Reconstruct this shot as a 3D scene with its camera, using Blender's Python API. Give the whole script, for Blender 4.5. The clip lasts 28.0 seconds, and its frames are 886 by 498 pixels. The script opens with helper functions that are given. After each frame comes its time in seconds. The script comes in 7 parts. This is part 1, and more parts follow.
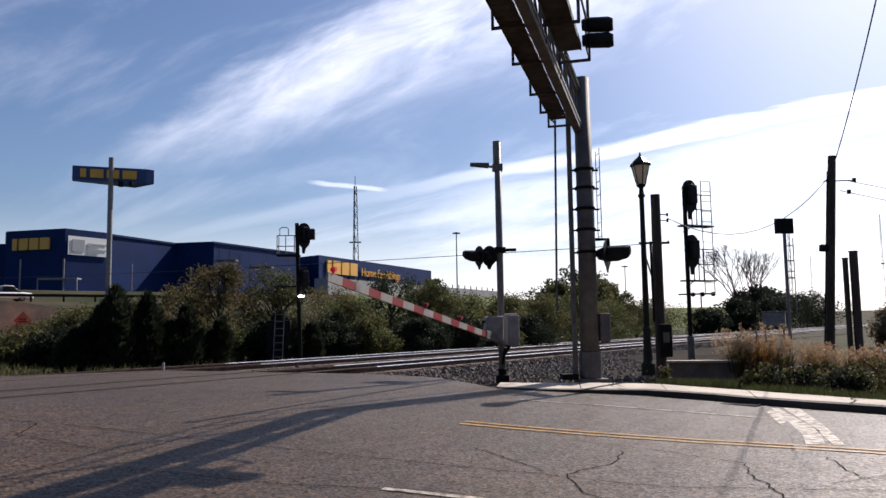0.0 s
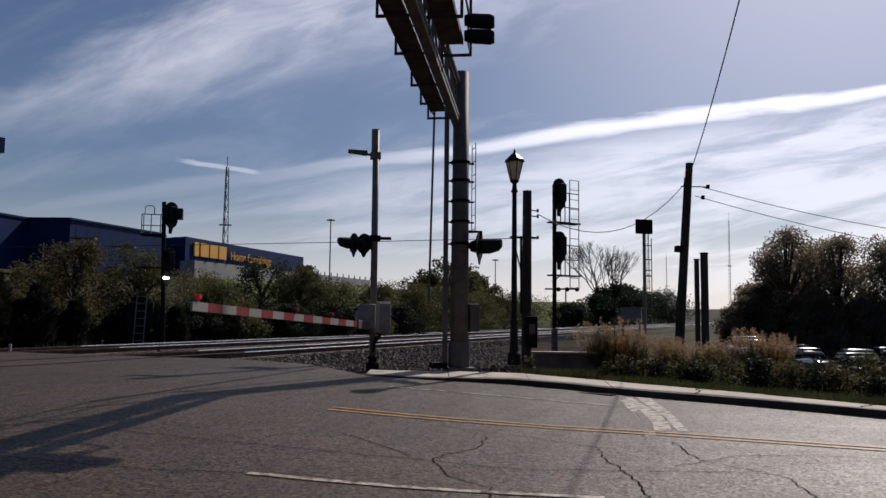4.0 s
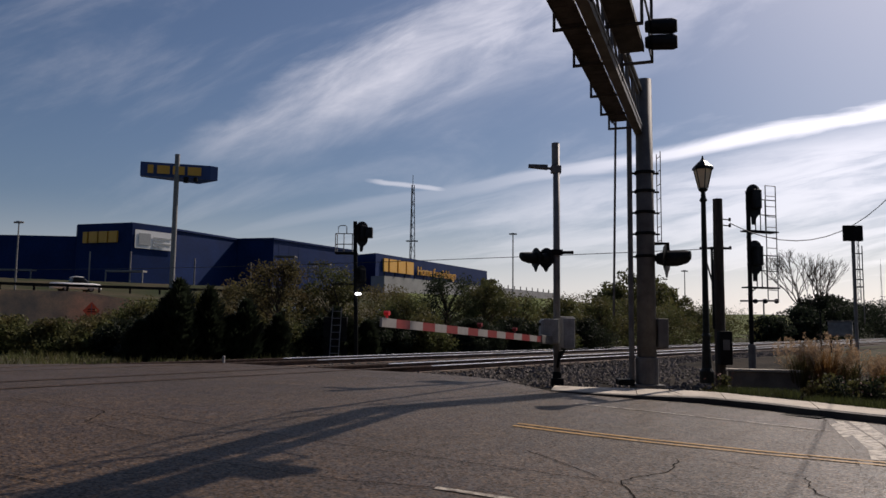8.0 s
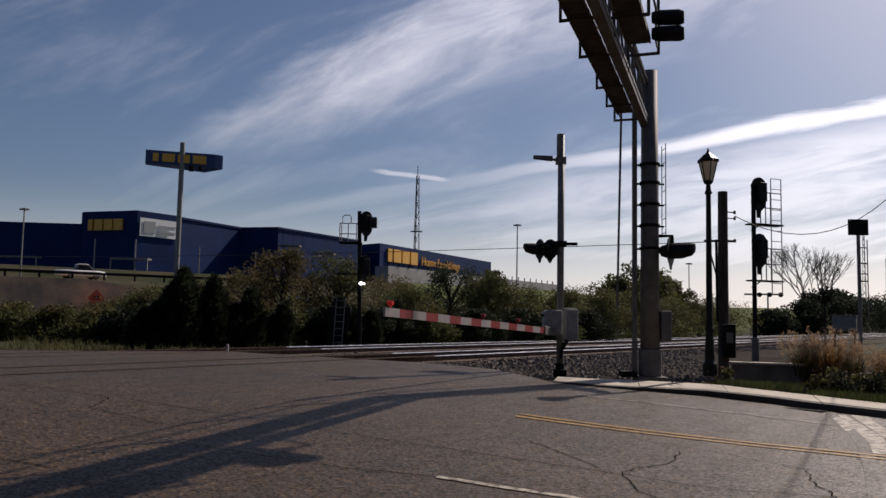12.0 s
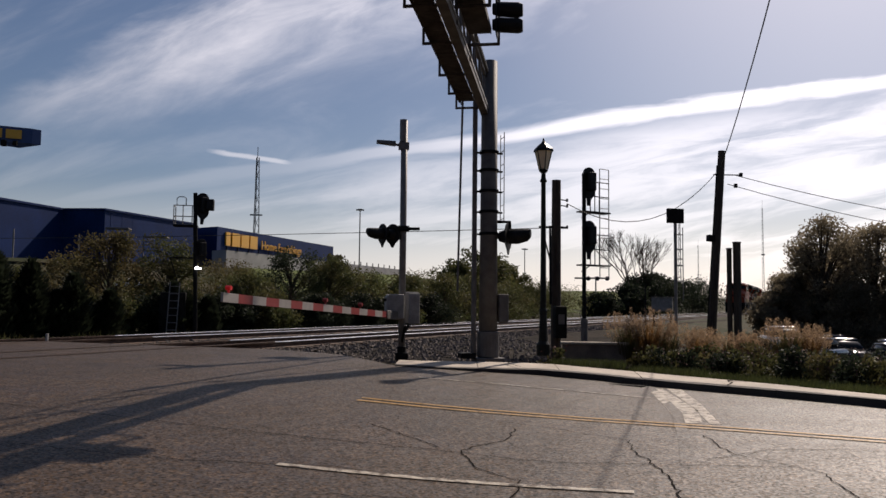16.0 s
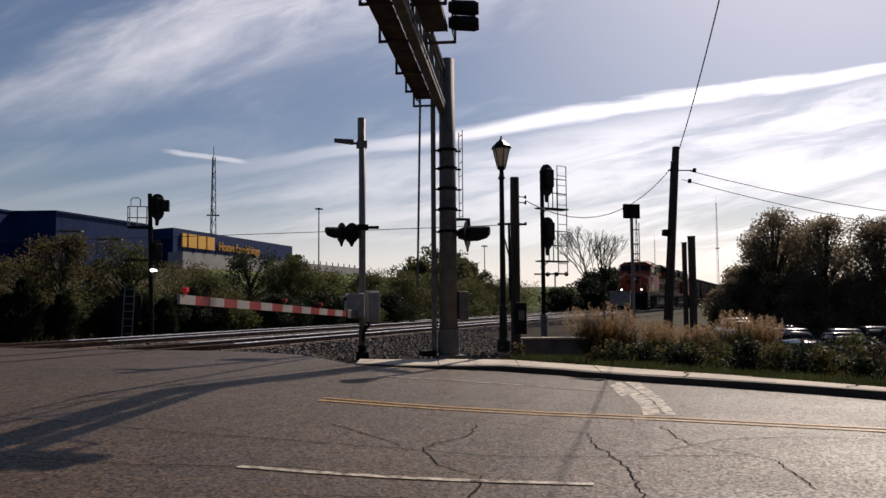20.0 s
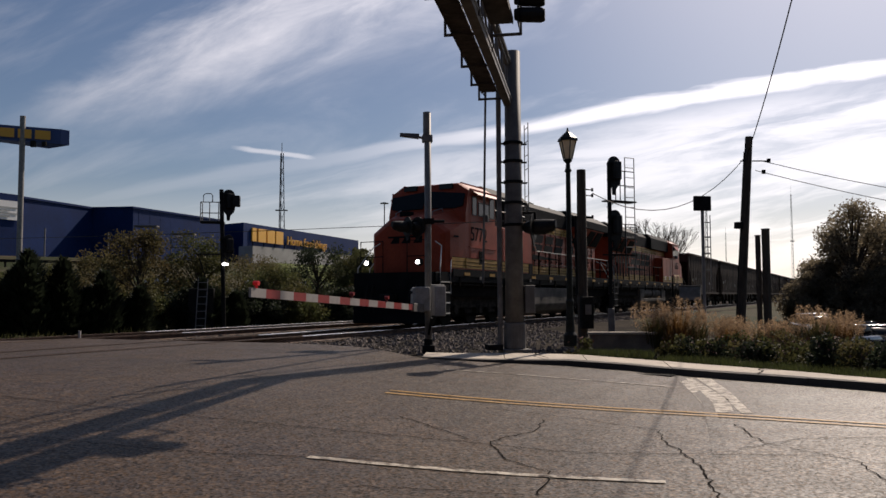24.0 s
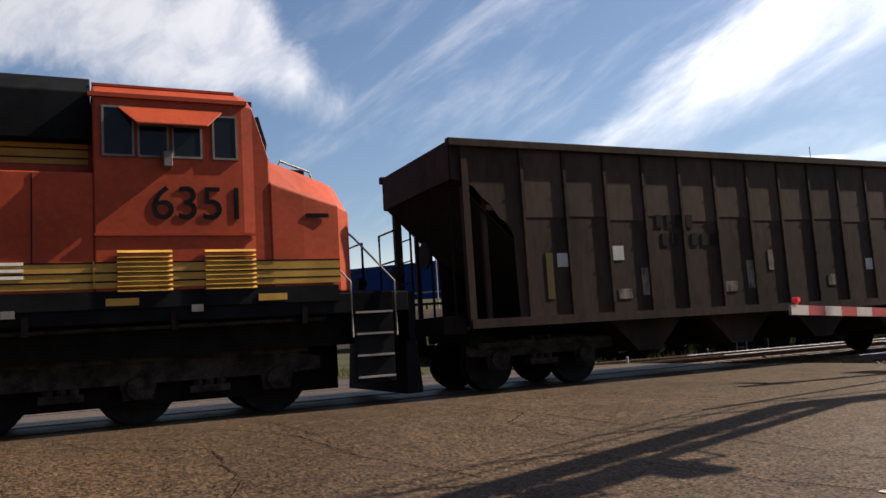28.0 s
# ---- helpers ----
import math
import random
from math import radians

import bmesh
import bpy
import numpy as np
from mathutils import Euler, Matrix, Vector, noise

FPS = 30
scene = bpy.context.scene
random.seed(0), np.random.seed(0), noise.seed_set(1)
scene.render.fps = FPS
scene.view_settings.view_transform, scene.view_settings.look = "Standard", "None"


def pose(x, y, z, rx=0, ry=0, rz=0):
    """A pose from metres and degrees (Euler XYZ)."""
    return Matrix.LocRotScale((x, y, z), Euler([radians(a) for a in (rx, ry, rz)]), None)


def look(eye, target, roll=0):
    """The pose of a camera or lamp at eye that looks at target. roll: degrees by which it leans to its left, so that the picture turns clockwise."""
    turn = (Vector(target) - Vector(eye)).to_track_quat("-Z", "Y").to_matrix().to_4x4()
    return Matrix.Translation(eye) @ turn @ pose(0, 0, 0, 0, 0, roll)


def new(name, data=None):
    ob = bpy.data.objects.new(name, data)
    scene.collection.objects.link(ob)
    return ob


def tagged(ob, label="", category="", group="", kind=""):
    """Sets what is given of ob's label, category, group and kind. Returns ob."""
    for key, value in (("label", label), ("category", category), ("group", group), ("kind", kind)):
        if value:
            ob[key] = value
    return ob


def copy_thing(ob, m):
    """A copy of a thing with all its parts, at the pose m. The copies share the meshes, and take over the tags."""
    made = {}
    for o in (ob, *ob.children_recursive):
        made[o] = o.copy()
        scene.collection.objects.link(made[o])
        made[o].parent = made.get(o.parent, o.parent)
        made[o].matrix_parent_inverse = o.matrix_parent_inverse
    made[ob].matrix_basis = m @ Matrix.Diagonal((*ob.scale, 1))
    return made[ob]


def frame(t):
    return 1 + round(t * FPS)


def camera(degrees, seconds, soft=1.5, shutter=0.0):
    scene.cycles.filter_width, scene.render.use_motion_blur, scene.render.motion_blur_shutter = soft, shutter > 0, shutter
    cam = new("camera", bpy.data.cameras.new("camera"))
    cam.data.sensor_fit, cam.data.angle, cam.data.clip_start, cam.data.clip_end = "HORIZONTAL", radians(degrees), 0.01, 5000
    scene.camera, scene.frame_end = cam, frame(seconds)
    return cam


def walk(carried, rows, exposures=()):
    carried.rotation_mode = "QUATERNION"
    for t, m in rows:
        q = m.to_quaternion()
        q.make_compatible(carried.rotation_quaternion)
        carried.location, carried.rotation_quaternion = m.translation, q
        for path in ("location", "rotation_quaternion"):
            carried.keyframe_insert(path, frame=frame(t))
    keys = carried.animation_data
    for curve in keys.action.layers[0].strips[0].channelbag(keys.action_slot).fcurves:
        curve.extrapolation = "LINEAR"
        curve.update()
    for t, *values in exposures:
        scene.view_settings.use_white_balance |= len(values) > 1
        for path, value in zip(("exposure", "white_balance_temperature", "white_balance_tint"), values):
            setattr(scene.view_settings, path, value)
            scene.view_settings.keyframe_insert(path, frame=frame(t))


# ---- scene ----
# z = 0 is the top of the rails; x to the right, y ahead of the first view.
EYE = 0.97
cam = camera(58.5, 28.0)
# seconds, offset in metres (x, y, z), yaw, pitch, roll in degrees
ROWS = [
    (0, 0.019, 0.043, 0.002, -3.94, 5.60, 0.88),
    (0.5, -0.025, 0.009, -0.023, -12.44, 4.77, 0.59),
    (1, -0.041, -0.014, -0.022, -12.24, 5.37, 0.75),
    (1.5, -0.009, 0.024, 0.001, -10.22, 1.84, 0.00),
    (2, -0.022, -0.004, -0.019, -13.00, 4.40, -2.45),
    (2.5, -0.017, -0.011, -0.014, -13.34, 5.69, -2.54),
    (3, -0.018, -0.016, -0.020, -15.15, 5.82, -1.70),
    (3.5, -0.014, -0.024, -0.028, -14.50, 5.33, -1.15),
    (5.5, 0.002, 0.013, -0.007, -9.57, 3.30, -0.68),
    (6, -0.025, -0.026, -0.021, -7.33, 2.69, -0.87),
    (6.5, -0.011, -0.021, 0.029, 1.74, 3.13, -0.75),
    (7, 0.003, -0.005, 0.038, 0.80, 5.28, -1.03),
    (7.5, -0.001, 0.008, 0.016, 0.05, 5.80, -1.07),
    (8, 0.008, 0.001, 0.016, -0.00, 5.60, -0.63),
    (8.5, 0.009, 0.007, 0.015, 0.20, 5.60, -0.73),
    (9, 0.008, -0.009, 0.020, 0.66, 5.77, -1.10),
    (9.5, 0.007, -0.008, 0.015, 0.53, 5.64, -1.38),
    (10, 0.012, -0.005, 0.016, 0.30, 5.55, -1.38),
    (10.5, 0.012, -0.004, 0.012, 0.33, 5.44, -1.21),
    (11, 0.013, -0.002, 0.019, 0.20, 5.34, -1.46),
    (11.5, 0.017, -0.007, 0.013, 0.08, 5.23, -1.31),
    (12, 0.014, -0.003, 0.010, 0.26, 4.92, -1.16),
    (12.5, 0.020, 0.015, 0.012, -1.81, 4.68, -0.97),
    (13, 0.030, 0.046, 0.000, -7.29, 4.37, -0.40),
    (13.5, 0.019, 0.036, -0.005, -9.94, 4.16, 0.18),
    (15.5, 0.008, 0.003, 0.001, -11.85, 4.22, -0.21),
    (16, 0.010, 0.004, 0.004, -11.10, 3.99, -0.60),
    (16.5, 0.001, 0.011, 0.008, -10.86, 3.79, -0.93),
    (17, 0.008, 0.012, 0.000, -10.60, 3.69, -0.61),
    (17.5, 0.014, 0.021, 0.019, -10.51, 3.87, -0.23),
    (18, 0.009, 0.002, 0.007, -12.05, 5.14, 0.43),
    (18.5, 0.007, -0.005, 0.002, -12.78, 5.03, 0.29),
    (19, 0.016, -0.016, -0.001, -14.02, 3.80, 0.51),
    (19.5, 0.024, -0.008, 0.002, -14.20, 3.55, 0.65),
    (20, 0.017, -0.015, 0.004, -13.93, 3.84, 0.41),
    (20.5, 0.020, -0.022, -0.001, -13.82, 3.96, 0.39),
    (22.5, 0.014, 0.001, -0.002, -12.87, 2.90, 0.60),
    (23, 0.011, 0.003, 0.002, -12.06, 2.94, 0.31),
    (23.5, 0.009, 0.016, -0.000, -11.00, 3.08, 0.19),
    (24, 0.001, 0.010, 0.003, -9.25, 3.42, 0.25),
    (24.5, -0.003, 0.020, 0.004, -7.16, 3.19, 0.38),
    (25, -0.015, 0.024, 0.001, -3.08, 3.84, 1.10),
    (25.5, -0.001, 0.022, -0.005, 6.70, 5.86, 1.76),
    (26, -0.022, -0.026, -0.016, 15.61, 7.27, 1.35),
    (26.6, -0.022, -0.015, -0.027, 15.30, 5.70, 2.41),
    (27, -0.040, -0.023, -0.007, 15.75, 5.18, 1.71),
    (27.4, -0.008, 0.004, 0.018, 18.93, 4.81, 2.86),
    (27.6, -0.032, -0.019, -0.001, 20.90, 5.72, 3.41),
    (28, 0.029, 0.006, 0.001, 28.28, 6.34, 3.56),
]
walk(cam, [(t, pose(x, y, EYE + z, 90 + pitch, roll, yaw)) for t, x, y, z, yaw, pitch, roll in ROWS],
     exposures=[(0.0, 0.70, 6080, 18), (0.5, 0.35, 6080, 18), (1.0, 0.20, 6030, 18), (2.0, -0.05, 6030, 18), (3.0, -0.15, 6030, 18), (6.0, -0.30, 6300, 17), (8.0, -0.05, 6400, 18), (12.0, -0.05, 6400, 19), (16.0, 0.05, 6600, 18), (20.0, 0.05, 6650, 18), (24.0, 0.10, 6650, 17), (25.0, 0.30, 6700, 17), (26.0, 0.92, 6900, 17), (27.0, 1.18, 6900, 14), (28.0, 1.15, 6900, 13)])

# ---- light ----
SUN_AZ, SUN_EL = 43.0, 39.5        # degrees right of straight ahead, degrees up
to_sun = Vector((math.sin(radians(SUN_AZ)) * math.cos(radians(SUN_EL)), math.cos(radians(SUN_AZ)) * math.cos(radians(SUN_EL)), math.sin(radians(SUN_EL))))
sun_data = bpy.data.lights.new("sun", "SUN")
sun_data.energy, sun_data.angle, sun_data.color = 5.0, radians(0.5), (1.0, 0.91, 0.77)
sun = new("sun", sun_data)
sun.matrix_world = look((30, 40, 60), Vector((30, 40, 60)) - to_sun)


def make_world():
    """Clear autumn sky with streaks of cirrus ahead and a pale veil low down."""
    w = bpy.data.worlds.new("sky")
    scene.world = w
    w.use_nodes = True
    nt = w.node_tree
    N = nt.nodes
    N.clear()
    out = N.new("ShaderNodeOutputWorld")
    bg = N.new("ShaderNodeBackground")
    sky = N.new("ShaderNodeTexSky")
    sky.sky_type = "NISHITA"
    sky.sun_disc = False
    sky.sun_elevation, sky.sun_rotation = radians(SUN_EL), radians(SUN_AZ)
    sky.air_density, sky.dust_density, sky.ozone_density = 1.0, 1.0, 3.0
    bg.inputs[1].default_value = 0.05
    tc = N.new("ShaderNodeTexCoord")
    sep = N.new("ShaderNodeSeparateXYZ")
    nt.links.new(tc.outputs["Generated"], sep.inputs[0])

    def op(kind, *args):
        n = N.new("ShaderNodeMath")
        n.operation = kind
        for i, a in enumerate(args):
            if isinstance(a, (int, float)):
                n.inputs[i].default_value = a
            else:
                nt.links.new(a, n.inputs[i])
        return n.outputs[0]

    def step(v, a, b, lo=0.0, hi=1.0):
        n = N.new("ShaderNodeMapRange")
        n.interpolation_type = "SMOOTHSTEP"
        for key, val in (("From Min", a), ("From Max", b), ("To Min", lo), ("To Max", hi)):
            n.inputs[key].default_value = val
        nt.links.new(v, n.inputs["Value"])
        return n.outputs[0]

    def grain(p, q, sp, sq, detail=7.0, rough=0.6, shift=0.0):
        c = N.new("ShaderNodeCombineXYZ")
        nt.links.new(op("MULTIPLY_ADD", p, sp, shift), c.inputs[0])
        nt.links.new(op("MULTIPLY", q, sq), c.inputs[1])
        n = N.new("ShaderNodeTexNoise")
        n.inputs["Scale"].default_value, n.inputs["Detail"].default_value, n.inputs["Roughness"].default_value = 1.0, detail, rough
        n.inputs["Distortion"].default_value = 0.4
        nt.links.new(c.outputs[0], n.inputs[0])
        return n.outputs[0]

    # slopes of the direction: sideways and upwards, as seen looking along y
    ahead = op("MAXIMUM", sep.outputs[1], 0.04)
    u, v = op("DIVIDE", sep.outputs[0], ahead), op("DIVIDE", sep.outputs[2], ahead)
    front = step(sep.outputs[1], 0.05, 0.35)

    def turned(angle, pu, pv):
        c, s = math.cos(radians(angle)), math.sin(radians(angle))
        du, dv = op("SUBTRACT", u, pu), op("SUBTRACT", v, pv)
        return op("ADD", op("MULTIPLY", du, c), op("MULTIPLY", dv, s)), op("SUBTRACT", op("MULTIPLY", dv, c), op("MULTIPLY", du, s))

    # long diagonal streak with a sharp upper edge
    p, q = turned(25, -0.1, 0.325)
    g = grain(p, q, 5.0, 17.0)
    q2 = op("ADD", q, op("MULTIPLY_ADD", g, 0.11, -0.055))
    spread = op("MAXIMUM", op("MULTIPLY_ADD", p, 0.13, 0.075), 0.03)
    rel = op("DIVIDE", q2, spread)
    band = op("MULTIPLY", step(rel, 0.9, 0.1), step(rel, -1.6, 0.2))
    band = op("MULTIPLY", band, op("MULTIPLY", step(p, -0.36, -0.05), step(p, 1.1, 0.5)))
    streak = op("MULTIPLY", band, step(grain(p, q, 7.0, 22.0, 8, 0.62, 3.0), 0.25, 0.8, 0.16, 0.50))
    # bright level band low ahead, and the veil below it
    line = op("SUBTRACT", v, op("MULTIPLY_ADD", u, 0.195, 0.170))
    line = op("ADD", line, op("MULTIPLY_ADD", grain(u, line, 5.0, 30.0, 6, 0.55, 7.0), 0.03, -0.015))
    core = op("MULTIPLY", op("MULTIPLY", step(line, 0.016, 0.003), step(line, -0.018, -0.002)), step(u, -0.05, 0.45, 0.12, 0.66))
    haze = op("MULTIPLY", step(line, 0.012, -0.05), step(grain(u, line, 3.5, 26.0, 7, 0.6, 1.0), 0.34, 0.62, 0.30, 0.95))
    haze = op("MULTIPLY", haze, step(u, -0.4, 0.6, 0.14, 0.50))
    # swelling cloud high on the left
    d1 = op("ADD", v, op("MULTIPLY_ADD", u, 0.30, -0.141))
    d2 = op("MULTIPLY", op("ADD", u, op("MULTIPLY_ADD", v, 0.62, 0.447)), -1.0)
    gw = op("MULTIPLY_ADD", grain(u, v, 4.0, 5.0, 6, 0.6, 11.0), 0.22, -0.11)
    puff = op("MULTIPLY", step(op("ADD", d1, gw), -0.015, 0.085), step(op("ADD", d2, gw), -0.01, 0.07))
    puff = op("MULTIPLY", puff, step(grain(u, v, 5.0, 8.0, 7, 0.6, 5.0), 0.3, 0.6, 0.55, 0.95))
    # thin wisps everywhere
    wu, wv = turned(22, 0.0, 0.0)
    wisp = step(grain(wu, wv, 2.2, 8.0, 8, 0.6, 20.0), 0.48, 0.80, 0.0, 0.20)
    tiny = op("MULTIPLY", step(op("ADD", op("ABSOLUTE", op("ADD", u, 0.045)), op("MULTIPLY_ADD", g, 0.04, -0.02)), 0.06, 0.03), step(op("ABSOLUTE", op("ADD", op("SUBTRACT", v, 0.1785), op("MULTIPLY_ADD", u, 0.1, op("MULTIPLY_ADD", g, 0.012, -0.002)))), 0.0045, 0.001))
    low = step(sep.outputs[2], 0.16, 0.0, 0.0, 0.46)
    dens = op("MAXIMUM", op("MAXIMUM", streak, core), op("MAXIMUM", haze, op("MULTIPLY", puff, 0.5)))
    dens = op("MAXIMUM", dens, op("MAXIMUM", wisp, op("MULTIPLY", tiny, 0.34)))
    # cirrus is brighter towards the sun
    sd = N.new("ShaderNodeVectorMath"); sd.operation = "DOT_PRODUCT"; sd.inputs[1].default_value = to_sun
    nt.links.new(tc.outputs["Generated"], sd.inputs[0])
    veil = step(sd.outputs["Value"], 0.80, 0.985, 0.0, 0.15)
    dens = op("MULTIPLY", op("MAXIMUM", op("MAXIMUM", dens, veil), low), front)
    gp = op("POWER", op("MAXIMUM", op("MULTIPLY_ADD", sd.outputs["Value"], 0.667, 0.333), 0.0), 2.2)
    cc = N.new("ShaderNodeVectorMath"); cc.operation = "SCALE"; cc.inputs[0].default_value = (1.0, 0.975, 0.955)
    nt.links.new(op("MULTIPLY_ADD", gp, 34.0, 8.0), cc.inputs["Scale"])
    mix = N.new("ShaderNodeMix"); mix.data_type = "RGBA"
    nt.links.new(op("MULTIPLY", dens, 0.88), mix.inputs[0])
    blue = N.new("ShaderNodeHueSaturation"); blue.inputs["Saturation"].default_value, blue.inputs["Value"].default_value = 1.05, 1.10
    nt.links.new(sky.outputs[0], blue.inputs["Color"])
    nt.links.new(blue.outputs[0], mix.inputs[6]); nt.links.new(cc.outputs[0], mix.inputs[7])
    nt.links.new(mix.outputs[2], bg.inputs[0])
    nt.links.new(bg.outputs[0], out.inputs[0])


make_world()


# ---- materials ----
def mat(name, col, rough=0.7, metal=0.0, var=0.25, scale=6.0, fine=60.0, bump=0.0, tint=None, island=0.0, spec=0.5, stretch=None, thin=0.0):
    """A surface with two scales of colour variation and fine relief. tint: a second colour for stains."""
    m = bpy.data.materials.new(name)
    m.use_nodes = True
    nt = m.node_tree
    N = nt.nodes
    b = N["Principled BSDF"]
    b.inputs["Roughness"].default_value, b.inputs["Metallic"].default_value = rough, metal
    b.inputs["Specular IOR Level"].default_value = spec
    tc = N.new("ShaderNodeTexCoord")
    src = tc.outputs["Object"]
    if stretch:
        mp = N.new("ShaderNodeMapping")
        mp.inputs["Scale"].default_value = stretch
        nt.links.new(src, mp.inputs[0])
        src = mp.outputs[0]
    big = N.new("ShaderNodeTexNoise"); big.inputs["Scale"].default_value = scale; big.inputs["Detail"].default_value = 5
    small = N.new("ShaderNodeTexNoise"); small.inputs["Scale"].default_value = fine; small.inputs["Detail"].default_value = 3
    nt.links.new(src, big.inputs[0]); nt.links.new(src, small.inputs[0])
    dark = [c * (1 - var) for c in col]
    light = [min(1, c * (1 + var)) for c in col]
    if tint:
        dark = list(tint)
    ramp = N.new("ShaderNodeValToRGB")
    ramp.color_ramp.elements[0].position, ramp.color_ramp.elements[1].position = 0.35, 0.65
    ramp.color_ramp.elements[0].color, ramp.color_ramp.elements[1].color = (*dark, 1), (*light, 1)
    nt.links.new(big.outputs[0], ramp.inputs[0])
    hsv = N.new("ShaderNodeHueSaturation")
    nt.links.new(ramp.outputs[0], hsv.inputs["Color"])
    mr = N.new("ShaderNodeMapRange")
    mr.inputs["From Min"].default_value, mr.inputs["From Max"].default_value = 0.3, 0.7
    mr.inputs["To Min"].default_value, mr.inputs["To Max"].default_value = 1 - var * 0.8, 1 + var * 0.8
    nt.links.new(small.outputs[0], mr.inputs["Value"])
    val = mr.outputs[0]
    if island:
        geo = N.new("ShaderNodeNewGeometry")
        oi = N.new("ShaderNodeObjectInfo")
        ad = N.new("ShaderNodeMath"); ad.operation = "ADD"
        nt.links.new(geo.outputs["Random Per Island"], ad.inputs[0]); nt.links.new(oi.outputs["Random"], ad.inputs[1])
        r2 = N.new("ShaderNodeMapRange")
        r2.inputs["From Min"].default_value, r2.inputs["From Max"].default_value = 0.0, 2.0
        r2.inputs["To Min"].default_value, r2.inputs["To Max"].default_value = 1 - island, 1 + island
        nt.links.new(ad.outputs[0], r2.inputs["Value"])
        mm = N.new("ShaderNodeMath"); mm.operation = "MULTIPLY"
        nt.links.new(val, mm.inputs[0]); nt.links.new(r2.outputs[0], mm.inputs[1])
        val = mm.outputs[0]
    nt.links.new(val, hsv.inputs["Value"])
    nt.links.new(hsv.outputs[0], b.inputs["Base Color"])
    if bump:
        bp = N.new("ShaderNodeBump"); bp.inputs["Strength"].default_value = bump; bp.inputs["Distance"].default_value = 0.02
        nt.links.new(small.outputs[0], bp.inputs["Height"])
        nt.links.new(bp.outputs[0], b.inputs["Normal"])
    if thin:
        tl = N.new("ShaderNodeBsdfTranslucent")
        nt.links.new(hsv.outputs[0], tl.inputs[0])
        mixs = N.new("ShaderNodeMixShader"); mixs.inputs[0].default_value = thin
        nt.links.new(b.outputs[0], mixs.inputs[1]); nt.links.new(tl.outputs[0], mixs.inputs[2])
        nt.links.new(mixs.outputs[0], N["Material Output"].inputs[0])
    return m


def asphalt():
    """Old coarse asphalt: pale and dark chips in brown binder, polished wheel tracks, stains."""
    m = bpy.data.materials.new("asphalt")
    m.use_nodes = True
    nt = m.node_tree
    N = nt.nodes
    b = N["Principled BSDF"]
    tc = N.new("ShaderNodeTexCoord")
    def tex(kind, scale, detail=3.0, rough=0.6):
        n = N.new(kind)
        n.inputs["Scale"].default_value = scale
        if "Noise" in kind:
            n.inputs["Detail"].default_value, n.inputs["Roughness"].default_value = detail, rough
        nt.links.new(tc.outputs["Object"], n.inputs["Vector"])
        return n
    def spread(src, a, b2, lo, hi):
        r = N.new("ShaderNodeMapRange")
        r.inputs["From Min"].default_value, r.inputs["From Max"].default_value = a, b2
        r.inputs["To Min"].default_value, r.inputs["To Max"].default_value = lo, hi
        nt.links.new(src, r.inputs["Value"])
        return r.outputs[0]
    def times(p, q):
        k = N.new("ShaderNodeMath"); k.operation = "MULTIPLY"
        nt.links.new(p, k.inputs[0]); nt.links.new(q, k.inputs[1])
        return k.outputs[0]
    chips = tex("ShaderNodeTexVoronoi", 46)
    chip_tone = N.new("ShaderNodeSeparateColor")
    nt.links.new(chips.outputs["Color"], chip_tone.inputs[0])
    tone = spread(chip_tone.outputs[0], 0, 1, 0.15, 1.95)
    tone = times(tone, spread(tex("ShaderNodeTexNoise", 21, 4).outputs[0], 0.34, 0.66, 0.42, 1.65))
    tone = times(tone, spread(tex("ShaderNodeTexNoise", 3.0, 4).outputs[0], 0.3, 0.7, 0.82, 1.2))
    tone = times(tone, spread(tex("ShaderNodeTexNoise", 0.35, 4).outputs[0], 0.3, 0.7, 0.75, 1.25))
    col = N.new("ShaderNodeVectorMath"); col.operation = "SCALE"; col.inputs[0].default_value = (0.042, 0.0264, 0.0153)
    nt.links.new(tone, col.inputs["Scale"])
    nt.links.new(col.outputs[0], b.inputs["Base Color"])
    nt.links.new(spread(tex("ShaderNodeTexNoise", 0.8, 4).outputs[0], 0.3, 0.7, 0.50, 0.62), b.inputs["Roughness"])
    nt.links.new(spread(chip_tone.outputs[2], 0.2, 1.0, 0.07, 0.46), b.inputs["Specular IOR Level"])
    bp = N.new("ShaderNodeBump"); bp.inputs["Strength"].default_value = 1.0; bp.inputs["Distance"].default_value = 0.016
    nt.links.new(chip_tone.outputs[1], bp.inputs["Height"])
    nt.links.new(bp.outputs[0], b.inputs["Normal"])
    return m


def worn_paint(name, col, wear):
    """Road paint rubbed through to the asphalt in ragged patches."""
    m = asphalt()
    m.name = name
    nt = m.node_tree
    N = nt.nodes
    b = N["Principled BSDF"]
    old = b.inputs["Base Color"].links[0].from_socket
    tc = N.new("ShaderNodeTexCoord")
    n = N.new("ShaderNodeTexNoise"); n.inputs["Scale"].default_value = 7.0; n.inputs["Detail"].default_value = 8; n.inputs["Roughness"].default_value = 0.75
    nt.links.new(tc.outputs["Object"], n.inputs["Vector"])
    r = N.new("ShaderNodeValToRGB")
    r.color_ramp.elements[0].position, r.color_ramp.elements[1].position = wear - 0.06, wear + 0.10
    nt.links.new(n.outputs[0], r.inputs[0])
    mx = N.new("ShaderNodeMix"); mx.data_type = "RGBA"
    nt.links.new(r.outputs[0], mx.inputs[0]); nt.links.new(old, mx.inputs[6])
    mx.inputs[7].default_value = (*col, 1)
    nt.links.new(mx.outputs[2], b.inputs["Base Color"])
    return m


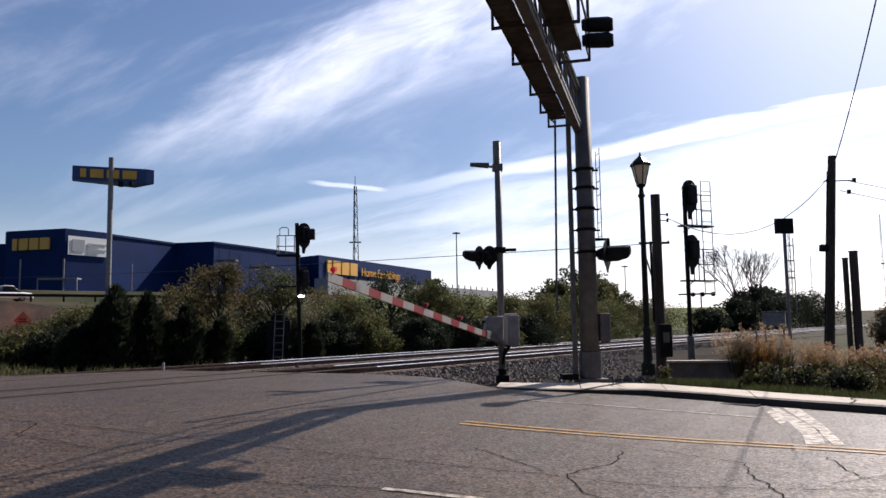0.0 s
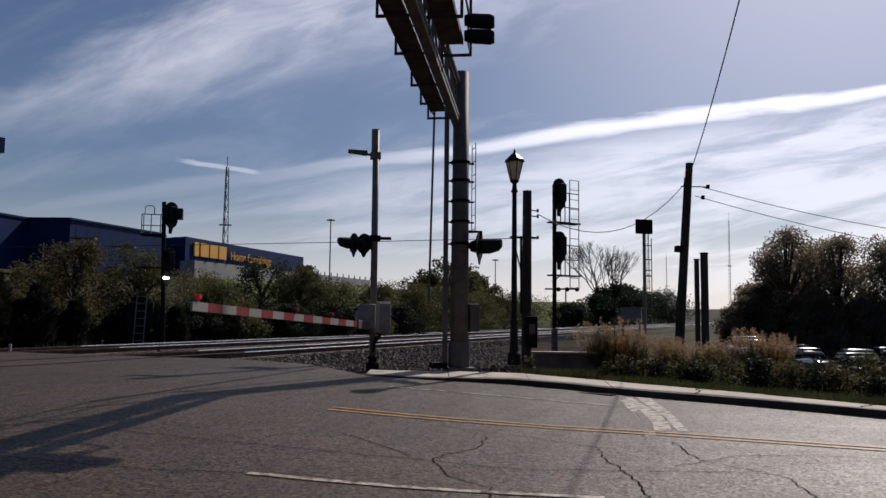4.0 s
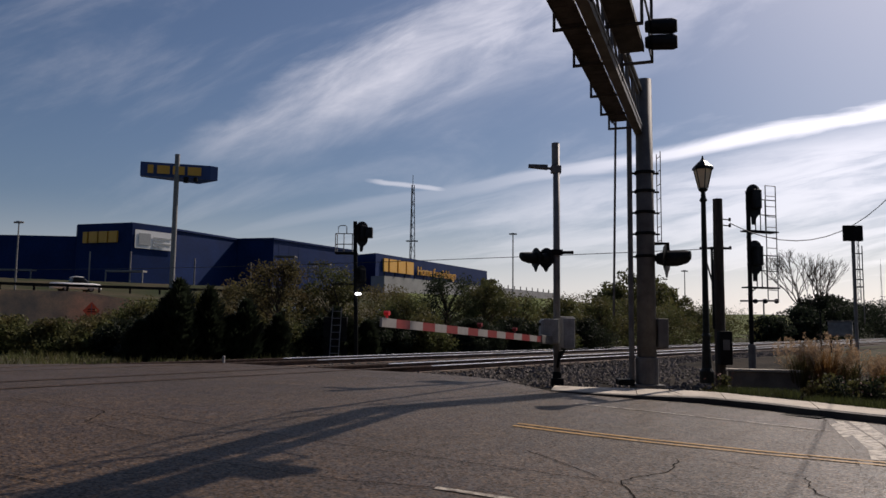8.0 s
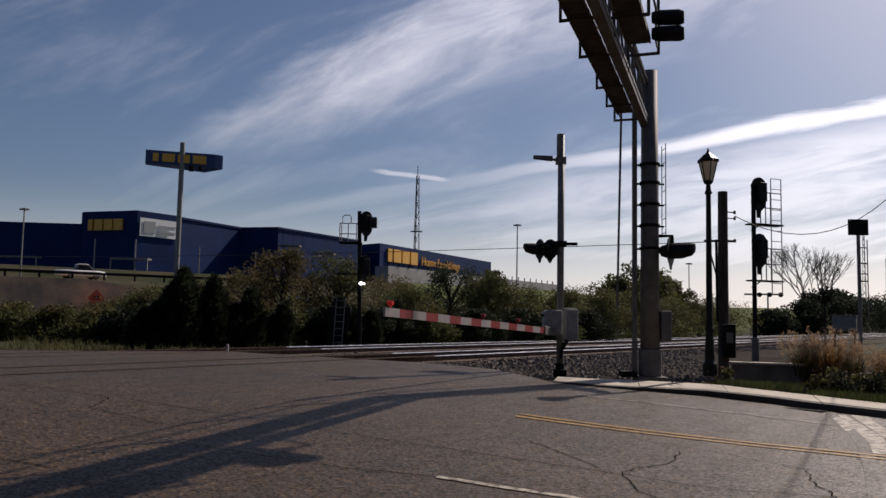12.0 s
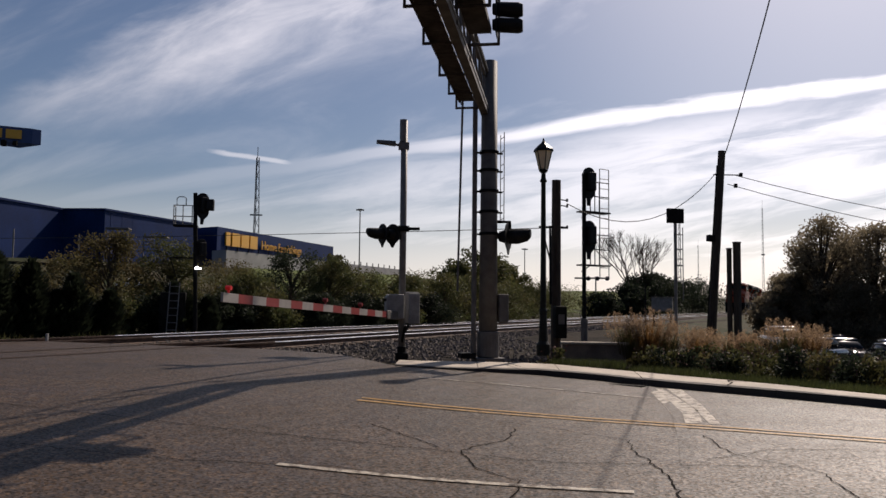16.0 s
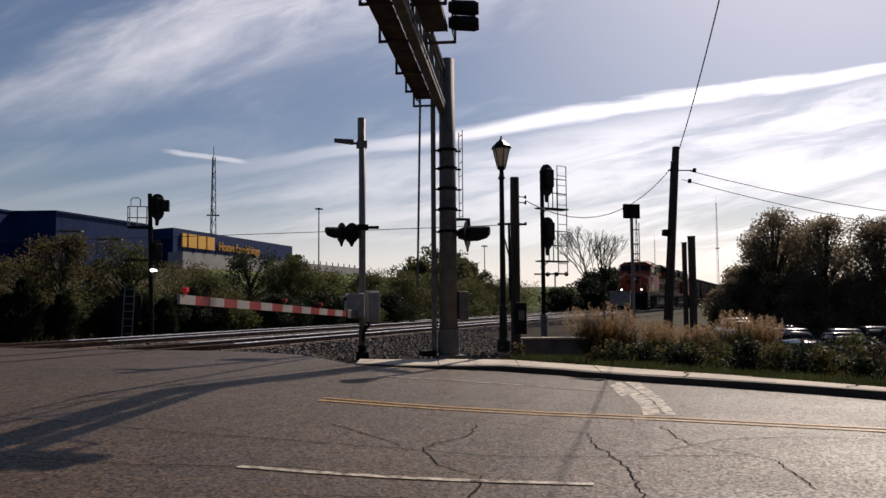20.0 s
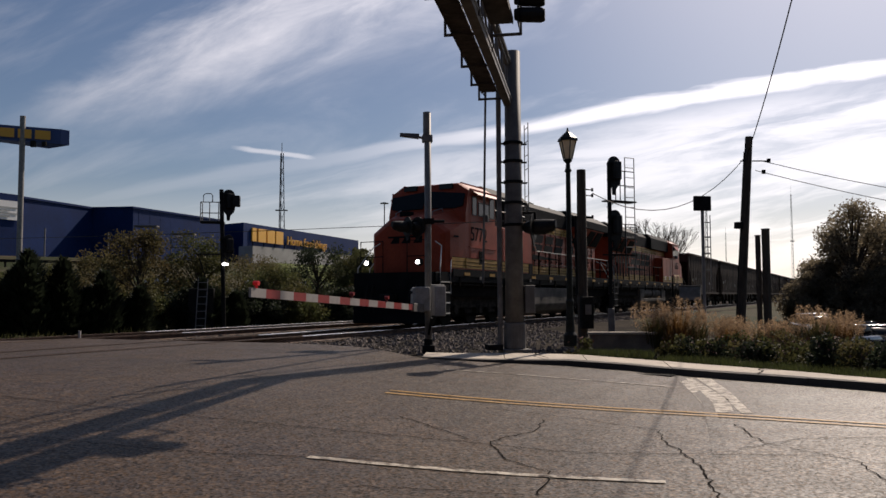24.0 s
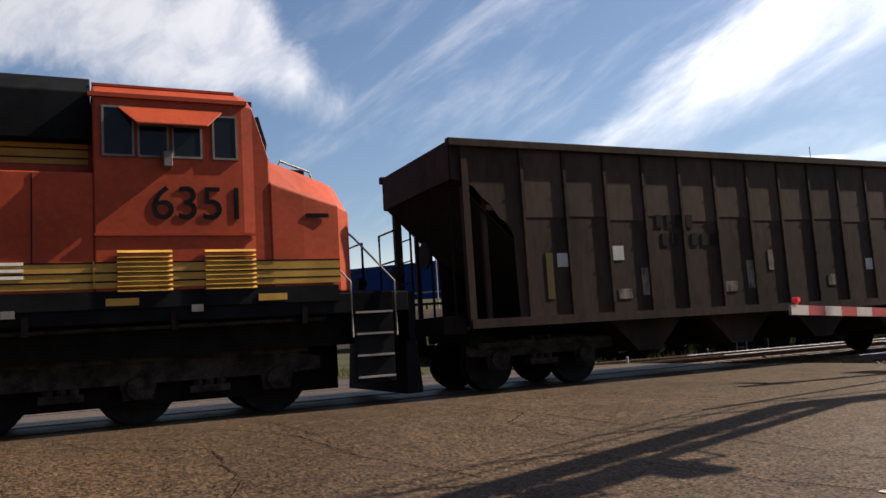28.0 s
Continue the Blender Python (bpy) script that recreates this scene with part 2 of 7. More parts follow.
def glow(name, col, power):
    m = mat(name, col, 0.3, var=0.02)
    b = m.node_tree.nodes["Principled BSDF"]
    b.inputs["Emission Color"].default_value = (*col, 1)
    b.inputs["Emission Strength"].default_value = power
    return m


ASPHALT = asphalt()
CONCRETE = mat("concrete", (0.36, 0.31, 0.25), 0.85, var=0.18, scale=1.5, fine=40, bump=0.3)
PLANTER = mat("planter_concrete", (0.17, 0.135, 0.105), 0.9, var=0.25, scale=3, fine=40, bump=0.3)
# kerb concrete with the shade on its road-side face put into the colour
KERB_SHADED = mat("kerb", (0.055, 0.047, 0.04), 0.85, var=0.2, scale=2, fine=40, bump=0.3)
YELLOW_PAINT = worn_paint("yellow_paint", (0.32, 0.18, 0.045), 0.40)
WHITE_PAINT = worn_paint("white_paint", (0.42, 0.37, 0.30), 0.47)
# overhead cable's shadow on the road, painted as ragged dark smears
SHADOW_STRIP = worn_paint("shadow_strip_paint", (0.022, 0.0155, 0.010), 0.52)
CRACK = mat("crack_tar", (0.012, 0.010, 0.009), 0.9, var=0.3, spec=0.02)
EARTH = mat("earth", (0.040, 0.033, 0.021), 0.95, var=0.4, scale=0.15, fine=8, bump=0.5, tint=(0.022, 0.029, 0.012), spec=0.05)
MEADOW = mat("meadow", (0.068, 0.080, 0.026), 0.9, var=0.35, scale=0.12, fine=3, bump=0.4, tint=(0.06, 0.08, 0.025), spec=0.05)
WALL_TAN = mat("tan_wall", (0.72, 0.41, 0.23), 0.9, var=0.12, scale=0.4, fine=6, tint=(0.34, 0.24, 0.17))
CINDER = mat("cinder_ground", (0.021, 0.0165, 0.0125), 0.95, var=0.55, scale=0.7, fine=14, bump=0.8, tint=(0.010, 0.0085, 0.0065), spec=0.03)
STONE = mat("ballast_stone", (0.115, 0.10, 0.092), 0.9, var=0.3, scale=20, fine=80, island=0.7, bump=0.3, spec=0.05)
BALLAST = mat("ballast_bed", (0.052, 0.045, 0.041), 0.95, var=0.45, scale=9, fine=25, bump=1.0, spec=0.05)
RAIL_STEEL = mat("rail_steel", (0.66, 0.63, 0.60), 0.22, 1.0, var=0.2, scale=4)
RAIL_WEB = mat("rail_web", (0.09, 0.055, 0.04), 0.85, 0.2, var=0.3)
TIE = mat("tie_wood", (0.09, 0.07, 0.055), 0.95, var=0.4, scale=4, spec=0.05)
GALV = mat("galvanised_steel", (0.20, 0.195, 0.19), 0.6, 0.2, var=0.2, scale=3, fine=30, spec=0.25)
MACHINE_GREY = mat("machine_grey", (0.27, 0.265, 0.255), 0.6, var=0.2, scale=5, spec=0.2)
GREY_PAINT = mat("grey_paint", (0.13, 0.122, 0.115), 0.65, 0.0, var=0.2, scale=4, spec=0.2)
DARK_STEEL = mat("dark_steel", (0.016, 0.016, 0.016), 0.65, 0.0, var=0.3, scale=5, spec=0.03)
WALKWAY = mat("catwalk_steel", (0.075, 0.066, 0.06), 0.75, var=0.3, scale=4, fine=40, spec=0.1)
BLACK = mat("black_paint", (0.018, 0.018, 0.018), 0.5, var=0.3, scale=5, spec=0.12)
LAMP_GREEN = mat("lamp_post_paint", (0.015, 0.018, 0.017), 0.45, var=0.3, spec=0.12)
POLE_WOOD = mat("pole_wood", (0.055, 0.042, 0.031), 0.9, var=0.35, scale=5, fine=40, bump=0.5, stretch=(1, 1, 0.12))
ARM_RED = mat("arm_red", (0.26, 0.022, 0.02), 0.45, var=0.12)
ARM_WHITE = mat("arm_white", (0.34, 0.31, 0.29), 0.5, var=0.1)
ORANGE = mat("loco_orange", (0.265, 0.039, 0.0135), 0.5, var=0.14, scale=1.2, fine=12, tint=(0.222, 0.033, 0.0118), spec=0.2)
LOCO_BLACK = mat("loco_black", (0.008, 0.0088, 0.010), 0.6, var=0.3, scale=2, spec=0.03)
LOCO_YELLOW = mat("loco_yellow", (0.37, 0.215, 0.045), 0.55, var=0.15, scale=2, tint=(0.29, 0.165, 0.035), spec=0.2)
UNDER = mat("underframe_grime", (0.008, 0.0075, 0.007), 0.9, 0.0, var=0.4, scale=3, spec=0.03)
BOGIE = mat("bogie_grime", (0.024, 0.0215, 0.019), 0.9, var=0.5, scale=5, spec=0.05)
TANK = mat("fuel_tank_grime", (0.115, 0.105, 0.092), 0.8, 0.0, var=0.25, scale=1.5, tint=(0.07, 0.064, 0.057), spec=0.12)
CAB_GLASS = mat("cab_glass", (0.010, 0.012, 0.014), 0.12, var=0.1, spec=0.16)
RAIL_WHITE = mat("handrail_white", (0.7, 0.68, 0.62), 0.4, var=0.1)
HOPPER = mat("hopper_brown", (0.030, 0.0195, 0.016), 0.85, var=0.3, scale=0.9, fine=9, tint=(0.016, 0.0125, 0.0115), stretch=(1, 1, 0.3), spec=0.12)
HOPPER_FADED = mat("hopper_faded_brown", (0.050, 0.0335, 0.0275), 0.85, var=0.22, scale=0.9, fine=9, tint=(0.030, 0.0235, 0.0205), stretch=(1, 1, 0.3), spec=0.12)
HOPPER_PATCH = mat("hopper_rubbed_paint", (0.16, 0.14, 0.12), 0.85, var=0.3, scale=7.0, fine=30, tint=(0.03, 0.024, 0.02), stretch=(1, 1, 0.35), spec=0.12)
# hopper brown with shade of open ends and floor put in; also the marks
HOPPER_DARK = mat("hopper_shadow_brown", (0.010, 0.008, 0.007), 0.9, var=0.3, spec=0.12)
BLUE = mat("store_blue", (0.0035, 0.019, 0.085), 0.6, var=0.12, scale=0.2, fine=2, spec=0.1)
SIGN_BLUE = mat("sign_blue", (0.006, 0.03, 0.14), 0.4, var=0.06)
SIGN_YELLOW = mat("sign_yellow", (0.62, 0.32, 0.03), 0.45, var=0.06)
PALE_WALL = mat("pale_wall", (0.33, 0.32, 0.31), 0.85, var=0.12, scale=0.3)
BANNER = mat("banner_white", (0.75, 0.75, 0.74), 0.6, var=0.05)
BANNER_GREY = mat("banner_grey", (0.32, 0.33, 0.33), 0.6, var=0.1)
LEAF = mat("leaf_green", (0.062, 0.074, 0.028), 0.7, var=0.3, scale=1.0, fine=9, island=0.35, tint=(0.080, 0.068, 0.028), thin=0.35, spec=0.12)
LEAF_DARK = mat("leaf_dark", (0.023, 0.030, 0.018), 0.75, var=0.3, scale=1.0, island=0.5, thin=0.35, spec=0.12)
LEAF_DRY = mat("leaf_dry", (0.082, 0.062, 0.030), 0.8, var=0.3, scale=1.0, island=0.35, tint=(0.092, 0.088, 0.036), thin=0.35, spec=0.12)
# paler than the near leaves: distance haze is put into this colour
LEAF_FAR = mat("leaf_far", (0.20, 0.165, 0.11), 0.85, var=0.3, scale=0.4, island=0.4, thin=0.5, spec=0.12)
BARK = mat("bark", (0.07, 0.055, 0.042), 0.95, var=0.3, scale=5, bump=0.5, spec=0.05)
BLOSSOM = mat("faded_blossom", (0.16, 0.085, 0.066), 0.9, var=0.2, island=0.4)
PLUME = mat("plume", (0.30, 0.205, 0.125), 0.9, var=0.2, island=0.35, thin=0.5)
GRASS = mat("grass", (0.046, 0.055, 0.018), 0.85, var=0.3, scale=1.0, island=0.5, thin=0.35)
STRAW = mat("straw", (0.15, 0.08, 0.028), 0.85, var=0.25, island=0.4, thin=0.45)
CAR_WHITE = mat("car_white", (0.7, 0.7, 0.7), 0.25, var=0.04)
CAR_GREY = mat("car_silver", (0.26, 0.265, 0.27), 0.14, 0.8, var=0.05)
CAR_DARK = mat("car_dark", (0.05, 0.05, 0.055), 0.12, 0.6, var=0.05)
CAR_RED = mat("car_red", (0.16, 0.015, 0.012), 0.2, 0.4, var=0.05)
TYRE = mat("tyre", (0.015, 0.015, 0.015), 0.9, var=0.2, spec=0.12)
ROAD_SIGN = mat("road_sign_orange", (0.75, 0.09, 0.03), 0.5, var=0.05)
LAMP_GLASS = mat("lamp_glass", (0.85, 0.72, 0.5), 0.35, var=0.1)
HEADLIGHT = glow("headlight_glow", (1.0, 0.97, 0.9), 7.0)
RED_LIGHT = glow("red_light", (0.6, 0.02, 0.02), 0.15)
WHITE_LIGHT = glow("white_light", (1.0, 1.0, 0.98), 5.0)


# ---- mesh tools ----
QUAD_BOX = [(0, 1, 2, 3), (4, 5, 6, 7), (0, 1, 5, 4), (1, 2, 6, 5), (2, 3, 7, 6), (3, 0, 4, 7)]


class MB:
    """Collects verts and faces of one mesh."""

    def __init__(self):
        self.v, self.f = [], []

    def add(self, vs, fs):
        o = len(self.v)
        self.v += [tuple(p) for p in vs]
        self.f += [tuple(i + o for i in q) for q in fs]
        return self

    def box(self, x0, x1, y0, y1, z0, z1):
        vs = [(x, y, z) for z in (z0, z1) for x, y in ((x0, y0), (x1, y0), (x1, y1), (x0, y1))]
        return self.add(vs, [(3, 2, 1, 0), (4, 5, 6, 7), (0, 1, 5, 4), (1, 2, 6, 5), (2, 3, 7, 6), (3, 0, 4, 7)])

    def prism(self, poly, a, b, axis="y"):
        """Extrudes a polygon of (p, q) along an axis: y: (x, z); x: (y, z); z: (x, y)."""
        def put(p, q, c):
            return {"y": (p, c, q), "x": (c, p, q), "z": (p, q, c)}[axis]
        n = len(poly)
        vs = [put(p, q, a) for p, q in poly] + [put(p, q, b) for p, q in poly]
        fs = [tuple(range(n))[::-1], tuple(range(n, 2 * n))] + [(i, (i + 1) % n, n + (i + 1) % n, n + i) for i in range(n)]
        return self.add(vs, fs)

    def tube(self, pts, r, n=6, r2=None, caps=True):
        """A round bar through points, tapering from r to r2."""
        pts = [Vector(p) for p in pts]
        r2 = r if r2 is None else r2
        vs, fs = [], []
        for i, p in enumerate(pts):
            d = (pts[min(i + 1, len(pts) - 1)] - pts[max(i - 1, 0)]).normalized()
            a = d.cross(Vector((0, 0, 1)))
            if a.length < 0.05:
                a = d.cross(Vector((1, 0, 0)))
            a.normalize()
            b = d.cross(a)
            rr = r + (r2 - r) * i / max(1, len(pts) - 1)
            vs += [p + (a * math.cos(k * math.tau / n) + b * math.sin(k * math.tau / n)) * rr for k in range(n)]
        for i in range(len(pts) - 1):
            for k in range(n):
                fs.append((i * n + k, i * n + (k + 1) % n, (i + 1) * n + (k + 1) % n, (i + 1) * n + k))
        if caps:
            fs += [tuple(range(n))[::-1], tuple(range((len(pts) - 1) * n, len(pts) * n))]
        return self.add(vs, fs)

    def cyl(self, c, r, h, axis="z", n=16, r2=None):
        c = Vector(c)
        d = {"x": Vector((1, 0, 0)), "y": Vector((0, 1, 0)), "z": Vector((0, 0, 1))}[axis] * h
        return self.tube([c, c + d], r, n, r2)

    def loft(self, rings):
        """Skins equal closed rings of points and closes both ends."""
        n = len(rings[0])
        vs = [p for ring in rings for p in ring]
        fs = [(i * n + k, i * n + (k + 1) % n, (i + 1) * n + (k + 1) % n, (i + 1) * n + k) for i in range(len(rings) - 1) for k in range(n)]
        fs += [tuple(range(n))[::-1], tuple(range((len(rings) - 1) * n, len(rings) * n))]
        return self.add(vs, fs)

    def mesh(self, name, material, smooth=False):
        me = bpy.data.meshes.new(name)
        me.from_pydata(self.v, [], self.f)
        bm = bmesh.new()
        bm.from_mesh(me)
        bmesh.ops.recalc_face_normals(bm, faces=bm.faces)
        bm.to_mesh(me)
        bm.free()
        me.materials.append(material)
        if smooth:
            me.polygons.foreach_set("use_smooth", [True] * len(me.polygons))
        return me


def part(name, mb, material, parent=None, label="", bevel=0.0, smooth=False, m=None):
    ob = new(name, mb.mesh(name, material, smooth))
    if parent is not None:
        ob.parent = parent
    if m is not None:
        ob.matrix_basis = m
    if bevel:
        b = ob.modifiers.new("edge", "BEVEL")
        b.width, b.segments, b.limit_method = bevel, 2, "ANGLE"
    if label:
        ob["label"] = label
    return ob


def thing(name, m, label, category, group=""):
    ob = new(name)
    ob.matrix_basis = m
    return tagged(ob, label, category, group)


def text_part(name, words, size, material, parent, m, depth=0.004, label="", bold=0.0):
    """Letters of the built-in font, turned into a mesh."""
    cu = bpy.data.curves.new(name, "FONT")
    cu.body, cu.size, cu.extrude, cu.offset = words, size, depth, bold
    cu.align_x = "CENTER"
    tmp = new(name + "_curve", cu)
    me = bpy.data.meshes.new_from_object(tmp.evaluated_get(bpy.context.evaluated_depsgraph_get()))
    bpy.data.objects.remove(tmp)
    me.materials.clear()
    me.materials.append(material)
    ob = new(name, me)
    ob.parent = parent
    ob.matrix_basis = m
    if label:
        ob["label"] = label
    return ob


# ---- plan ----
N2, U2 = Vector((-0.8, 0.6)), Vector((0.6, 0.8))      # across the tracks (away), along them (to the far right)
TRACK_1, TRACK_2 = 13.08, 17.4                          # distance of the track centres
BEND, RADIUS = 195.0, 420.0                             # the line bends right behind the trees


def along(s, off=0.0, z=0.0):
    """Place and heading (degrees) s metres along the line, at a distance off from the view point's side."""
    if s <= BEND:
        p = N2 * off + U2 * s
        return Vector((p.x, p.y, z)), 53.13
    a = (s - BEND) / RADIUS
    centre = N2 * (off - RADIUS) + U2 * BEND
    r = RADIUS
    p = centre + (N2 * math.cos(a) + U2 * math.sin(a)) * r
    return Vector((p.x, p.y, z)), 53.13 - math.degrees(a)


def ease(a, b, v):
    v = min(1, max(0, (v - a) / (b - a)))
    return v * v * (3 - 2 * v)


def road_z(x, y):
    return -0.45 + 0.45 * ease(2.0, 11.0, -0.8 * x + 0.6 * y)


def ground_z(x, y):
    """Lie of the land: flat by the line, a bank and a rise to the store on the left, low hills far off."""
    d = -0.8 * x + 0.6 * y
    z = -0.62 + 0.36 * ease(2.0, 11.0, d)
    q = (x + 39) * -0.57 + (y - 86.5) * 0.82
    w = 1 - ease(0.12, 0.34, x / max(20.0, y))
    k = ease(-40, -26, x)
    z += w * (4.6 * (1 - k) * ease(1.0, 9.0, q) + k * (2.2 * ease(1.0, 6.0, q) + 2.4 * ease(8.0, 30.0, q)) + 4.0 * ease(12, 60, q) + 1.0 * ease(70, 120, q))
    r = math.hypot(x, y)
    z += 4.2 * ease(70, 170, r) * ease(0, 60, y) * (1 - w) * ease(24, 40, d) + 6 * ease(300, 900, r)
    z -= 1.3 * ease(-6.0, 1.0, -d) * ease(16, 24, x)
    return z + 0.05 * noise.noise((x * 0.3, y * 0.3, 0))


def make_ground():
    def axis():
        v = [0.0]
        step = 1.0
        while v[-1] < 2500:
            v.append(v[-1] + step)
            step *= 1.055
        return [-a for a in v[:0:-1]] + v
    xs, ys = axis(), [a + 12 for a in axis()]
    mb = MB()
    mb.v = [(x, y, ground_z(x, y)) for y in ys for x in xs]
    n = len(xs)
    mb.f = [(j * n + i, j * n + i + 1, (j + 1) * n + i + 1, (j + 1) * n + i) for j in range(len(ys) - 1) for i in range(n - 1)]
    tagged(part("ground", mb, EARTH, smooth=True), "weedy brown and green ground beside the railway", "ground", kind="structure")


make_ground()

KERB_LINE = [(2.0, 14.75), (2.9, 14.58), (4.75, 14.5), (5.75, 14.0), (6.62, 13.05), (7.36, 12.06), (8.28, 10.62), (8.93, 9.38), (9.85, 6.1), (10.6, 0.0), (10.8, -8.0), (10.8, -40.0)]
BACK_LINE = [(2.2, 15.6), (3.7, 15.75), (5.3, 15.6), (6.6, 14.9), (7.5, 13.8), (8.2, 12.5), (8.9, 11.0), (9.5, 9.6), (10.5, 6.2), (11.4, 0.0), (11.6, -8.0), (11.6, -40.0)]
ROAD_EDGE = [(-90, -40), (-90, 0), (-30, 12), (-14, 17.2), (-10.3, 18.8), (-7.8, 19.4), (-5.7, 20.5), (-1.8, 18.0), (1.1, 16.3)] + KERB_LINE


def draped(poly, lift, name, material, zf=road_z, cuts=True):
    """A flat outline laid on the road's surface."""
    bm = bmesh.new()
    bm.faces.new([bm.verts.new((x, y, 0)) for x, y in poly])
    if cuts:
        for k in range(13):
            d = 2.0 + 9.0 * k / 12
            bmesh.ops.bisect_plane(bm, geom=bm.verts[:] + bm.edges[:] + bm.faces[:], plane_co=(-0.8 * d, 0.6 * d, 0), plane_no=(-0.8, 0.6, 0))
    bmesh.ops.triangulate(bm, faces=bm.faces)
    for v in bm.verts:
        v.co.z = zf(v.co.x, v.co.y) + lift
    bmesh.ops.recalc_face_normals(bm, faces=bm.faces)
    for f in bm.faces:
        if f.normal.z < 0:
            f.normal_flip()
    me = bpy.data.meshes.new(name)
    bm.to_mesh(me)
    bm.free()
    me.materials.append(material)
    return new(name, me)


road = tagged(draped(ROAD_EDGE, -0.008, "road", ASPHALT), "worn grey asphalt road with cracks at a level crossing", "road", kind="structure")


def ribbon(line, half, lift, zf=road_z):
    """A strip along a line on the road, as mesh data."""
    mb = MB()
    pts = []
    for i in range(len(line) - 1):
        a, b = Vector(line[i]), Vector(line[i + 1])
        k = max(1, int((b - a).length / 0.5))
        pts += [a + (b - a) * j / k for j in range(k)]
    pts.append(Vector(line[-1]))
    for i, p in enumerate(pts):
        d = (pts[min(i + 1, len(pts) - 1)] - pts[max(0, i - 1)]).normalized()
        n = Vector((-d.y, d.x)) * half
        for q in (p + n, p - n):
            mb.v.append((q.x, q.y, zf(q.x, q.y) + lift))
    mb.f = [(2 * i, 2 * i + 1, 2 * i + 3, 2 * i + 2) for i in range(len(pts) - 1)]
    return mb


def shifted(line, off):
    out = []
    for i, p in enumerate(line):
        d = (Vector(line[min(i + 1, len(line) - 1)]) - Vector(line[max(0, i - 1)])).normalized()
        out.append((p[0] - d.y * off, p[1] + d.x * off))
    return out


YELLOW = [(0.98, 10.65), (2.0, 10.25), (3.25, 9.75), (4.2, 9.25), (5.0, 8.7), (6.8, 7.3), (9.0, 5.0)]
for off in (-0.11, 0.11):
    tagged(part("centre_line", ribbon(shifted(YELLOW, off), 0.045, 0.001), YELLOW_PAINT, road), "worn yellow painted line")
part("lane_dash", ribbon([(-0.04, 6.93), (2.66, 5.80)], 0.045, 0.001), WHITE_PAINT, road, "worn white lane dash")
part("edge_line", ribbon([(2.2, 13.2), (3.4, 12.9), (4.7, 12.3), (5.6, 11.6)], 0.03, 0.001), WHITE_PAINT, road, "faint white edge line")
for poly in ([(6.16, 12.9), (6.42, 12.85), (5.62, 10.2), (5.05, 9.03), (4.78, 9.14), (5.3, 10.5)], [(6.5, 12.84), (6.74, 12.8), (6.05, 10.9), (5.24, 8.95), (5.12, 9.0), (5.75, 10.6)]):
    stroke = draped(poly, -0.003, "arrow_marking", WHITE_PAINT, road_z, True)
    stroke.parent = road
    stroke["label"] = "worn white painted road marking"


def make_pavement():
    """Concrete slabs with open joints behind a row of kerb stones."""
    def spread_out(line, n):
        ln = [Vector(p) for p in line]
        acc = [0.0]
        for a, b in zip(ln, ln[1:]):
            acc.append(acc[-1] + (b - a).length)
        out = []
        for k in range(n + 1):
            d = acc[-1] * k / n
            i = max(m for m in range(len(ln) - 1) if acc[m] <= d + 1e-6)
            out.append(ln[i] + (ln[i + 1] - ln[i]) * ((d - acc[i]) / (acc[i + 1] - acc[i])))
        return out
    n = 150
    front, back = spread_out(KERB_LINE, n), spread_out(BACK_LINE, n)
    mid = [f + (b - f).normalized() * 0.16 for f, b in zip(front, back)]
    pav = new("pavement")
    tagged(pav, "pale worn concrete pavement with a kerb, joints and cracks", "pavement", kind="structure")
    rng = random.Random(31)
    def strip(name, material, p_line, q_line, step, gap, lift, label):
        for k in range(0, n, step):
            e = min(n, k + step)
            mb = MB()
            dz = rng.uniform(-0.006, 0.006)
            rings = []
            for i in range(k, e + 1):
                p, q = p_line[i], q_line[i]
                if i == e:
                    p, q = p + (p_line[i - 1] - p).normalized() * gap, q + (q_line[i - 1] - q).normalized() * gap
                up = lift * (0.12 + 0.88 * ease(0, 9, i)) + dz * ease(0, 9, i)
                zp, zq = road_z(*p) + up, road_z(*q) + up
                rings.append([(p.x, p.y, zp - 0.4), (p.x, p.y, zp - 0.015), (p.x + (q.x - p.x) * 0.02, p.y + (q.y - p.y) * 0.02, zp), (q.x, q.y, zq), (q.x, q.y, zq - 0.4)])
            part(name, mb.loft(rings), material, pav, label)
    strip("kerb_stone", KERB_SHADED, front, mid, 6, 0.008, 0.105, "")
    strip("slab", CONCRETE, mid, back, 4, 0.014, 0.11, "")
    return pav


pavement = make_pavement()


# added unseen dark wall: closes the place behind the view point, blocks low sky
WALL_DARK = mat("sky_block_dark", (0.05, 0.035, 0.03), 0.9, var=0.2, scale=0.6, fine=12)
tagged(part("unseen_sky_block", MB().box(-80, 80, -24, -22, -1, 15), WALL_DARK), "plain dark unseen wall that blocks low sky light", "wall", kind="structure")


# ---- tracks ----
def rail_mesh(off, s0, s1, z0=0.0):
    prof = [(-0.036, 0.0), (0.036, 0.0), (0.034, -0.04), (0.010, -0.05), (0.010, -0.13), (0.07, -0.155), (0.07, -0.17), (-0.07, -0.17), (-0.07, -0.155), (-0.010, -0.13), (-0.010, -0.05), (-0.034, -0.04)]
    rings = []
    s = s0
    ss = []
    while s < s1:
        ss.append(s)
        s += 6.0 if s < BEND - 6 else 5.0
    ss.append(s1)
    for s in ss:
        p, h = along(s, off)
        n = Vector((-math.sin(radians(h)), math.cos(radians(h)), 0))
        rings.append([p + n * a + Vector((0, 0, z0 + b)) for a, b in prof])
    return MB().loft(rings)


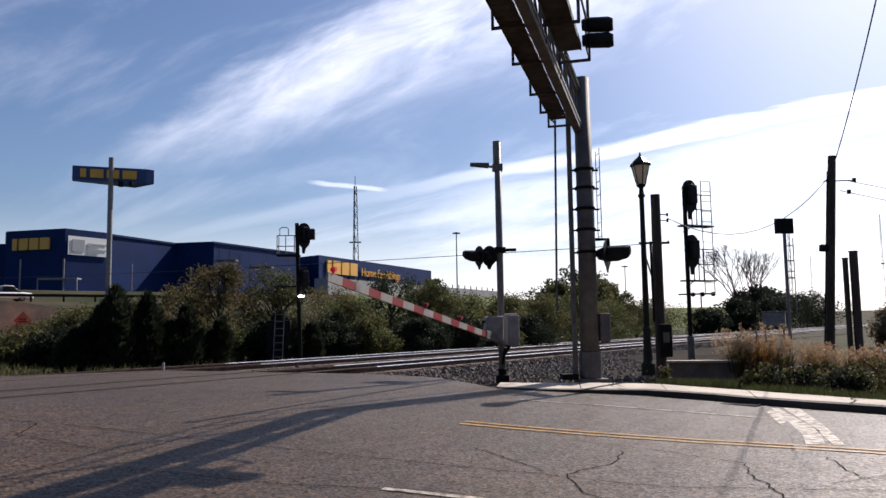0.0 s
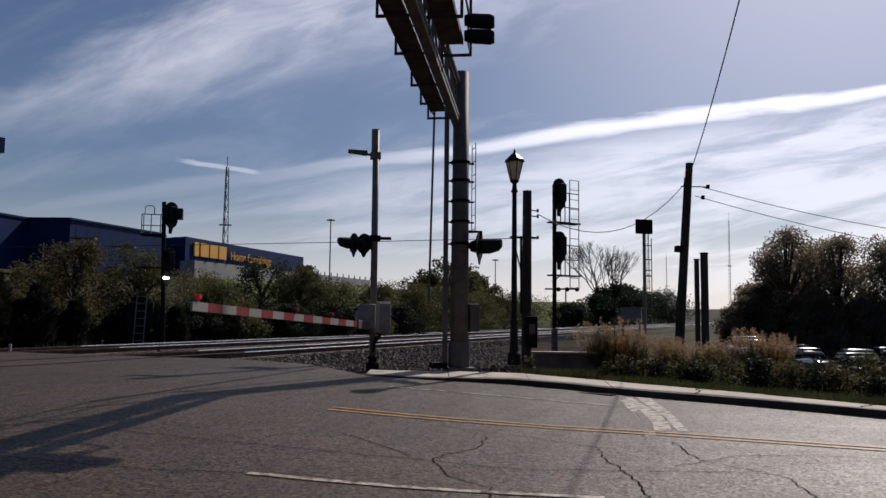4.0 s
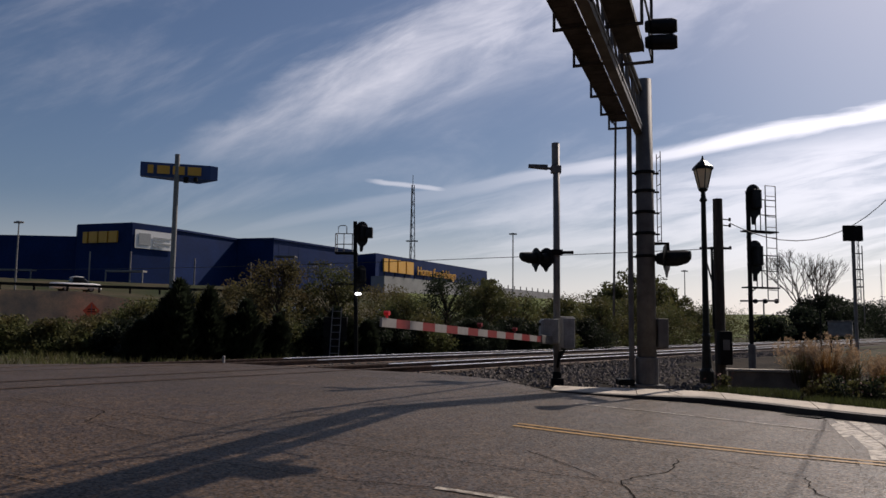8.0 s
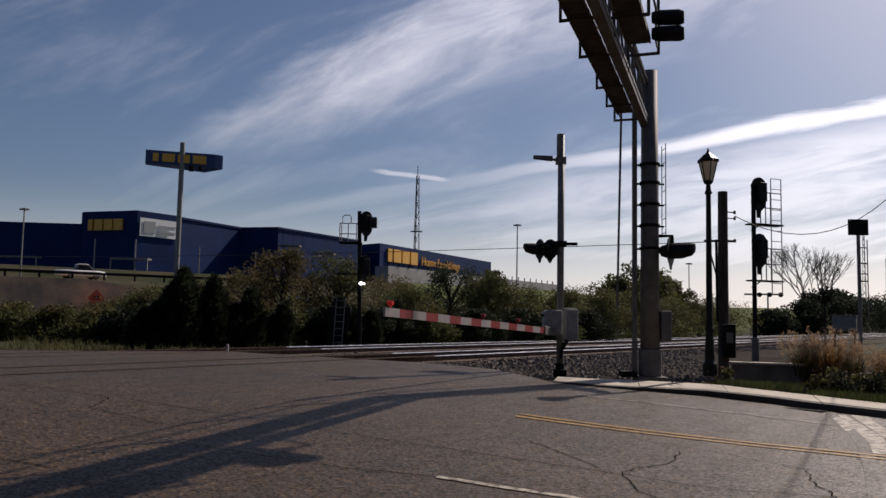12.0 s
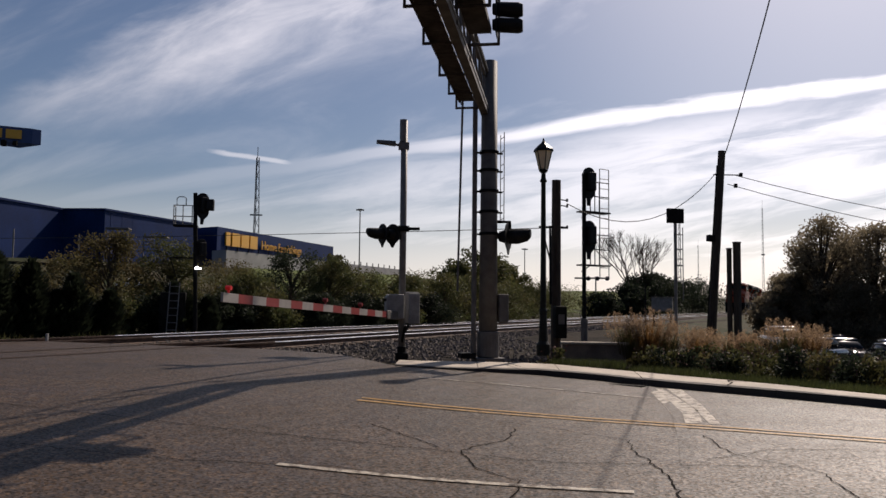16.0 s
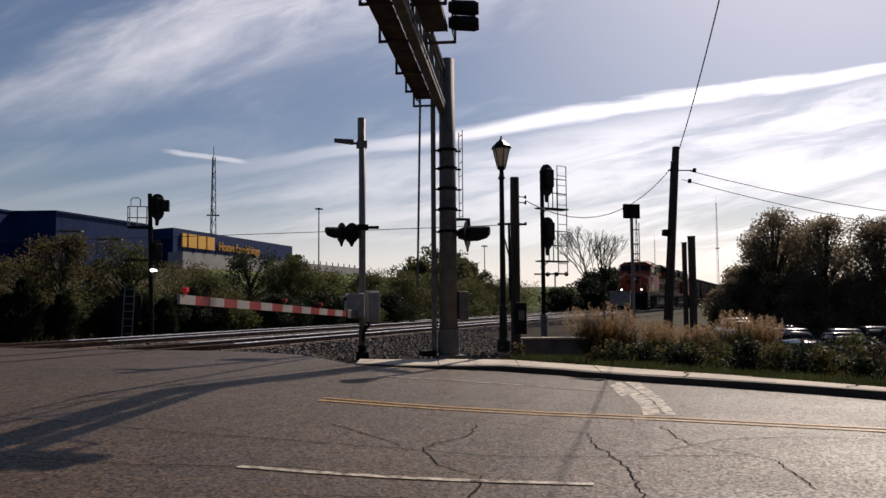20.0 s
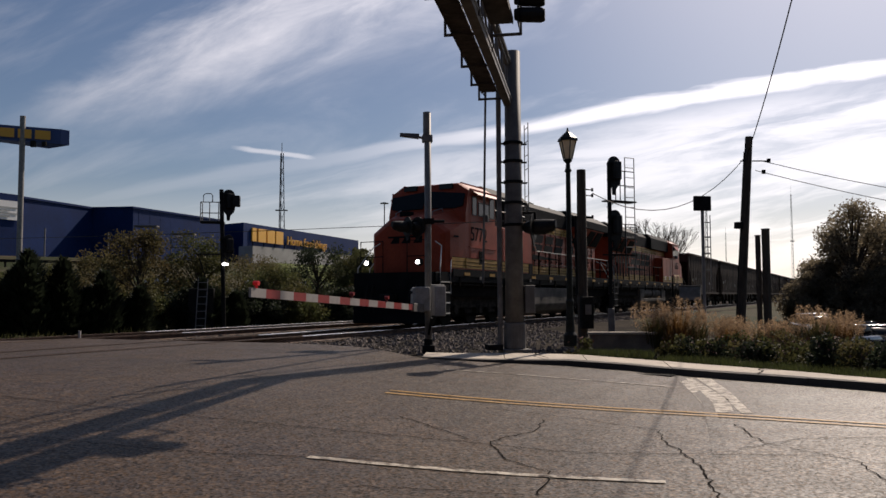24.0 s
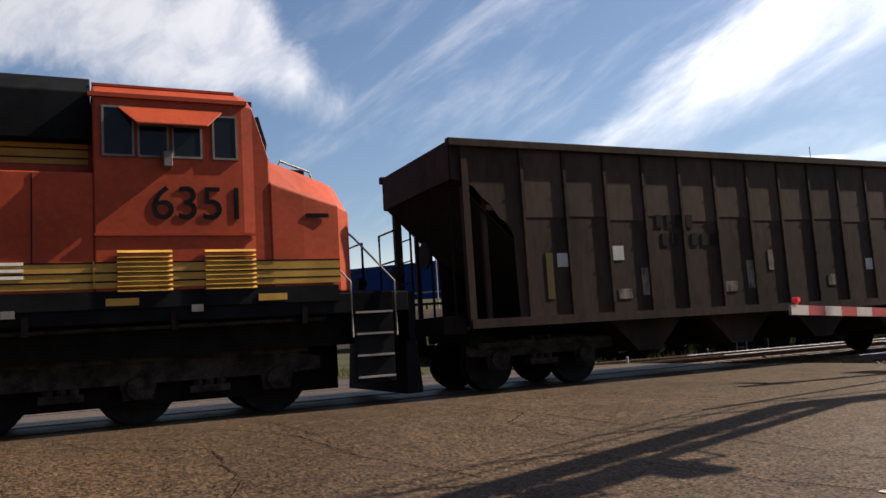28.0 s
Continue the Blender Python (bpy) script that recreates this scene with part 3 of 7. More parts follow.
def make_track(name, off, label, polished):
    """polished: tops shine from here on; over the road dull steel imitates dark reflections."""
    t = thing(name, pose(0, 0, 0), label, "railway track")
    for g in (-0.7175, 0.7175):
        rl = part("rail", rail_mesh(off + g, -75, 300), RAIL_WEB, t, "rusty steel rail")
        top = MB()
        ss = [polished + 7.5 * k for k in range(39)]
        for q in ss:
            p, h = along(q, off + g)
            n = Vector((-math.sin(radians(h)), math.cos(radians(h)), 0))
            for a, b in ((-0.0385, -0.016), (-0.036, -0.004), (-0.027, 0.003), (0.0, 0.006), (0.027, 0.003), (0.037, -0.006)):
                top.v.append(tuple(p + n * a + Vector((0, 0, b))))
        top.f = [(6 * k + j, 6 * k + j + 1, 6 * k + j + 7, 6 * k + j + 6) for k in range(len(ss) - 1) for j in range(5)]
        part("running_surface", top, RAIL_STEEL, rl, "polished rail top", smooth=True)
    mb = MB()
    rings = []
    for s in [-75, -30, 0, 30, 60, 90, 120, 150, 175] + list(range(195, 301, 8)):
        p, h = along(s, off)
        n = Vector((-math.sin(radians(h)), math.cos(radians(h)), 0))
        rings.append([p + n * a + Vector((0, 0, b)) for a, b in ((-2.6, -0.7), (-1.6, -0.2), (1.6, -0.2), (2.6, -0.7))])
    part("ballast_bed", mb.loft(rings), BALLAST, t, "grey crushed-stone ballast")
    tie = MB().box(-0.11, 0.11, -1.3, 1.3, -0.3, -0.15).mesh("tie", TIE)
    for k in range(110):
        p, h = along(14 + k * 0.62, off)
        ob = new("tie", tie)
        ob.parent = t
        ob.matrix_basis = pose(p.x, p.y, 0, 0, 0, h + random.uniform(-0.6, 0.6))
    return t


make_track("near_railway_track", TRACK_1, "near railway track on grey ballast, polished rails", 16.0)
make_track("far_railway_track", TRACK_2, "far railway track on grey ballast, polished rails", 16.2)


# ---- train ----
def both(fn):
    for s in (-1, 1):
        fn(s)


def truck(parent, name, axles, wheel_r, gauge_y=0.72, frame_y=1.05, top=0.95):
    """A bogie: side frames, springs, wheels on axles."""
    mb = MB()
    x0, x1 = axles[0] - wheel_r - 0.15, axles[-1] + wheel_r + 0.15
    for s in (-1, 1):
        pts = [(x0, 0.62), (x0, 0.8), (axles[0], top), (axles[-1], top), (x1, 0.8), (x1, 0.62)]
        for i in range(len(axles) - 1, -1, -1):
            pts += [(axles[i] + 0.24, 0.58), (axles[i] + 0.2, 0.36), (axles[i] - 0.2, 0.36), (axles[i] - 0.24, 0.58)]
        mb.prism(pts, s * frame_y - 0.07, s * frame_y + 0.07, "y")
        for a in axles:
            mb.cyl((a, s * (frame_y + 0.06), 0.52), 0.16, s * 0.08, "y", 10)
        for i in range(len(axles) - 1):
            mid = (axles[i] + axles[i + 1]) / 2
            for k in (-0.16, 0.0, 0.16):
                mb.cyl((mid + k, s * frame_y, 0.5), 0.07, 0.4, "z", 7)
            mb.box(mid - 0.28, mid + 0.28, s * frame_y - 0.12, s * frame_y + 0.12, 0.4, 0.5)
        mb.box(x0 + 0.2, x1 - 0.2, s * (frame_y + 0.11) - 0.03, s * (frame_y + 0.11) + 0.03, top - 0.07, top + 0.02)
    mb.box(axles[0], axles[-1], -frame_y, frame_y, 0.6, 0.85)
    tr = part(name, mb, BOGIE, parent, "grimy dark bogie")
    for a in axles:
        w = MB()
        for s in (-1, 1):
            w.cyl((a, s * gauge_y - 0.065, wheel_r), wheel_r, 0.13, "y", 24)
            w.cyl((a, s * gauge_y - 0.08 * s, wheel_r), wheel_r + 0.03, -0.02 * s, "y", 24)
        w.cyl((a, -0.8, wheel_r), 0.09, 1.6, "y", 10)
        part("wheelset", w, DARK_STEEL, tr, "worn steel wheels")
    return tr


def locomotive(name, number, label, tank_style):
    t = thing(name, pose(0, 0, 0), label, "locomotive", "freight train")
    lamp_face, lamp_label = (HEADLIGHT, "lit white") if number == "5772" else (CAB_GLASS, "unlit dark")
    iron = RAIL_WHITE if number == "5772" else GALV
    # frame and decks
    mb = MB().box(-4.55, 15.3, -1.5, 1.5, 1.42, 1.74)
    part("underframe", mb, LOCO_BLACK, t, bevel=0.02)
    mb = MB()
    for s in (-1, 1):
        mb.box(-3.4, 15.2, s * 1.52 - 0.02, s * 1.52 + 0.02, 1.62, 1.86)
    part("side_sill", mb, LOCO_BLACK, t)
    # reflective squares on the sill
    for s in (-1, 1):
        for i in range(9):
            x = -2.6 + i * 2.05
            mb = MB().box(x, x + 0.42, s * 1.545 - 0.006, s * 1.545 + 0.006, 1.66, 1.76)
            part("reflector", mb, LOCO_YELLOW, t, "yellow reflective strip")
        for i in range(7):
            x = -1.4 + i * 2.35
            part("lift_lug", MB().box(x, x + 0.16, s * 1.545 - 0.008, s * 1.545 + 0.008, 1.54, 1.64), GREY_PAINT, t)
    # cab with a sloped front
    rings = []
    for (x, hw_low, hw_top, z_sh, z_top) in ((-3.70, 1.24, 0.62, 2.98, 3.44), (-3.62, 1.36, 0.70, 3.04, 3.54), (-3.46, 1.46, 0.76, 3.10, 3.60), (-2.9, 1.5, 0.92, 3.26, 3.76), (-2.40, 1.515, 1.05, 3.42, 3.89)):
        rings.append([(x, -hw_low, 1.76), (x, hw_low, 1.76), (x, hw_low, z_sh), (x, hw_top, z_top), (x, -hw_top, z_top), (x, -hw_low, z_sh)])
    nose = part("nose", MB().loft(rings), ORANGE, t, "orange sloped nose", bevel=0.03)
    rings = []
    for (x, hw, z_sh, z_top) in ((-2.42, 1.5, 3.75, 3.93), (-2.18, 1.5, 4.56, 4.82), (-2.02, 1.52, 4.60, 4.86), (0.0, 1.52, 4.60, 4.86)):
        rings.append([(x, -hw, 1.76), (x, hw, 1.76), (x, hw, z_sh), (x, hw - 0.42, z_top), (x, -hw + 0.42, z_top), (x, -hw, z_sh)])
    for s in (-1, 1):
        part("nose_stripe", MB().box(-3.44, -2.44, s * 1.502 - 0.012, s * 1.502 + 0.02 * s + 0.004, 1.9, 2.26), LOCO_YELLOW, nose, "yellow stripe")
        for z in (1.98, 2.1, 2.24):
            part("nose_line", MB().box(-3.44, -2.44, s * 1.52 - 0.006, s * 1.52 + 0.008 * s, z, z + 0.02), LOCO_BLACK, nose)
        part("nose_rail", MB().tube([(-3.3, s * 0.7, 3.62), (-3.25, s * 0.7, 3.78), (-2.75, s * 0.8, 3.92), (-2.7, s * 0.8, 3.80)], 0.018, 6), GALV, nose, "pale nose grab rail")
        part("nose_plate", MB().box(-3.3, -2.95, s * 1.5 - 0.01, s * 1.5 + 0.016 * s, 2.9, 2.96), LOCO_BLACK, nose)
    part("nose_lamp_case", MB().box(-3.2, -2.9, 0.2, 0.6, 3.6, 3.84), LOCO_BLACK, nose, bevel=0.02)
    body = part("cab", MB().loft(rings), ORANGE, t, "orange driver's cab", bevel=0.025)
    for s in (-1, 1):
        part("cab_roof_edge", MB().box(-2.1, 0.06, s * 1.53 - 0.03, s * 1.53 + 0.03, 4.57, 4.63), ORANGE, t)
    # windscreens: on the sloped front
    for s in (-1, 1):
        vs = [(-2.43, s * 0.10, 3.98), (-2.42, s * 1.1, 3.94), (-2.37, s * 1.40, 4.02), (-2.25, s * 1.42, 4.44), (-2.22, s * 0.10, 4.58)]
        off = Vector((-0.045, 0, 0.012))
        vs = [Vector(v) + off for v in vs]
        back = [v + Vector((0.05, 0, -0.02)) for v in vs]
        part("windscreen", MB().add(vs + back, [(0, 1, 2, 3, 4), (5, 6, 7, 8, 9)] + [(i, (i + 1) % 5, 5 + (i + 1) % 5, 5 + i) for i in range(5)]), CAB_GLASS, body, "dark windscreen")
        y = s * 1.53
        frame_mb = MB()
        for x0, x1, z0, z1 in ((-1.92, -1.62, 3.76, 4.36), (-1.42, -1.06, 3.76, 4.18), (-0.96, -0.60, 3.76, 4.18), (-0.50, -0.14, 3.76, 4.42)):
            part("cab_window", MB().box(x0, x1, y - 0.012, y + 0.012, z0, z1), CAB_GLASS, body, "dark side window")
            for a, b, c, d in ((x0 - 0.03, x0, z0 - 0.03, z1 + 0.03), (x1, x1 + 0.03, z0 - 0.03, z1 + 0.03), (x0, x1, z0 - 0.03, z0), (x0, x1, z1, z1 + 0.03)):
                frame_mb.box(a, b, y - 0.02, y + 0.02, c, d)
        part("window_frame", frame_mb, GREY_PAINT, body)
        part("mirror", MB().box(-1.02, -0.9, y - 0.02, y + s * 0.16, 3.58, 3.80), GREY_PAINT, body, bevel=0.01)
        # sunshade over the windows
        x_in, z_in, z_out = (0.0, 4.56, 4.40) if number == "5772" else (0.25, 4.44, 4.16)
        part("sunshade", MB().add([(-1.9 + x_in * 0.6, y, z_in), (-0.05 - x_in, y, z_in), (-0.05 - x_in * 2, y + s * 0.22, z_out), (-1.9 + x_in * 1.6, y + s * 0.22, z_out), (-1.9 + x_in * 0.6, y, z_in + 0.02), (-0.05 - x_in, y, z_in + 0.02), (-0.05 - x_in * 2, y + s * 0.22, z_out + 0.02), (-1.9 + x_in * 1.6, y + s * 0.22, z_out + 0.02)],
             [(0, 1, 2, 3), (4, 5, 6, 7), (0, 1, 5, 4), (1, 2, 6, 5), (2, 3, 7, 6), (3, 0, 4, 7)]), ORANGE, body)
        text_part("road_number", number, 0.68, LOCO_BLACK, body, pose(-1.4, s * 1.528, 2.86, 90, 0, 0 if s < 0 else 180), label="black road number")
        # bead and louvred panels below the number
        part("trim_bead", MB().box(-2.2, 0.0, y - 0.015, y + 0.015, 2.62, 2.66), ORANGE, body)
        if tank_style == 2:
            for x0 in (-2.16, -1.0):
                lv = MB()
                for k in range(9):
                    z = 1.84 + k * 0.066
                    lv.add([(x0, y, z), (x0 + 0.72, y, z), (x0 + 0.72, y + s * 0.05, z + 0.012), (x0, y + s * 0.05, z + 0.012), (x0 + 0.72, y, z + 0.05), (x0, y, z + 0.05)], [(0, 1, 2, 3), (3, 2, 4, 5)])
                part("louvre", lv, LOCO_YELLOW, body, "yellow louvred vent")
        else:
            part("cab_door_window", MB().box(-1.42, -1.05, y - 0.012, y + 0.012, 2.06, 2.52), CAB_GLASS, body)
    # front face details
    for s in (-1, 1):
        part("number_board", MB().box(-2.30, -2.1, s * 0.7 - 0.25, s * 0.7 + 0.25, 4.64, 4.82), CAB_GLASS, body)
    for z in (3.33, 3.11):
        part("headlight", MB().cyl((-3.78, -0.12, z), 0.065, 0.1, "x", 14), lamp_face, nose, lamp_label + " headlight")
    part("headlight_box", MB().box(-3.76, -3.62, -0.26, 0.02, 2.98, 3.46), LOCO_BLACK, nose)
    part("nose_porthole", MB().cyl((-3.72, -0.52, 3.22), 0.15, 0.06, "x", 16), LOCO_BLACK, nose)
    for s in (-1, 1):
        part("ditch_light", MB().cyl((-4.72, s * 0.95, 2.05), 0.065, 0.12, "x", 14), lamp_face, t, lamp_label + " ditch light")
        part("ditch_light_hood", MB().cyl((-4.68, s * 0.95, 2.05), 0.12, 0.14, "x", 14), LOCO_BLACK, t)
    for p, q in ((-0.55, 0.0), (-0.1, 0.0), (0.32, 0.0)):
        part("nose_emblem", MB().prism([(p, 2.72), (p + 0.34, 2.72), (p + 0.2, 2.90), (p + 0.42, 2.90), (p + 0.42, 2.96), (p - 0.02, 2.96)], -3.71, -3.67, "x"), LOCO_BLACK, nose)
    # full-width lockers behind the cab
    ll = 3.75 if number == "5772" else 3.1
    for s in (-1, 1):
        lk = part("side_locker", MB().box(0.0, ll, s * 1.2 - 0.3, s * 1.2 + 0.3, 1.76, 3.5), ORANGE, t, "orange equipment locker", bevel=0.02)
        for x in (0.75, 1.9, ll - 0.04):
            part("locker_seam", MB().box(x - 0.006, x + 0.006, s * 1.505 - 0.004, s * 1.505 + 0.004, 2.26, 3.47), LOCO_BLACK, lk)
        part("locker_stripe", MB().box(0.0, ll, s * 1.505 - 0.006, s * 1.505 + 0.006, 1.9, 2.26), LOCO_YELLOW, lk, "yellow stripe")
        for z in (1.98, 2.1, 2.24):
            part("locker_line", MB().box(0.0, ll, s * 1.514 - 0.005, s * 1.514 + 0.005, z, z + 0.02), LOCO_BLACK, lk)
        part("locker_rail", MB().tube([(0.05, s * 1.44, 3.46), (ll - 0.2, s * 1.46, 3.46), (ll + 0.05, s * 1.48, 3.3), (ll + 0.5, s * 1.48, 2.8), (4.55, s * 1.48, 2.8)], 0.022, 6), RAIL_WHITE if number == "5772" else LOCO_BLACK, t, "handrail over the lockers")
        if number != "5772":
            for x0 in (0.85, 2.2):
                part("small_louvre", MB().box(x0, x0 + 0.42, s * 1.515 - 0.01, s * 1.515 + 0.01, 2.05, 2.09).box(x0, x0 + 0.42, s * 1.515 - 0.01, s * 1.515 + 0.01, 2.14, 2.18).box(x0, x0 + 0.42, s * 1.515 - 0.01, s * 1.515 + 0.01, 2.23, 2.27), RAIL_WHITE, lk, "pale louvre")
        else:
            part("locker_vent", MB().box(ll - 0.45, ll - 0.05, s * 1.515 - 0.01, s * 1.515 + 0.01, 1.8, 2.25), LOCO_BLACK, lk)
    # long hood: narrow, with black roof, yellow bands
    hood = part("hood", MB().box(0.0, 14.15, -0.95, 0.95, 1.75, 4.15), ORANGE, t, "orange engine hood with doors", bevel=0.02)
    roof = MB()
    step_x = 4.15 if number == "5772" else 5.2
    roof.prism([(-0.98, 4.08), (0.98, 4.08), (0.98, 4.70), (0.7, 4.95), (-0.7, 4.95), (-0.98, 4.70)], step_x, 9.8, "x")
    roof.prism([(-1.22, 4.02), (1.22, 4.02), (1.22, 4.72), (0.95, 5.0), (-0.95, 5.0), (-1.22, 4.72)], 0.02, step_x, "x")
    if number == "5772":
        roof.box(0.04, 3.5, -1.24, 1.24, 3.54, 4.1)
        for s in (-1, 1):
            part("brake_grille", MB().box(0.1, 3.44, s * 1.25 - 0.01, s * 1.25 + 0.01, 3.66, 4.56), UNDER, t, "black brake grille")
            # dark handrails coloured white to stand in for their sun glints
            for z in (4.14, 4.58):
                part("grille_rail", MB().tube([(0.08, s * 1.28, z), (3.46, s * 1.28, z)], 0.018, 5), RAIL_WHITE, t, "dark rail over the grille, glint painted white")
            for x in (1.15, 1.5, 2.3, 2.65):
                part("grille_post", MB().box(x - 0.015, x + 0.015, s * 1.27 - 0.012, s * 1.27 + 0.012, 3.66, 4.56), GREY_PAINT, t)
    roof_ob = part("hood_roof", roof, LOCO_BLACK, t, "black roof", bevel=0.02)
    part("radiator", MB().prism([(-1.48, 4.26), (1.48, 4.26), (1.48, 4.62), (0.9, 5.0), (-0.9, 5.0), (-1.48, 4.62)], 9.8, 14.85, "x"), LOCO_BLACK, t, "black overhanging radiator", bevel=0.02)
    part("radiator_flare", MB().prism([(-0.97, 3.40), (0.97, 3.40), (1.46, 4.24), (-1.46, 4.24)], 9.86, 14.2, "x"), ORANGE, t, "orange flared panel under the radiator", bevel=0.015)
    part("roof_grille", MB().box(10.1, 14.5, -0.8, 0.8, 5.0, 5.05), GALV, t, "pale roof grille")
    for s in (-1, 1):
        for x0, x1 in ((10.05, 11.35), (11.75, 12.85), (12.95, 14.05)):
            vs = [(x0, s * 1.02, 3.49), (x1, s * 1.02, 3.49), (x1, s * 1.42, 4.175), (x0 + 0.22, s * 1.42, 4.175)]
            vs = [(x, y + s * 0.025, z - 0.02) for x, y, z in vs]
            part("radiator_grille", MB().add(vs + [(x, y - s * 0.02, z + 0.02) for x, y, z in vs], [(0, 1, 2, 3), (4, 5, 6, 7), (0, 1, 5, 4), (1, 2, 6, 5), (2, 3, 7, 6), (3, 0, 4, 7)]), LOCO_BLACK, t, "dark slanted grille")
        y = s * 0.96
        # upper yellow band with dark lines
        part("yellow_band", MB().box(0.05, 9.7, y - 0.008, y + 0.008, 3.72, 4.04), LOCO_YELLOW, hood, "yellow stripe")
        part("yellow_band", MB().box(-3.0, 14.1, s * 0.965 - 0.008, s * 0.965 + 0.008, 1.9, 2.26), LOCO_YELLOW, hood, "yellow stripe")
        part("yellow_band", MB().box(-2.45, 0.02, s * 1.53 - 0.008, s * 1.53 + 0.008, 1.9, 2.26), LOCO_YELLOW, body, "yellow stripe")
        for z in (1.98, 2.1, 2.24):
            part("stripe_line", MB().box(-2.45, 0.0, s * 1.54 - 0.006, s * 1.54 + 0.006, z, z + 0.02), LOCO_BLACK, body)
            part("stripe_line", MB().box(0.0, 14.1, s * 0.975 - 0.006, s * 0.975 + 0.006, z, z + 0.02), LOCO_BLACK, hood)
        for z in (3.80, 3.93):
            part("stripe_line", MB().box(0.05, 9.7, s * 0.97 - 0.008, s * 0.97 + 0.008, z, z + 0.018), LOCO_BLACK, hood)
        # hood doors: seams and latches
        for i in range(16):
            x = 3.3 + i * 0.68
            part("door_seam", MB().box(x - 0.012, x + 0.012, y - 0.014, y + 0.014, 1.86, 3.7), LOCO_BLACK, hood)
            part("door_latch", MB().box(x + 0.07, x + 0.17, y - 0.02, y + 0.02, 2.45, 2.5), DARK_STEEL, hood)
        # dark grille doors under the radiator
        doors = ((10.1, 0.42, 2.95, 3.36), (10.72, 0.62, 2.1, 3.36), (11.62, 0.26, 1.9, 2.95), (12.02, 0.2, 1.9, 2.8), (12.4, 0.28, 1.9, 2.95)) if number == "5772" else tuple((x0, 0.36, 2.12, 3.34) for x0 in (9.95, 10.6, 11.2, 11.85, 12.5, 13.15))
        for x0, w, z0, z1 in doors:
            d_ = part("grille_door", MB().box(x0, x0 + w, y - 0.016, y + 0.016, z0, z1), LOCO_BLACK, hood, "black grille door")
            part("door_frame", MB().box(x0 - 0.04, x0, y - 0.022, y + 0.022, z0 - 0.04, z1 + 0.04).box(x0 + w, x0 + w + 0.04, y - 0.022, y + 0.022, z0 - 0.04, z1 + 0.04).box(x0, x0 + w, y - 0.022, y + 0.022, z1, z1 + 0.04), ORANGE, d_)
        for x0, z0 in ((9.9, 2.6), (11.3, 2.9), (12.9, 2.6), (13.4, 3.0), (13.7, 2.3), (8.7, 2.4), (6.2, 2.2)):
            part("hand_latch", MB().box(x0, x0 + 0.1, y - 0.03, y + 0.03, z0, z0 + 0.07), LOCO_BLACK, hood)
        for x0 in (2.9, 4.1, 5.3, 6.5, 7.7, 8.9):
            part("lift_handle", MB().cyl((x0, y + s * 0.01, 3.78), 0.05, s * 0.03, "y", 10), LOCO_YELLOW, hood)
            part("band_post", MB().box(x0 + 0.3, x0 + 0.33, y - 0.014, y + 0.014, 3.72, 4.06), LOCO_BLACK, hood)
        # emblem: four plain slanted blocks over a long wedge
        for k in range(4):
            sk = 1 if s < 0 else -1
            x0 = 3.78 + k * 1.32 if s < 0 else 4.95 + k * 1.22
            for z0, z1, w in ((2.88, 3.18, 1.04), (3.25, 3.60, 0.98)):
                o0, o1 = sk * 0.5 * (z0 - 2.86), sk * 0.5 * (z1 - 2.86)
                pts = [(x0 + o0, z0), (x0 + o0 + w, z0), (x0 + o1 + w, z1), (x0 + o1, z1)]
                part("emblem_block", MB().prism(pts, y + s * 0.016, y + s * 0.026, "y"), LOCO_BLACK, hood, "black slanted emblem block")
        wedge = [(3.0, 2.44), (8.9, 2.60), (3.3, 2.78)] if s < 0 else [(10.35, 2.46), (5.0, 2.60), (10.1, 2.74)]
        part("emblem_wedge", MB().prism(wedge, y + s * 0.016, y + s * 0.026, "y"), LOCO_BLACK, hood, "black tapering emblem wedge")
        # walkway railing
        for i in range(9):
            x = 4.5 + i * 1.25
            part("railing_post", MB().tube([(x, s * 1.48, 1.74), (x, s * 1.48, 2.78)], 0.032, 6), LOCO_BLACK, t)
        # on the lead unit the dark top rail is made pale for its glint
        part("railing_top", MB().tube([(4.5, s * 1.48, 2.8), (14.6, s * 1.48, 2.8), (14.9, s * 1.48, 2.2)], 0.02, 6), GALV if number == "5772" else DARK_STEEL, t, "walkway handrail")
        part("railing_bar", MB().tube([(4.2, s * 1.48, 2.28), (14.6, s * 1.48, 2.28)], 0.014, 5), DARK_STEEL, t)
        # steps and grab irons at the four corners
        for x, d in ((-3.95, -1), (15.0, 1)):
            well = MB().box(x - 0.32, x + 0.32, s * 1.5 - 0.03, s * 1.5 + 0.0, 0.35, 1.75)
            part("step_well", well, LOCO_BLACK, t)
            for k in range(4):
                z = 0.42 + k * 0.33
                part("step", MB().box(x - 0.3, x + 0.3, s * 1.5 - 0.02, s * 1.5 + s * 0.05, z, z + 0.03), iron, t, "pale-edged step")
            for dx in (-0.36, 0.36):
                part("grab_iron", MB().tube([(x + dx, s * 1.54, 1.05), (x + dx, s * 1.54, 1.9), (x + dx - d * 0.55, s * 1.3, 2.6), (x + dx - d * 0.6, s * 1.05, 2.75)], 0.017, 6), iron, t, "pale grab iron")
    # roof furniture
    part("horn_bracket", MB().box(5.7, 5.8, -0.35, 0.35, 4.88, 5.04), LOCO_BLACK, roof_ob)
    for hx, hy, hr, hl in ((5.6, -0.3, 0.07, 0.5), (5.7, 0.0, 0.09, 0.4), (5.5, 0.3, 0.06, 0.55)):
        part("horn", MB().cyl((hx, hy, 5.07), hr, hl, "x", 8, hr * 0.5), LOCO_BLACK, roof_ob)
    part("exhaust_stack", MB().box(7.6, 8.5, -0.4, 0.4, 4.88, 5.04), LOCO_BLACK, roof_ob, bevel=0.02)
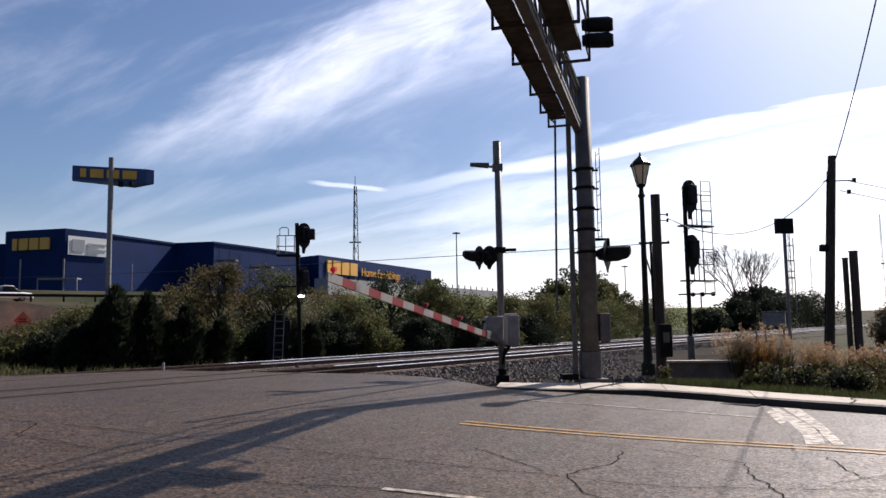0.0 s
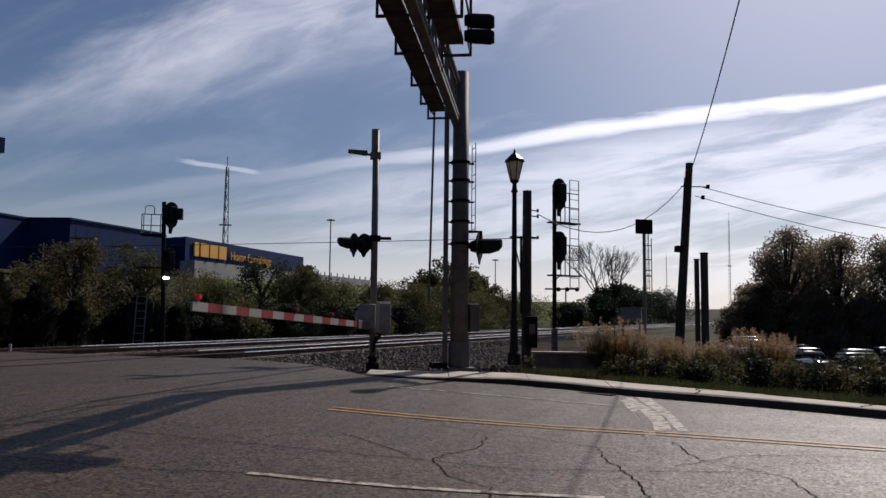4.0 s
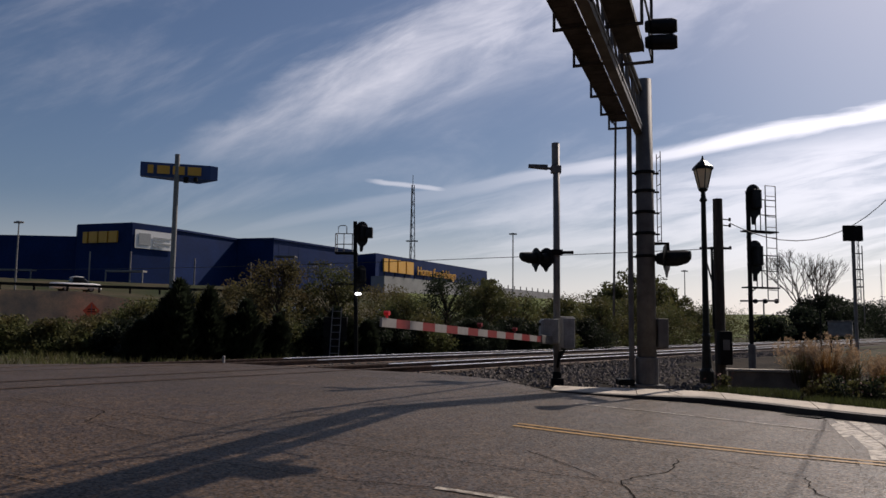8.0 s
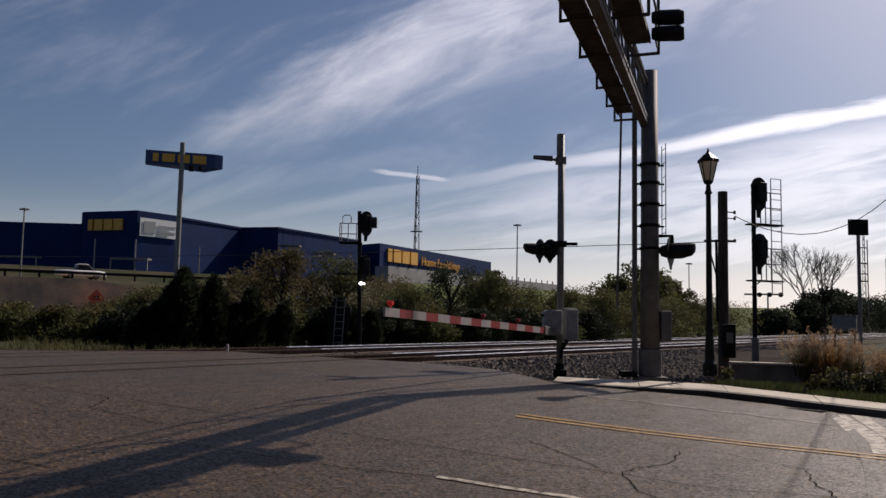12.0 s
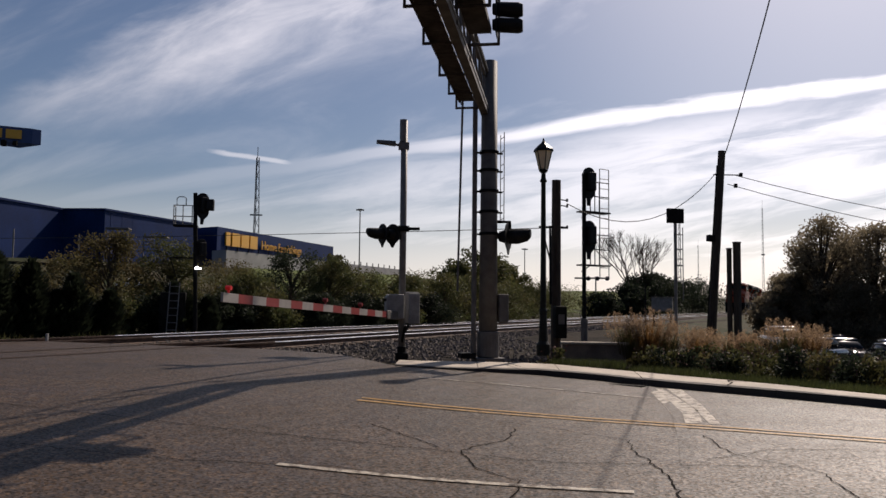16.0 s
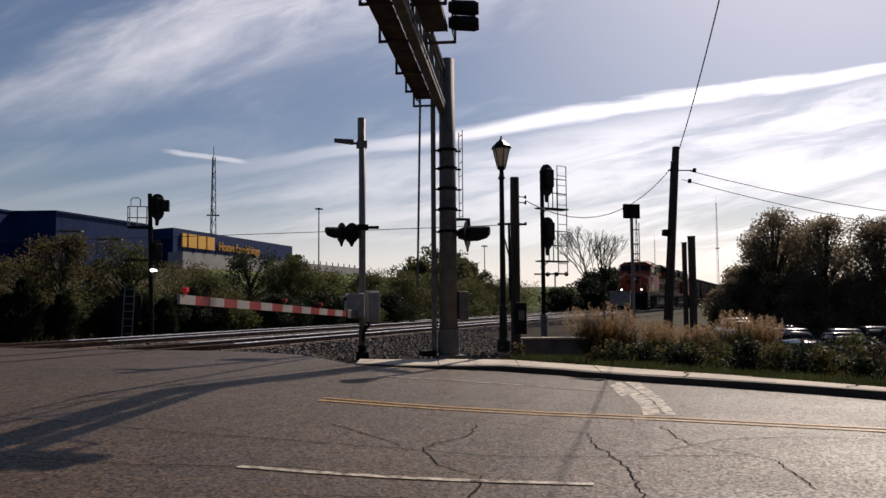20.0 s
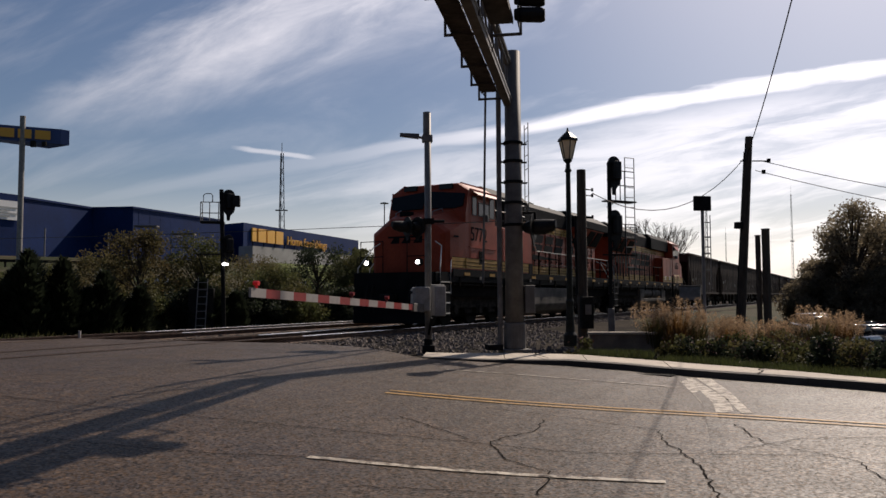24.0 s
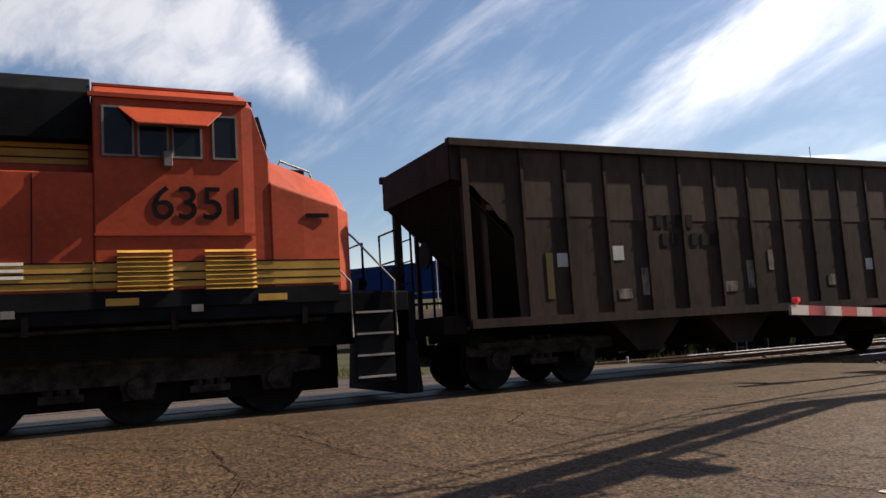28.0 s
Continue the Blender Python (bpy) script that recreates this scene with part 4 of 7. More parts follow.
    part("roof_hatch", MB().box(0.6, 2.6, -0.7, 0.7, 4.88, 4.97), DARK_STEEL, roof_ob, bevel=0.02)
    part("roof_hatch", MB().box(5.5, 6.9, -0.5, 0.5, 4.88, 4.96), DARK_STEEL, roof_ob, bevel=0.02)
    for i in range(4):
        part("lifting_eye", MB().tube([(1.2 + i * 2.4, -0.5, 4.88), (1.2 + i * 2.4, -0.5, 5.03), (1.4 + i * 2.4, -0.5, 5.03), (1.4 + i * 2.4, -0.5, 4.88)], 0.02, 5), LOCO_BLACK, roof_ob)
    for x0, x1, h in ((5.3, 5.55, 0.10), (6.0, 6.25, 0.13), (8.7, 9.5, 0.09), (3.0, 4.8, 0.07)):
        part("roof_box", MB().box(x0, x1, -0.62, 0.62, 4.89, 4.89 + h), LOCO_BLACK, roof_ob, bevel=0.015)
    for s in (-1, 1):
        part("roof_rail", MB().tube([(0.2, s * 0.96, 4.91), (5.0, s * 0.96, 4.91)], 0.015, 5), GALV, roof_ob, "thin pale roof rail")
        part("cab_gutter", MB().box(-2.0, 0.0, s * 1.12 - 0.02, s * 1.12 + 0.02, 4.85, 4.89), ORANGE, body)
        for k in range(10):
            part("sill_bracket", MB().box(-2.9 + k * 1.85, -2.82 + k * 1.85, s * 1.50 - 0.02, s * 1.50 + 0.03, 1.30, 1.6), UNDER, t)
        for x0, x1 in ((-3.2, 2.2), (9.3, 14.8)):
            part("brake_pipe", MB().tube([(x0, s * 1.42, 1.36), (x1, s * 1.42, 1.34)], 0.03, 6), BOGIE, t)
    part("cab_air_unit", MB().box(-1.5, -0.5, -0.5, 0.5, 4.6, 4.72), ORANGE, body, bevel=0.03)
    # tank and tanks
    if tank_style == 1:
        part("fuel_tank", MB().prism([(-1.45, 1.32), (1.45, 1.32), (1.45, 0.62), (1.25, 0.36), (0.9, 0.2), (-0.9, 0.2), (-1.25, 0.36), (-1.45, 0.62)], 2.3, 8.75, "x"), TANK, t, "long pale grey fuel tank", bevel=0.04)
        for s in (-1, 1):
            part("fuel_gauge", MB().box(3.75, 3.87, s * 1.47 - 0.02, s * 1.47 + 0.02, 0.75, 1.28), LOCO_BLACK, t)
    else:
        part("fuel_tank", MB().prism([(-1.45, 0.8), (1.45, 0.8), (1.45, 0.6), (0.9, 0.2), (-0.9, 0.2), (-1.45, 0.6)], 2.3, 9.2, "x"), TANK, t, "grey fuel tank", bevel=0.04)
        for s in (-1, 1):
            for x0 in (3.65, 6.1):
                part("air_reservoir", MB().cyl((x0, s * 1.15, 1.12), 0.27, 2.1, "x", 18), TANK, t, "cylindrical air reservoir", smooth=False)
            for x0, x1 in ((2.35, 3.45), (8.4, 9.25)):
                part("equipment_box", MB().box(x0, x1, s * 1.1 - 0.35, s * 1.1 + 0.35, 0.8, 1.38), TANK, t, bevel=0.02)
    for x0, x1 in ((-4.4, 2.2), (9.3, 15.0)):
        part("under_gear", MB().box(x0, x1, -1.3, 1.3, 0.95, 1.42), UNDER, t, "black pipes and gear")
    for x0, x1 in ((-3.5, 2.3), (9.15, 14.95)):
        part("brake_rigging", MB().box(x0, x1, -0.95, 0.95, 0.28, 0.96), UNDER, t, "grimy brake rigging")
    truck(t, "front_bogie", (-2.5, -0.55, 1.4), 0.53)
    truck(t, "rear_bogie", (10.1, 12.05, 14.0), 0.53)
    # plough, couplers, hoses
    part("plough", MB().prism([(-4.75, 0.12), (-4.68, 0.95), (-4.5, 0.95), (-4.45, 0.12)], -1.45, 1.45, "y"), LOCO_BLACK, t, "black snow plough", bevel=0.02)
    part("end_plate", MB().box(-4.65, -4.55, -1.45, 1.45, 0.95, 1.72), LOCO_BLACK, t)
    part("end_plate", MB().box(15.25, 15.35, -1.45, 1.45, 0.4, 1.72), LOCO_BLACK, t)
    part("coupler", MB().box(-5.2, -4.6, -0.16, 0.16, 0.75, 1.05), DARK_STEEL, t, bevel=0.04)
    part("coupler", MB().box(15.3, 15.7, -0.16, 0.16, 0.75, 1.05), DARK_STEEL, t, bevel=0.04)
    for y in (-0.9, -0.7, 0.7, 0.9):
        part("air_hose", MB().tube([(-4.7, y, 1.35), (-4.85, y, 0.9), (-4.8, y * 0.85, 0.45)], 0.025, 6), TYRE, t)
    for x in (-4.5, 15.2):
        for a, b in ((-1.3, -0.45), (0.45, 1.3)):
            part("end_railing", MB().tube([(x, a, 1.74), (x, a, 2.75), (x, b, 2.75), (x, b, 1.74)], 0.022, 6), LOCO_BLACK, t)
            part("end_bar", MB().tube([(x, a, 2.25), (x, b, 2.25)], 0.016, 6), LOCO_BLACK, t)
    return t


def hopper_car(label):
    """Bare steel coal hopper, 14.9 m long, from x = 0."""
    L = 14.9
    t = thing("hopper_car", pose(0, 0, 0), label, "hopper car", "freight train")
    side = [(0.0, 4.12), (0.0, 3.55), (0.28, 3.5), (0.42, 3.42), (0.55, 3.26), (0.72, 3.12), (0.85, 2.92), (1.0, 2.82), (1.12, 2.62), (1.15, 1.2)]
    poly = side + [(L - x, z) for x, z in side[::-1]]
    for s in (-1, 1):
        wall = part("side_wall", MB().prism(poly, s * 1.55 - 0.01, s * 1.55 + 0.01, "y"), HOPPER, t, "weathered brown steel side")
        for i in range(15):
            x = 1.35 + i * 0.871
            part("rib", MB().prism([(x - 0.05, s * 1.56), (x - 0.03, s * 1.595), (x + 0.03, s * 1.595), (x + 0.05, s * 1.56)], 1.2, 4.1, "z"), HOPPER, wall)
            if i < 14:
                zf = 2.92 + 0.05 * math.sin(i * 2.7)
                part("faded_panel", MB().box(x + 0.052, x + 0.819, s * 1.5625 - 0.004, s * 1.5625 + 0.004, zf, 4.1), HOPPER_FADED, wall, "faded brown upper panel")
                for k in range(7):
                    part("rivet", MB().cyl((x, s * 1.59, 1.4 + k * 0.42), 0.02, s * 0.014, "y", 6), HOPPER, wall)
        part("side_sill", MB().box(0.2, L - 0.2, s * 1.58 - 0.05, s * 1.58 + 0.06, 1.07, 1.22), HOPPER, t)
        part("top_rail", MB().box(-0.05, L + 0.05, s * 1.58 - 0.06, s * 1.58 + 0.07, 4.1, 4.24), HOPPER, t, bevel=0.015)
        for x in (0.24, L - 0.24):
            part("corner_post", MB().box(x - 0.06, x + 0.06, s * 1.55 - 0.06, s * 1.55 + 0.06, 1.2, 4.12), HOPPER, t)
        for x in (0.62, L - 0.62):
            part("end_stanchion", MB().box(x - 0.04, x + 0.04, s * 1.45 - 0.04, s * 1.45 + 0.04, 1.2, 3.3), HOPPER, t)
        # pale patches, tags and unreadable marks
        for x, z, w, h in ((1.95, 2.05, 0.22, 0.24), (3.15, 2.15, 0.24, 0.26), (3.75, 1.5, 0.16, 0.5), (6.35, 1.55, 0.2, 0.55), (3.2, 1.45, 0.3, 0.18), (5.75, 1.5, 0.32, 0.2), (6.95, 1.9, 0.14, 0.4), (8.6, 1.55, 0.22, 0.22), (9.8, 1.85, 0.22, 0.24), (11.4, 1.6, 0.18, 0.4)):
            xx = x if s < 0 else L - x - w
            part("patch", MB().box(xx, xx + w, s * 1.565 - 0.003, s * 1.565 + 0.003, z, z + h), BANNER_GREY if h == w + 0.02 and h > 0.2 else HOPPER_PATCH, wall, "rubbed pale paint patch")
        part("rust_streak", MB().box(1.72, 1.86, s * 1.565 - 0.003, s * 1.565 + 0.003, 1.5, 2.3), LEAF_DRY, wall)
        for x, z, n in ((4.2, 2.75, 4), (4.3, 2.4, 6)):
            for k in range(n):
                xx = x + k * 0.24 if s < 0 else L - x - k * 0.24
                part("mark", MB().box(xx, xx + 0.15, s * 1.566 - 0.003, s * 1.566 + 0.003, z, z + 0.24), HOPPER_DARK, wall)
    # end slope sheets, floor, end sill
    for a, b in ((0.0, 1), (L, -1)):
        vs = [(a, -1.54, 3.6), (a, 1.54, 3.6), (a + b * 2.4, 1.54, 1.25), (a + b * 2.4, -1.54, 1.25)]
        vs += [(x, y, z + 0.03) for x, y, z in vs]
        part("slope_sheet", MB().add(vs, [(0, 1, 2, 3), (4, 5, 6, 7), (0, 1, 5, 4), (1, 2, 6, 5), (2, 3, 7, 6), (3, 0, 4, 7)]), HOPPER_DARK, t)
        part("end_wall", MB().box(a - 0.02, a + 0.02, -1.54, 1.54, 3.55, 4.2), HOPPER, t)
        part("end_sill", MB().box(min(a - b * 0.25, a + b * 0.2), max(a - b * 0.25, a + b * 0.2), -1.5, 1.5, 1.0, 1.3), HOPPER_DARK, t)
        part("coupler", MB().box(min(a - b * 0.65, a), max(a - b * 0.65, a), -0.15, 0.15, 0.75, 1.02), DARK_STEEL, t)
        er = MB()
        for y in (-1.45, -0.6, 0.3, 0.75):
            er.tube([(a, y, 1.2), (a, y, 3.55)], 0.022, 5)
        for z in (1.6, 2.0, 2.4, 2.8):
            er.tube([(a - b * 0.02, 0.3, z), (a - b * 0.02, 0.75, z)], 0.014, 5)
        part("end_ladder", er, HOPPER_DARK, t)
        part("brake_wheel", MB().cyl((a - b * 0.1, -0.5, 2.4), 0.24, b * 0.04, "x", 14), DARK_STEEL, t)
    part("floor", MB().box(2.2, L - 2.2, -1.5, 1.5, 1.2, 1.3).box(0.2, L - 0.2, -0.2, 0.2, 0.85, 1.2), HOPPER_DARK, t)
    part("load", MB().box(0.3, L - 0.3, -1.5, 1.5, 3.7, 3.9), BLACK, t, "dark coal load")
    for k in range(4):
        x = 3.0 + k * 2.3
        part("chute", MB().prism([(x, 1.25), (x + 0.75, 0.5), (x + 1.25, 0.5), (x + 2.0, 1.25)], -1.3, 1.3, "y"), HOPPER, t, "hopper chute")
    truck(t, "bogie", (0.9, 2.68), 0.46, top=0.8)
    truck(t, "bogie", (L - 2.68, L - 0.9), 0.46, top=0.8)
    return t


loco_lead = locomotive("locomotive", "5772", "orange diesel locomotive with black roof, yellow stripes and lit headlights", 1)
loco_second = locomotive("locomotive", "6351", "orange diesel locomotive running backwards, yellow stripes, round air tanks", 2)
hoppers = [hopper_car("weathered brown steel coal hopper with ribbed sides")]
for k in range(9):
    hoppers.append(copy_thing(hoppers[0], pose(0, 0, 0)))


# ---- crossing equipment ----
def flasher(parent, m, name="flasher"):
    """A crossing lamp: round black background plate, long drooping hood, lamp body behind."""
    f = part(name, MB().cyl((0, 0, 0), 0.27, 0.02, "y", 28).prism([(-0.12, -0.22), (0.12, -0.22), (0.03, -0.36), (-0.03, -0.36)], 0.0, 0.02, "y"), BLACK, parent, "black round light background", m=m)
    rings = []
    for y, sc, dz in ((-0.02, 0.15, 0.0), (-0.2, 0.15, 0.0), (-0.38, 0.12, 0.02), (-0.44, 0.08, 0.05)):
        rings.append([(math.cos(a) * sc, y, dz + math.sin(a) * sc) for a in [math.tau * k / 16 for k in range(16)]])
    part("hood", MB().loft(rings), BLACK, f, "long black hood")
    part("lens", MB().cyl((0, -0.03, 0), 0.105, -0.01, "y", 16), ARM_RED, f, "unlit red lens")
    part("housing", MB().cyl((0, 0.025, 0), 0.15, 0.16, "y", 18, 0.1).cyl((0, 0.18, 0), 0.05, 0.06, "y", 10), BLACK, f)
    return f


GATE_AXIS = (2.42, 17.2, 0.72)


def crossing_signal():
    t = thing("crossing_signal", pose(2.5, 17.4, -0.12), "grey crossing mast with lowered striped gate arm and hooded lamps", "crossing signal")
    part("mast", MB().tube([(0, 0, 0), (0, 0, 5.2)], 0.075, 14), GALV, t, "galvanised steel mast", smooth=True)
    part("mast_cap", MB().tube([(-0.02, 0, 4.72), (-0.02, 0, 5.22)], 0.085, 12), GALV, t)
    part("base", MB().box(-0.13, 0.13, -0.13, 0.13, -0.2, 0.02).cyl((0, 0, 0.0), 0.095, 0.16, "z", 12), DARK_STEEL, t, bevel=0.015)
    part("luminaire_arm", MB().tube([(0, 0, 4.62), (-0.3, -0.02, 4.66), (-0.6, -0.04, 4.7)], 0.03, 8).box(-0.12, 0.1, -0.08, 0.08, 4.54, 4.7), GALV, t)
    part("luminaire", MB().loft([[(-0.62 - 0.0, y, 4.66 + z) for y, z in ((-0.07, 0), (0.07, 0), (0.05, 0.07), (-0.05, 0.07))], [(-0.2, y, 4.62 + z) for y, z in ((-0.09, 0), (0.09, 0), (0.06, 0.1), (-0.06, 0.1))]]), GREY_PAINT, t)
    part("crossbar", MB().tube([(-0.42, 0.1, 2.76), (0.36, -0.08, 2.76)], 0.035, 8).box(-0.12, 0.12, -0.12, 0.12, 2.70, 2.82), DARK_STEEL, t)
    for x, yaw in ((-0.46, -70), (-0.22, 128)):
        flasher(t, pose(x, 0.06, 2.64, 0, 0, yaw) @ Matrix.Scale(0.84, 4))
    part("crossbar_bracket", MB().tube([(-0.42, 0.1, 2.76), (-0.42, 0.06, 2.5)], 0.025, 6), DARK_STEEL, t)
    mech = part("gate_mechanism", MB().box(-0.34, 0.02, -0.24, 0.24, 0.76, 1.30), MACHINE_GREY, t, "grey gate motor housing", bevel=0.03)
    part("cover", MB().box(-0.37, -0.335, -0.2, 0.2, 0.80, 1.26), MACHINE_GREY, mech, bevel=0.01)
    for k in range(3):
        part("bolt", MB().cyl((-0.39, -0.15 + 0.15 * k, 1.18), 0.03, 0.03, "x", 8), DARK_STEEL, mech)
    cw = part("counterweight", MB().box(0.10, 0.34, -0.36, -0.28, 0.66, 1.32), MACHINE_GREY, t, "pale counterweight plate", bevel=0.02)
    part("counterweight", MB().box(0.1, 0.42, 0.28, 0.34, 0.66, 1.36), PALE_WALL, t, "pale counterweight plate", bevel=0.02)
    part("support_leg", MB().tube([(0.05, -0.2, 0.62), (0.0, -0.05, 0.25)], 0.03, 6).tube([(0.2, 0.1, 0.66), (0.02, 0.0, 0.4)], 0.03, 6), DARK_STEEL, t)
    arm = new("gate_arm")
    arm.parent = t
    tagged(arm, "red and white striped gate arm")
    n, length = 16, 6.45
    for k in range(n):
        x0, x1 = 0.35 + (length - 0.35) * k / n, 0.35 + (length - 0.35) * (k + 1) / n
        h0, h1 = 0.06 + 0.006 * k / n, 0.06 + 0.006 * (k + 1) / n
        vs = [(x0, -0.02, -h0), (x1, -0.02, -h1), (x1, 0.02, -h1), (x0, 0.02, -h0), (x0, -0.02, h0), (x1, -0.02, h1), (x1, 0.02, h1), (x0, 0.02, h0)]
        part("stripe", MB().add(vs, [(3, 2, 1, 0), (4, 5, 6, 7), (0, 1, 5, 4), (1, 2, 6, 5), (2, 3, 7, 6), (3, 0, 4, 7)]), ARM_WHITE if k % 2 else ARM_RED, arm)
    for x in (6.3, 3.3, 1.8):
        part("arm_lamp", MB().cyl((x, 0, 0.06), 0.02, 0.08, "z", 8).cyl((x, -0.04, 0.14), 0.035, 0.08, "y", 10), RED_LIGHT if x > 6 else ARM_RED, arm, "red arm lamp")
    part("arm_bracket", MB().box(-0.3, 0.5, -0.035, 0.035, -0.09, 0.09), GREY_PAINT, arm, bevel=0.01)
    return t, arm


crossing, gate_arm = crossing_signal()


def cantilever_signal():
    t = thing("cantilever_signal", pose(4.25, 16.56, -0.15), "tall grey steel cantilever mast with a catwalk arm over the road", "cantilever signal")
    part("mast", MB().tube([(0, 0, 0), (0, 0, 6.45)], 0.20, 20, 0.17), GREY_PAINT, t, "thick grey steel mast", smooth=True)
    part("mast_base", MB().tube([(0, 0, 0), (0, 0, 0.55)], 0.235, 20).box(-0.3, 0.3, -0.3, 0.3, -0.2, 0.0), GREY_PAINT, t, bevel=0.02)
    for z in (2.62, 3.1, 3.55, 4.0, 4.4):
        part("band", MB().tube([(0, 0, z), (0, 0, z + 0.06)], 0.212, 18).box(-0.30, 0.30, -0.025, 0.025, z, z + 0.035), DARK_STEEL, t)
    lad = MB()
    for y in (0.0, 0.3):
        lad.tube([(0.34, y, 2.95), (0.34, y, 4.9)], 0.011, 5)
    for k in range(7):
        lad.tube([(0.34, 0, 3.0 + k * 0.3), (0.34, 0.3, 3.0 + k * 0.3)], 0.009, 5)
    part("ladder", lad, GALV, t, "thin metal ladder")
    part("conduit", MB().tube([(-0.33, -0.05, 0.1), (-0.33, -0.05, 6.0)], 0.055, 8), GREY_PAINT, t)
    part("conduit", MB().tube([(-0.66, 0.1, 1.4), (-0.6, 0.0, 5.6)], 0.025, 6), GREY_PAINT, t)
    part("junction_box", MB().box(0.2, 0.42, -0.15, 0.15, 0.75, 1.35), GREY_PAINT, t, bevel=0.02)
    part("cable_box", MB().box(-0.62, -0.3, -0.2, 0.2, -0.02, 0.1), DARK_STEEL, t, bevel=0.02)
    fm = pose(0.42, -0.10, 2.6, 0, 0, 60)
    flasher(t, fm @ Matrix.Scale(1.1, 4))
    part("lamp_bracket", MB().tube([(0.18, 0, 2.92), (0.46, -0.05, 2.92), (0.47, -0.06, 2.6)], 0.035, 8), DARK_STEEL, t)
    # the arm: box chord with a truss above, catwalk on brackets at one side
    a = Vector((-0.334, -0.943, 0.008)).normalized()
    side = Vector((-a.y, a.x, 0)).normalized()      # towards the right of the view
    up = Vector((0, 0, 1))
    o = Vector((0, 0, 5.25))
    ln = 10.5

    def plank(name, p, w0, w1, h0, h1, length, material, label=""):
        vs = [p + side * w + up * h + a * s for s in (0, length) for w, h in ((w0, h0), (w1, h0), (w1, h1), (w0, h1))]
        return part(name, MB().add(vs, [(0, 1, 2, 3), (7, 6, 5, 4), (0, 1, 5, 4), (1, 2, 6, 5), (2, 3, 7, 6), (3, 0, 4, 7)]), material, t, label)
    plank("main_chord", o, -0.18, -0.02, 0.0, 0.11, ln, GREY_PAINT, "grey steel box chord")
    plank("chord_flange", o + a * 0.1, -0.025, -0.005, 0.11, 0.16, ln - 0.1, GALV)
    plank("top_chord", o, -0.13, -0.06, 0.82, 0.92, ln, GREY_PAINT, "grey steel chord")
    for k in range(10):
        p = o + a * (0.3 + k * 1.02) + side * -0.095
        part("web_bar", MB().tube([p + up * 0.16, p + up * 0.84], 0.028, 6), GREY_PAINT, t)
        part("web_bar", MB().tube([p + up * 0.16, p + a * 1.02 + up * 0.84], 0.022, 6), GREY_PAINT, t)
    for k in range(46):
        plank("grating", o + a * (0.75 + k * 0.21), -0.57, -0.25, 0.13, 0.16, 0.19, WALKWAY)
    plank("toe_board", o + a * 0.7, -0.585, -0.57, 0.11, 0.24, ln - 0.9, WALKWAY)
    for z in (0.62, 1.12):
        part("catwalk_rail", MB().tube([o + a * 0.65 + side * -0.68 + up * z, o + a * ln + side * -0.68 + up * z], 0.02, 6), GREY_PAINT, t)
    for s in (0.4, 1.55, 2.8, 4.55, 6.15, 7.7, 9.3):
        p = o + a * s + up * 0.1 - side * 0.04
        br = MB().tube([p + side * -0.66 - up * 0.02, p + side * -0.02 - up * 0.02], 0.026, 6)
        br.tube([p + side * -0.64 - up * 0.03, p + side * -0.64 + up * 1.13], 0.024, 6)
        br.tube([p + side * -0.64 + up * 0.3, p + side * -0.52 + up * 0.05], 0.016, 5)
        part("bracket", br, WALKWAY, t)
    # second catwalk on the other side, starting part way out, with a pair of hooded lamps
    o2 = o + a * 4.0 + up * 0.35
    plank("grating", o2, 0.0, 0.37, 0.055, 0.09, 6.5, WALKWAY, "dark steel catwalk floor")
    plank("toe_board", o2, 0.37, 0.385, 0.04, 0.15, 6.5, WALKWAY)
    plank("toe_board", o2, -0.015, 0.0, 0.04, 0.13, 6.5, GALV)
    for q in (0.0, 1.75, 3.4, 5.0, 6.4):
        p = o2 + a * (q - 0.33)
        part("bracket", MB().tube([p + side * -0.20 - up * 0.02, p + side * 0.50 - up * 0.02], 0.028, 6), WALKWAY, t)
        part("rail_post", MB().tube([p + side * 0.48 - up * 0.03, p + side * 0.48 + up * 1.1], 0.026, 6), WALKWAY, t)
        part("hanger", MB().tube([p + side * -0.02 - up * 0.3, p + side * -0.02 + up * 0.75], 0.026, 6), WALKWAY, t)
    for z in (0.55, 1.08):
        part("catwalk_rail", MB().tube([o2 - a * 0.33 + side * 0.48 + up * z, o2 + a * 6.4 + side * 0.48 + up * z], 0.018, 6), GREY_PAINT, t)
    # stay from the mast head down to the arm
    part("stay", MB().tube([Vector((0.0, 0.0, 6.2)) + side * -0.05 + a * 0.1, o + a * 2.6 + side * -0.05 + up * 0.9], 0.05, 8), GREY_PAINT, t)
    for z in (0.20, 0.47):
        c = o2 - a * 0.02 + side * 0.52 + up * z
        rings = [[c + side * x + up * (math.sin(v) * r - x * 0.08) + a * (math.cos(v) * r) for v in [math.tau * i / 14 for i in range(14)]] for x, r in ((-0.12, 0.09), (0.0, 0.125), (0.32, 0.128), (0.39, 0.10))]
        part("signal_hood", MB().loft(rings), BLACK, t, "black signal hood")
    plank("lamp_plate", o2 - a * 0.2, 0.46, 0.48, 0.02, 0.66, 0.34, BLACK)
    return t


cantilever_signal()


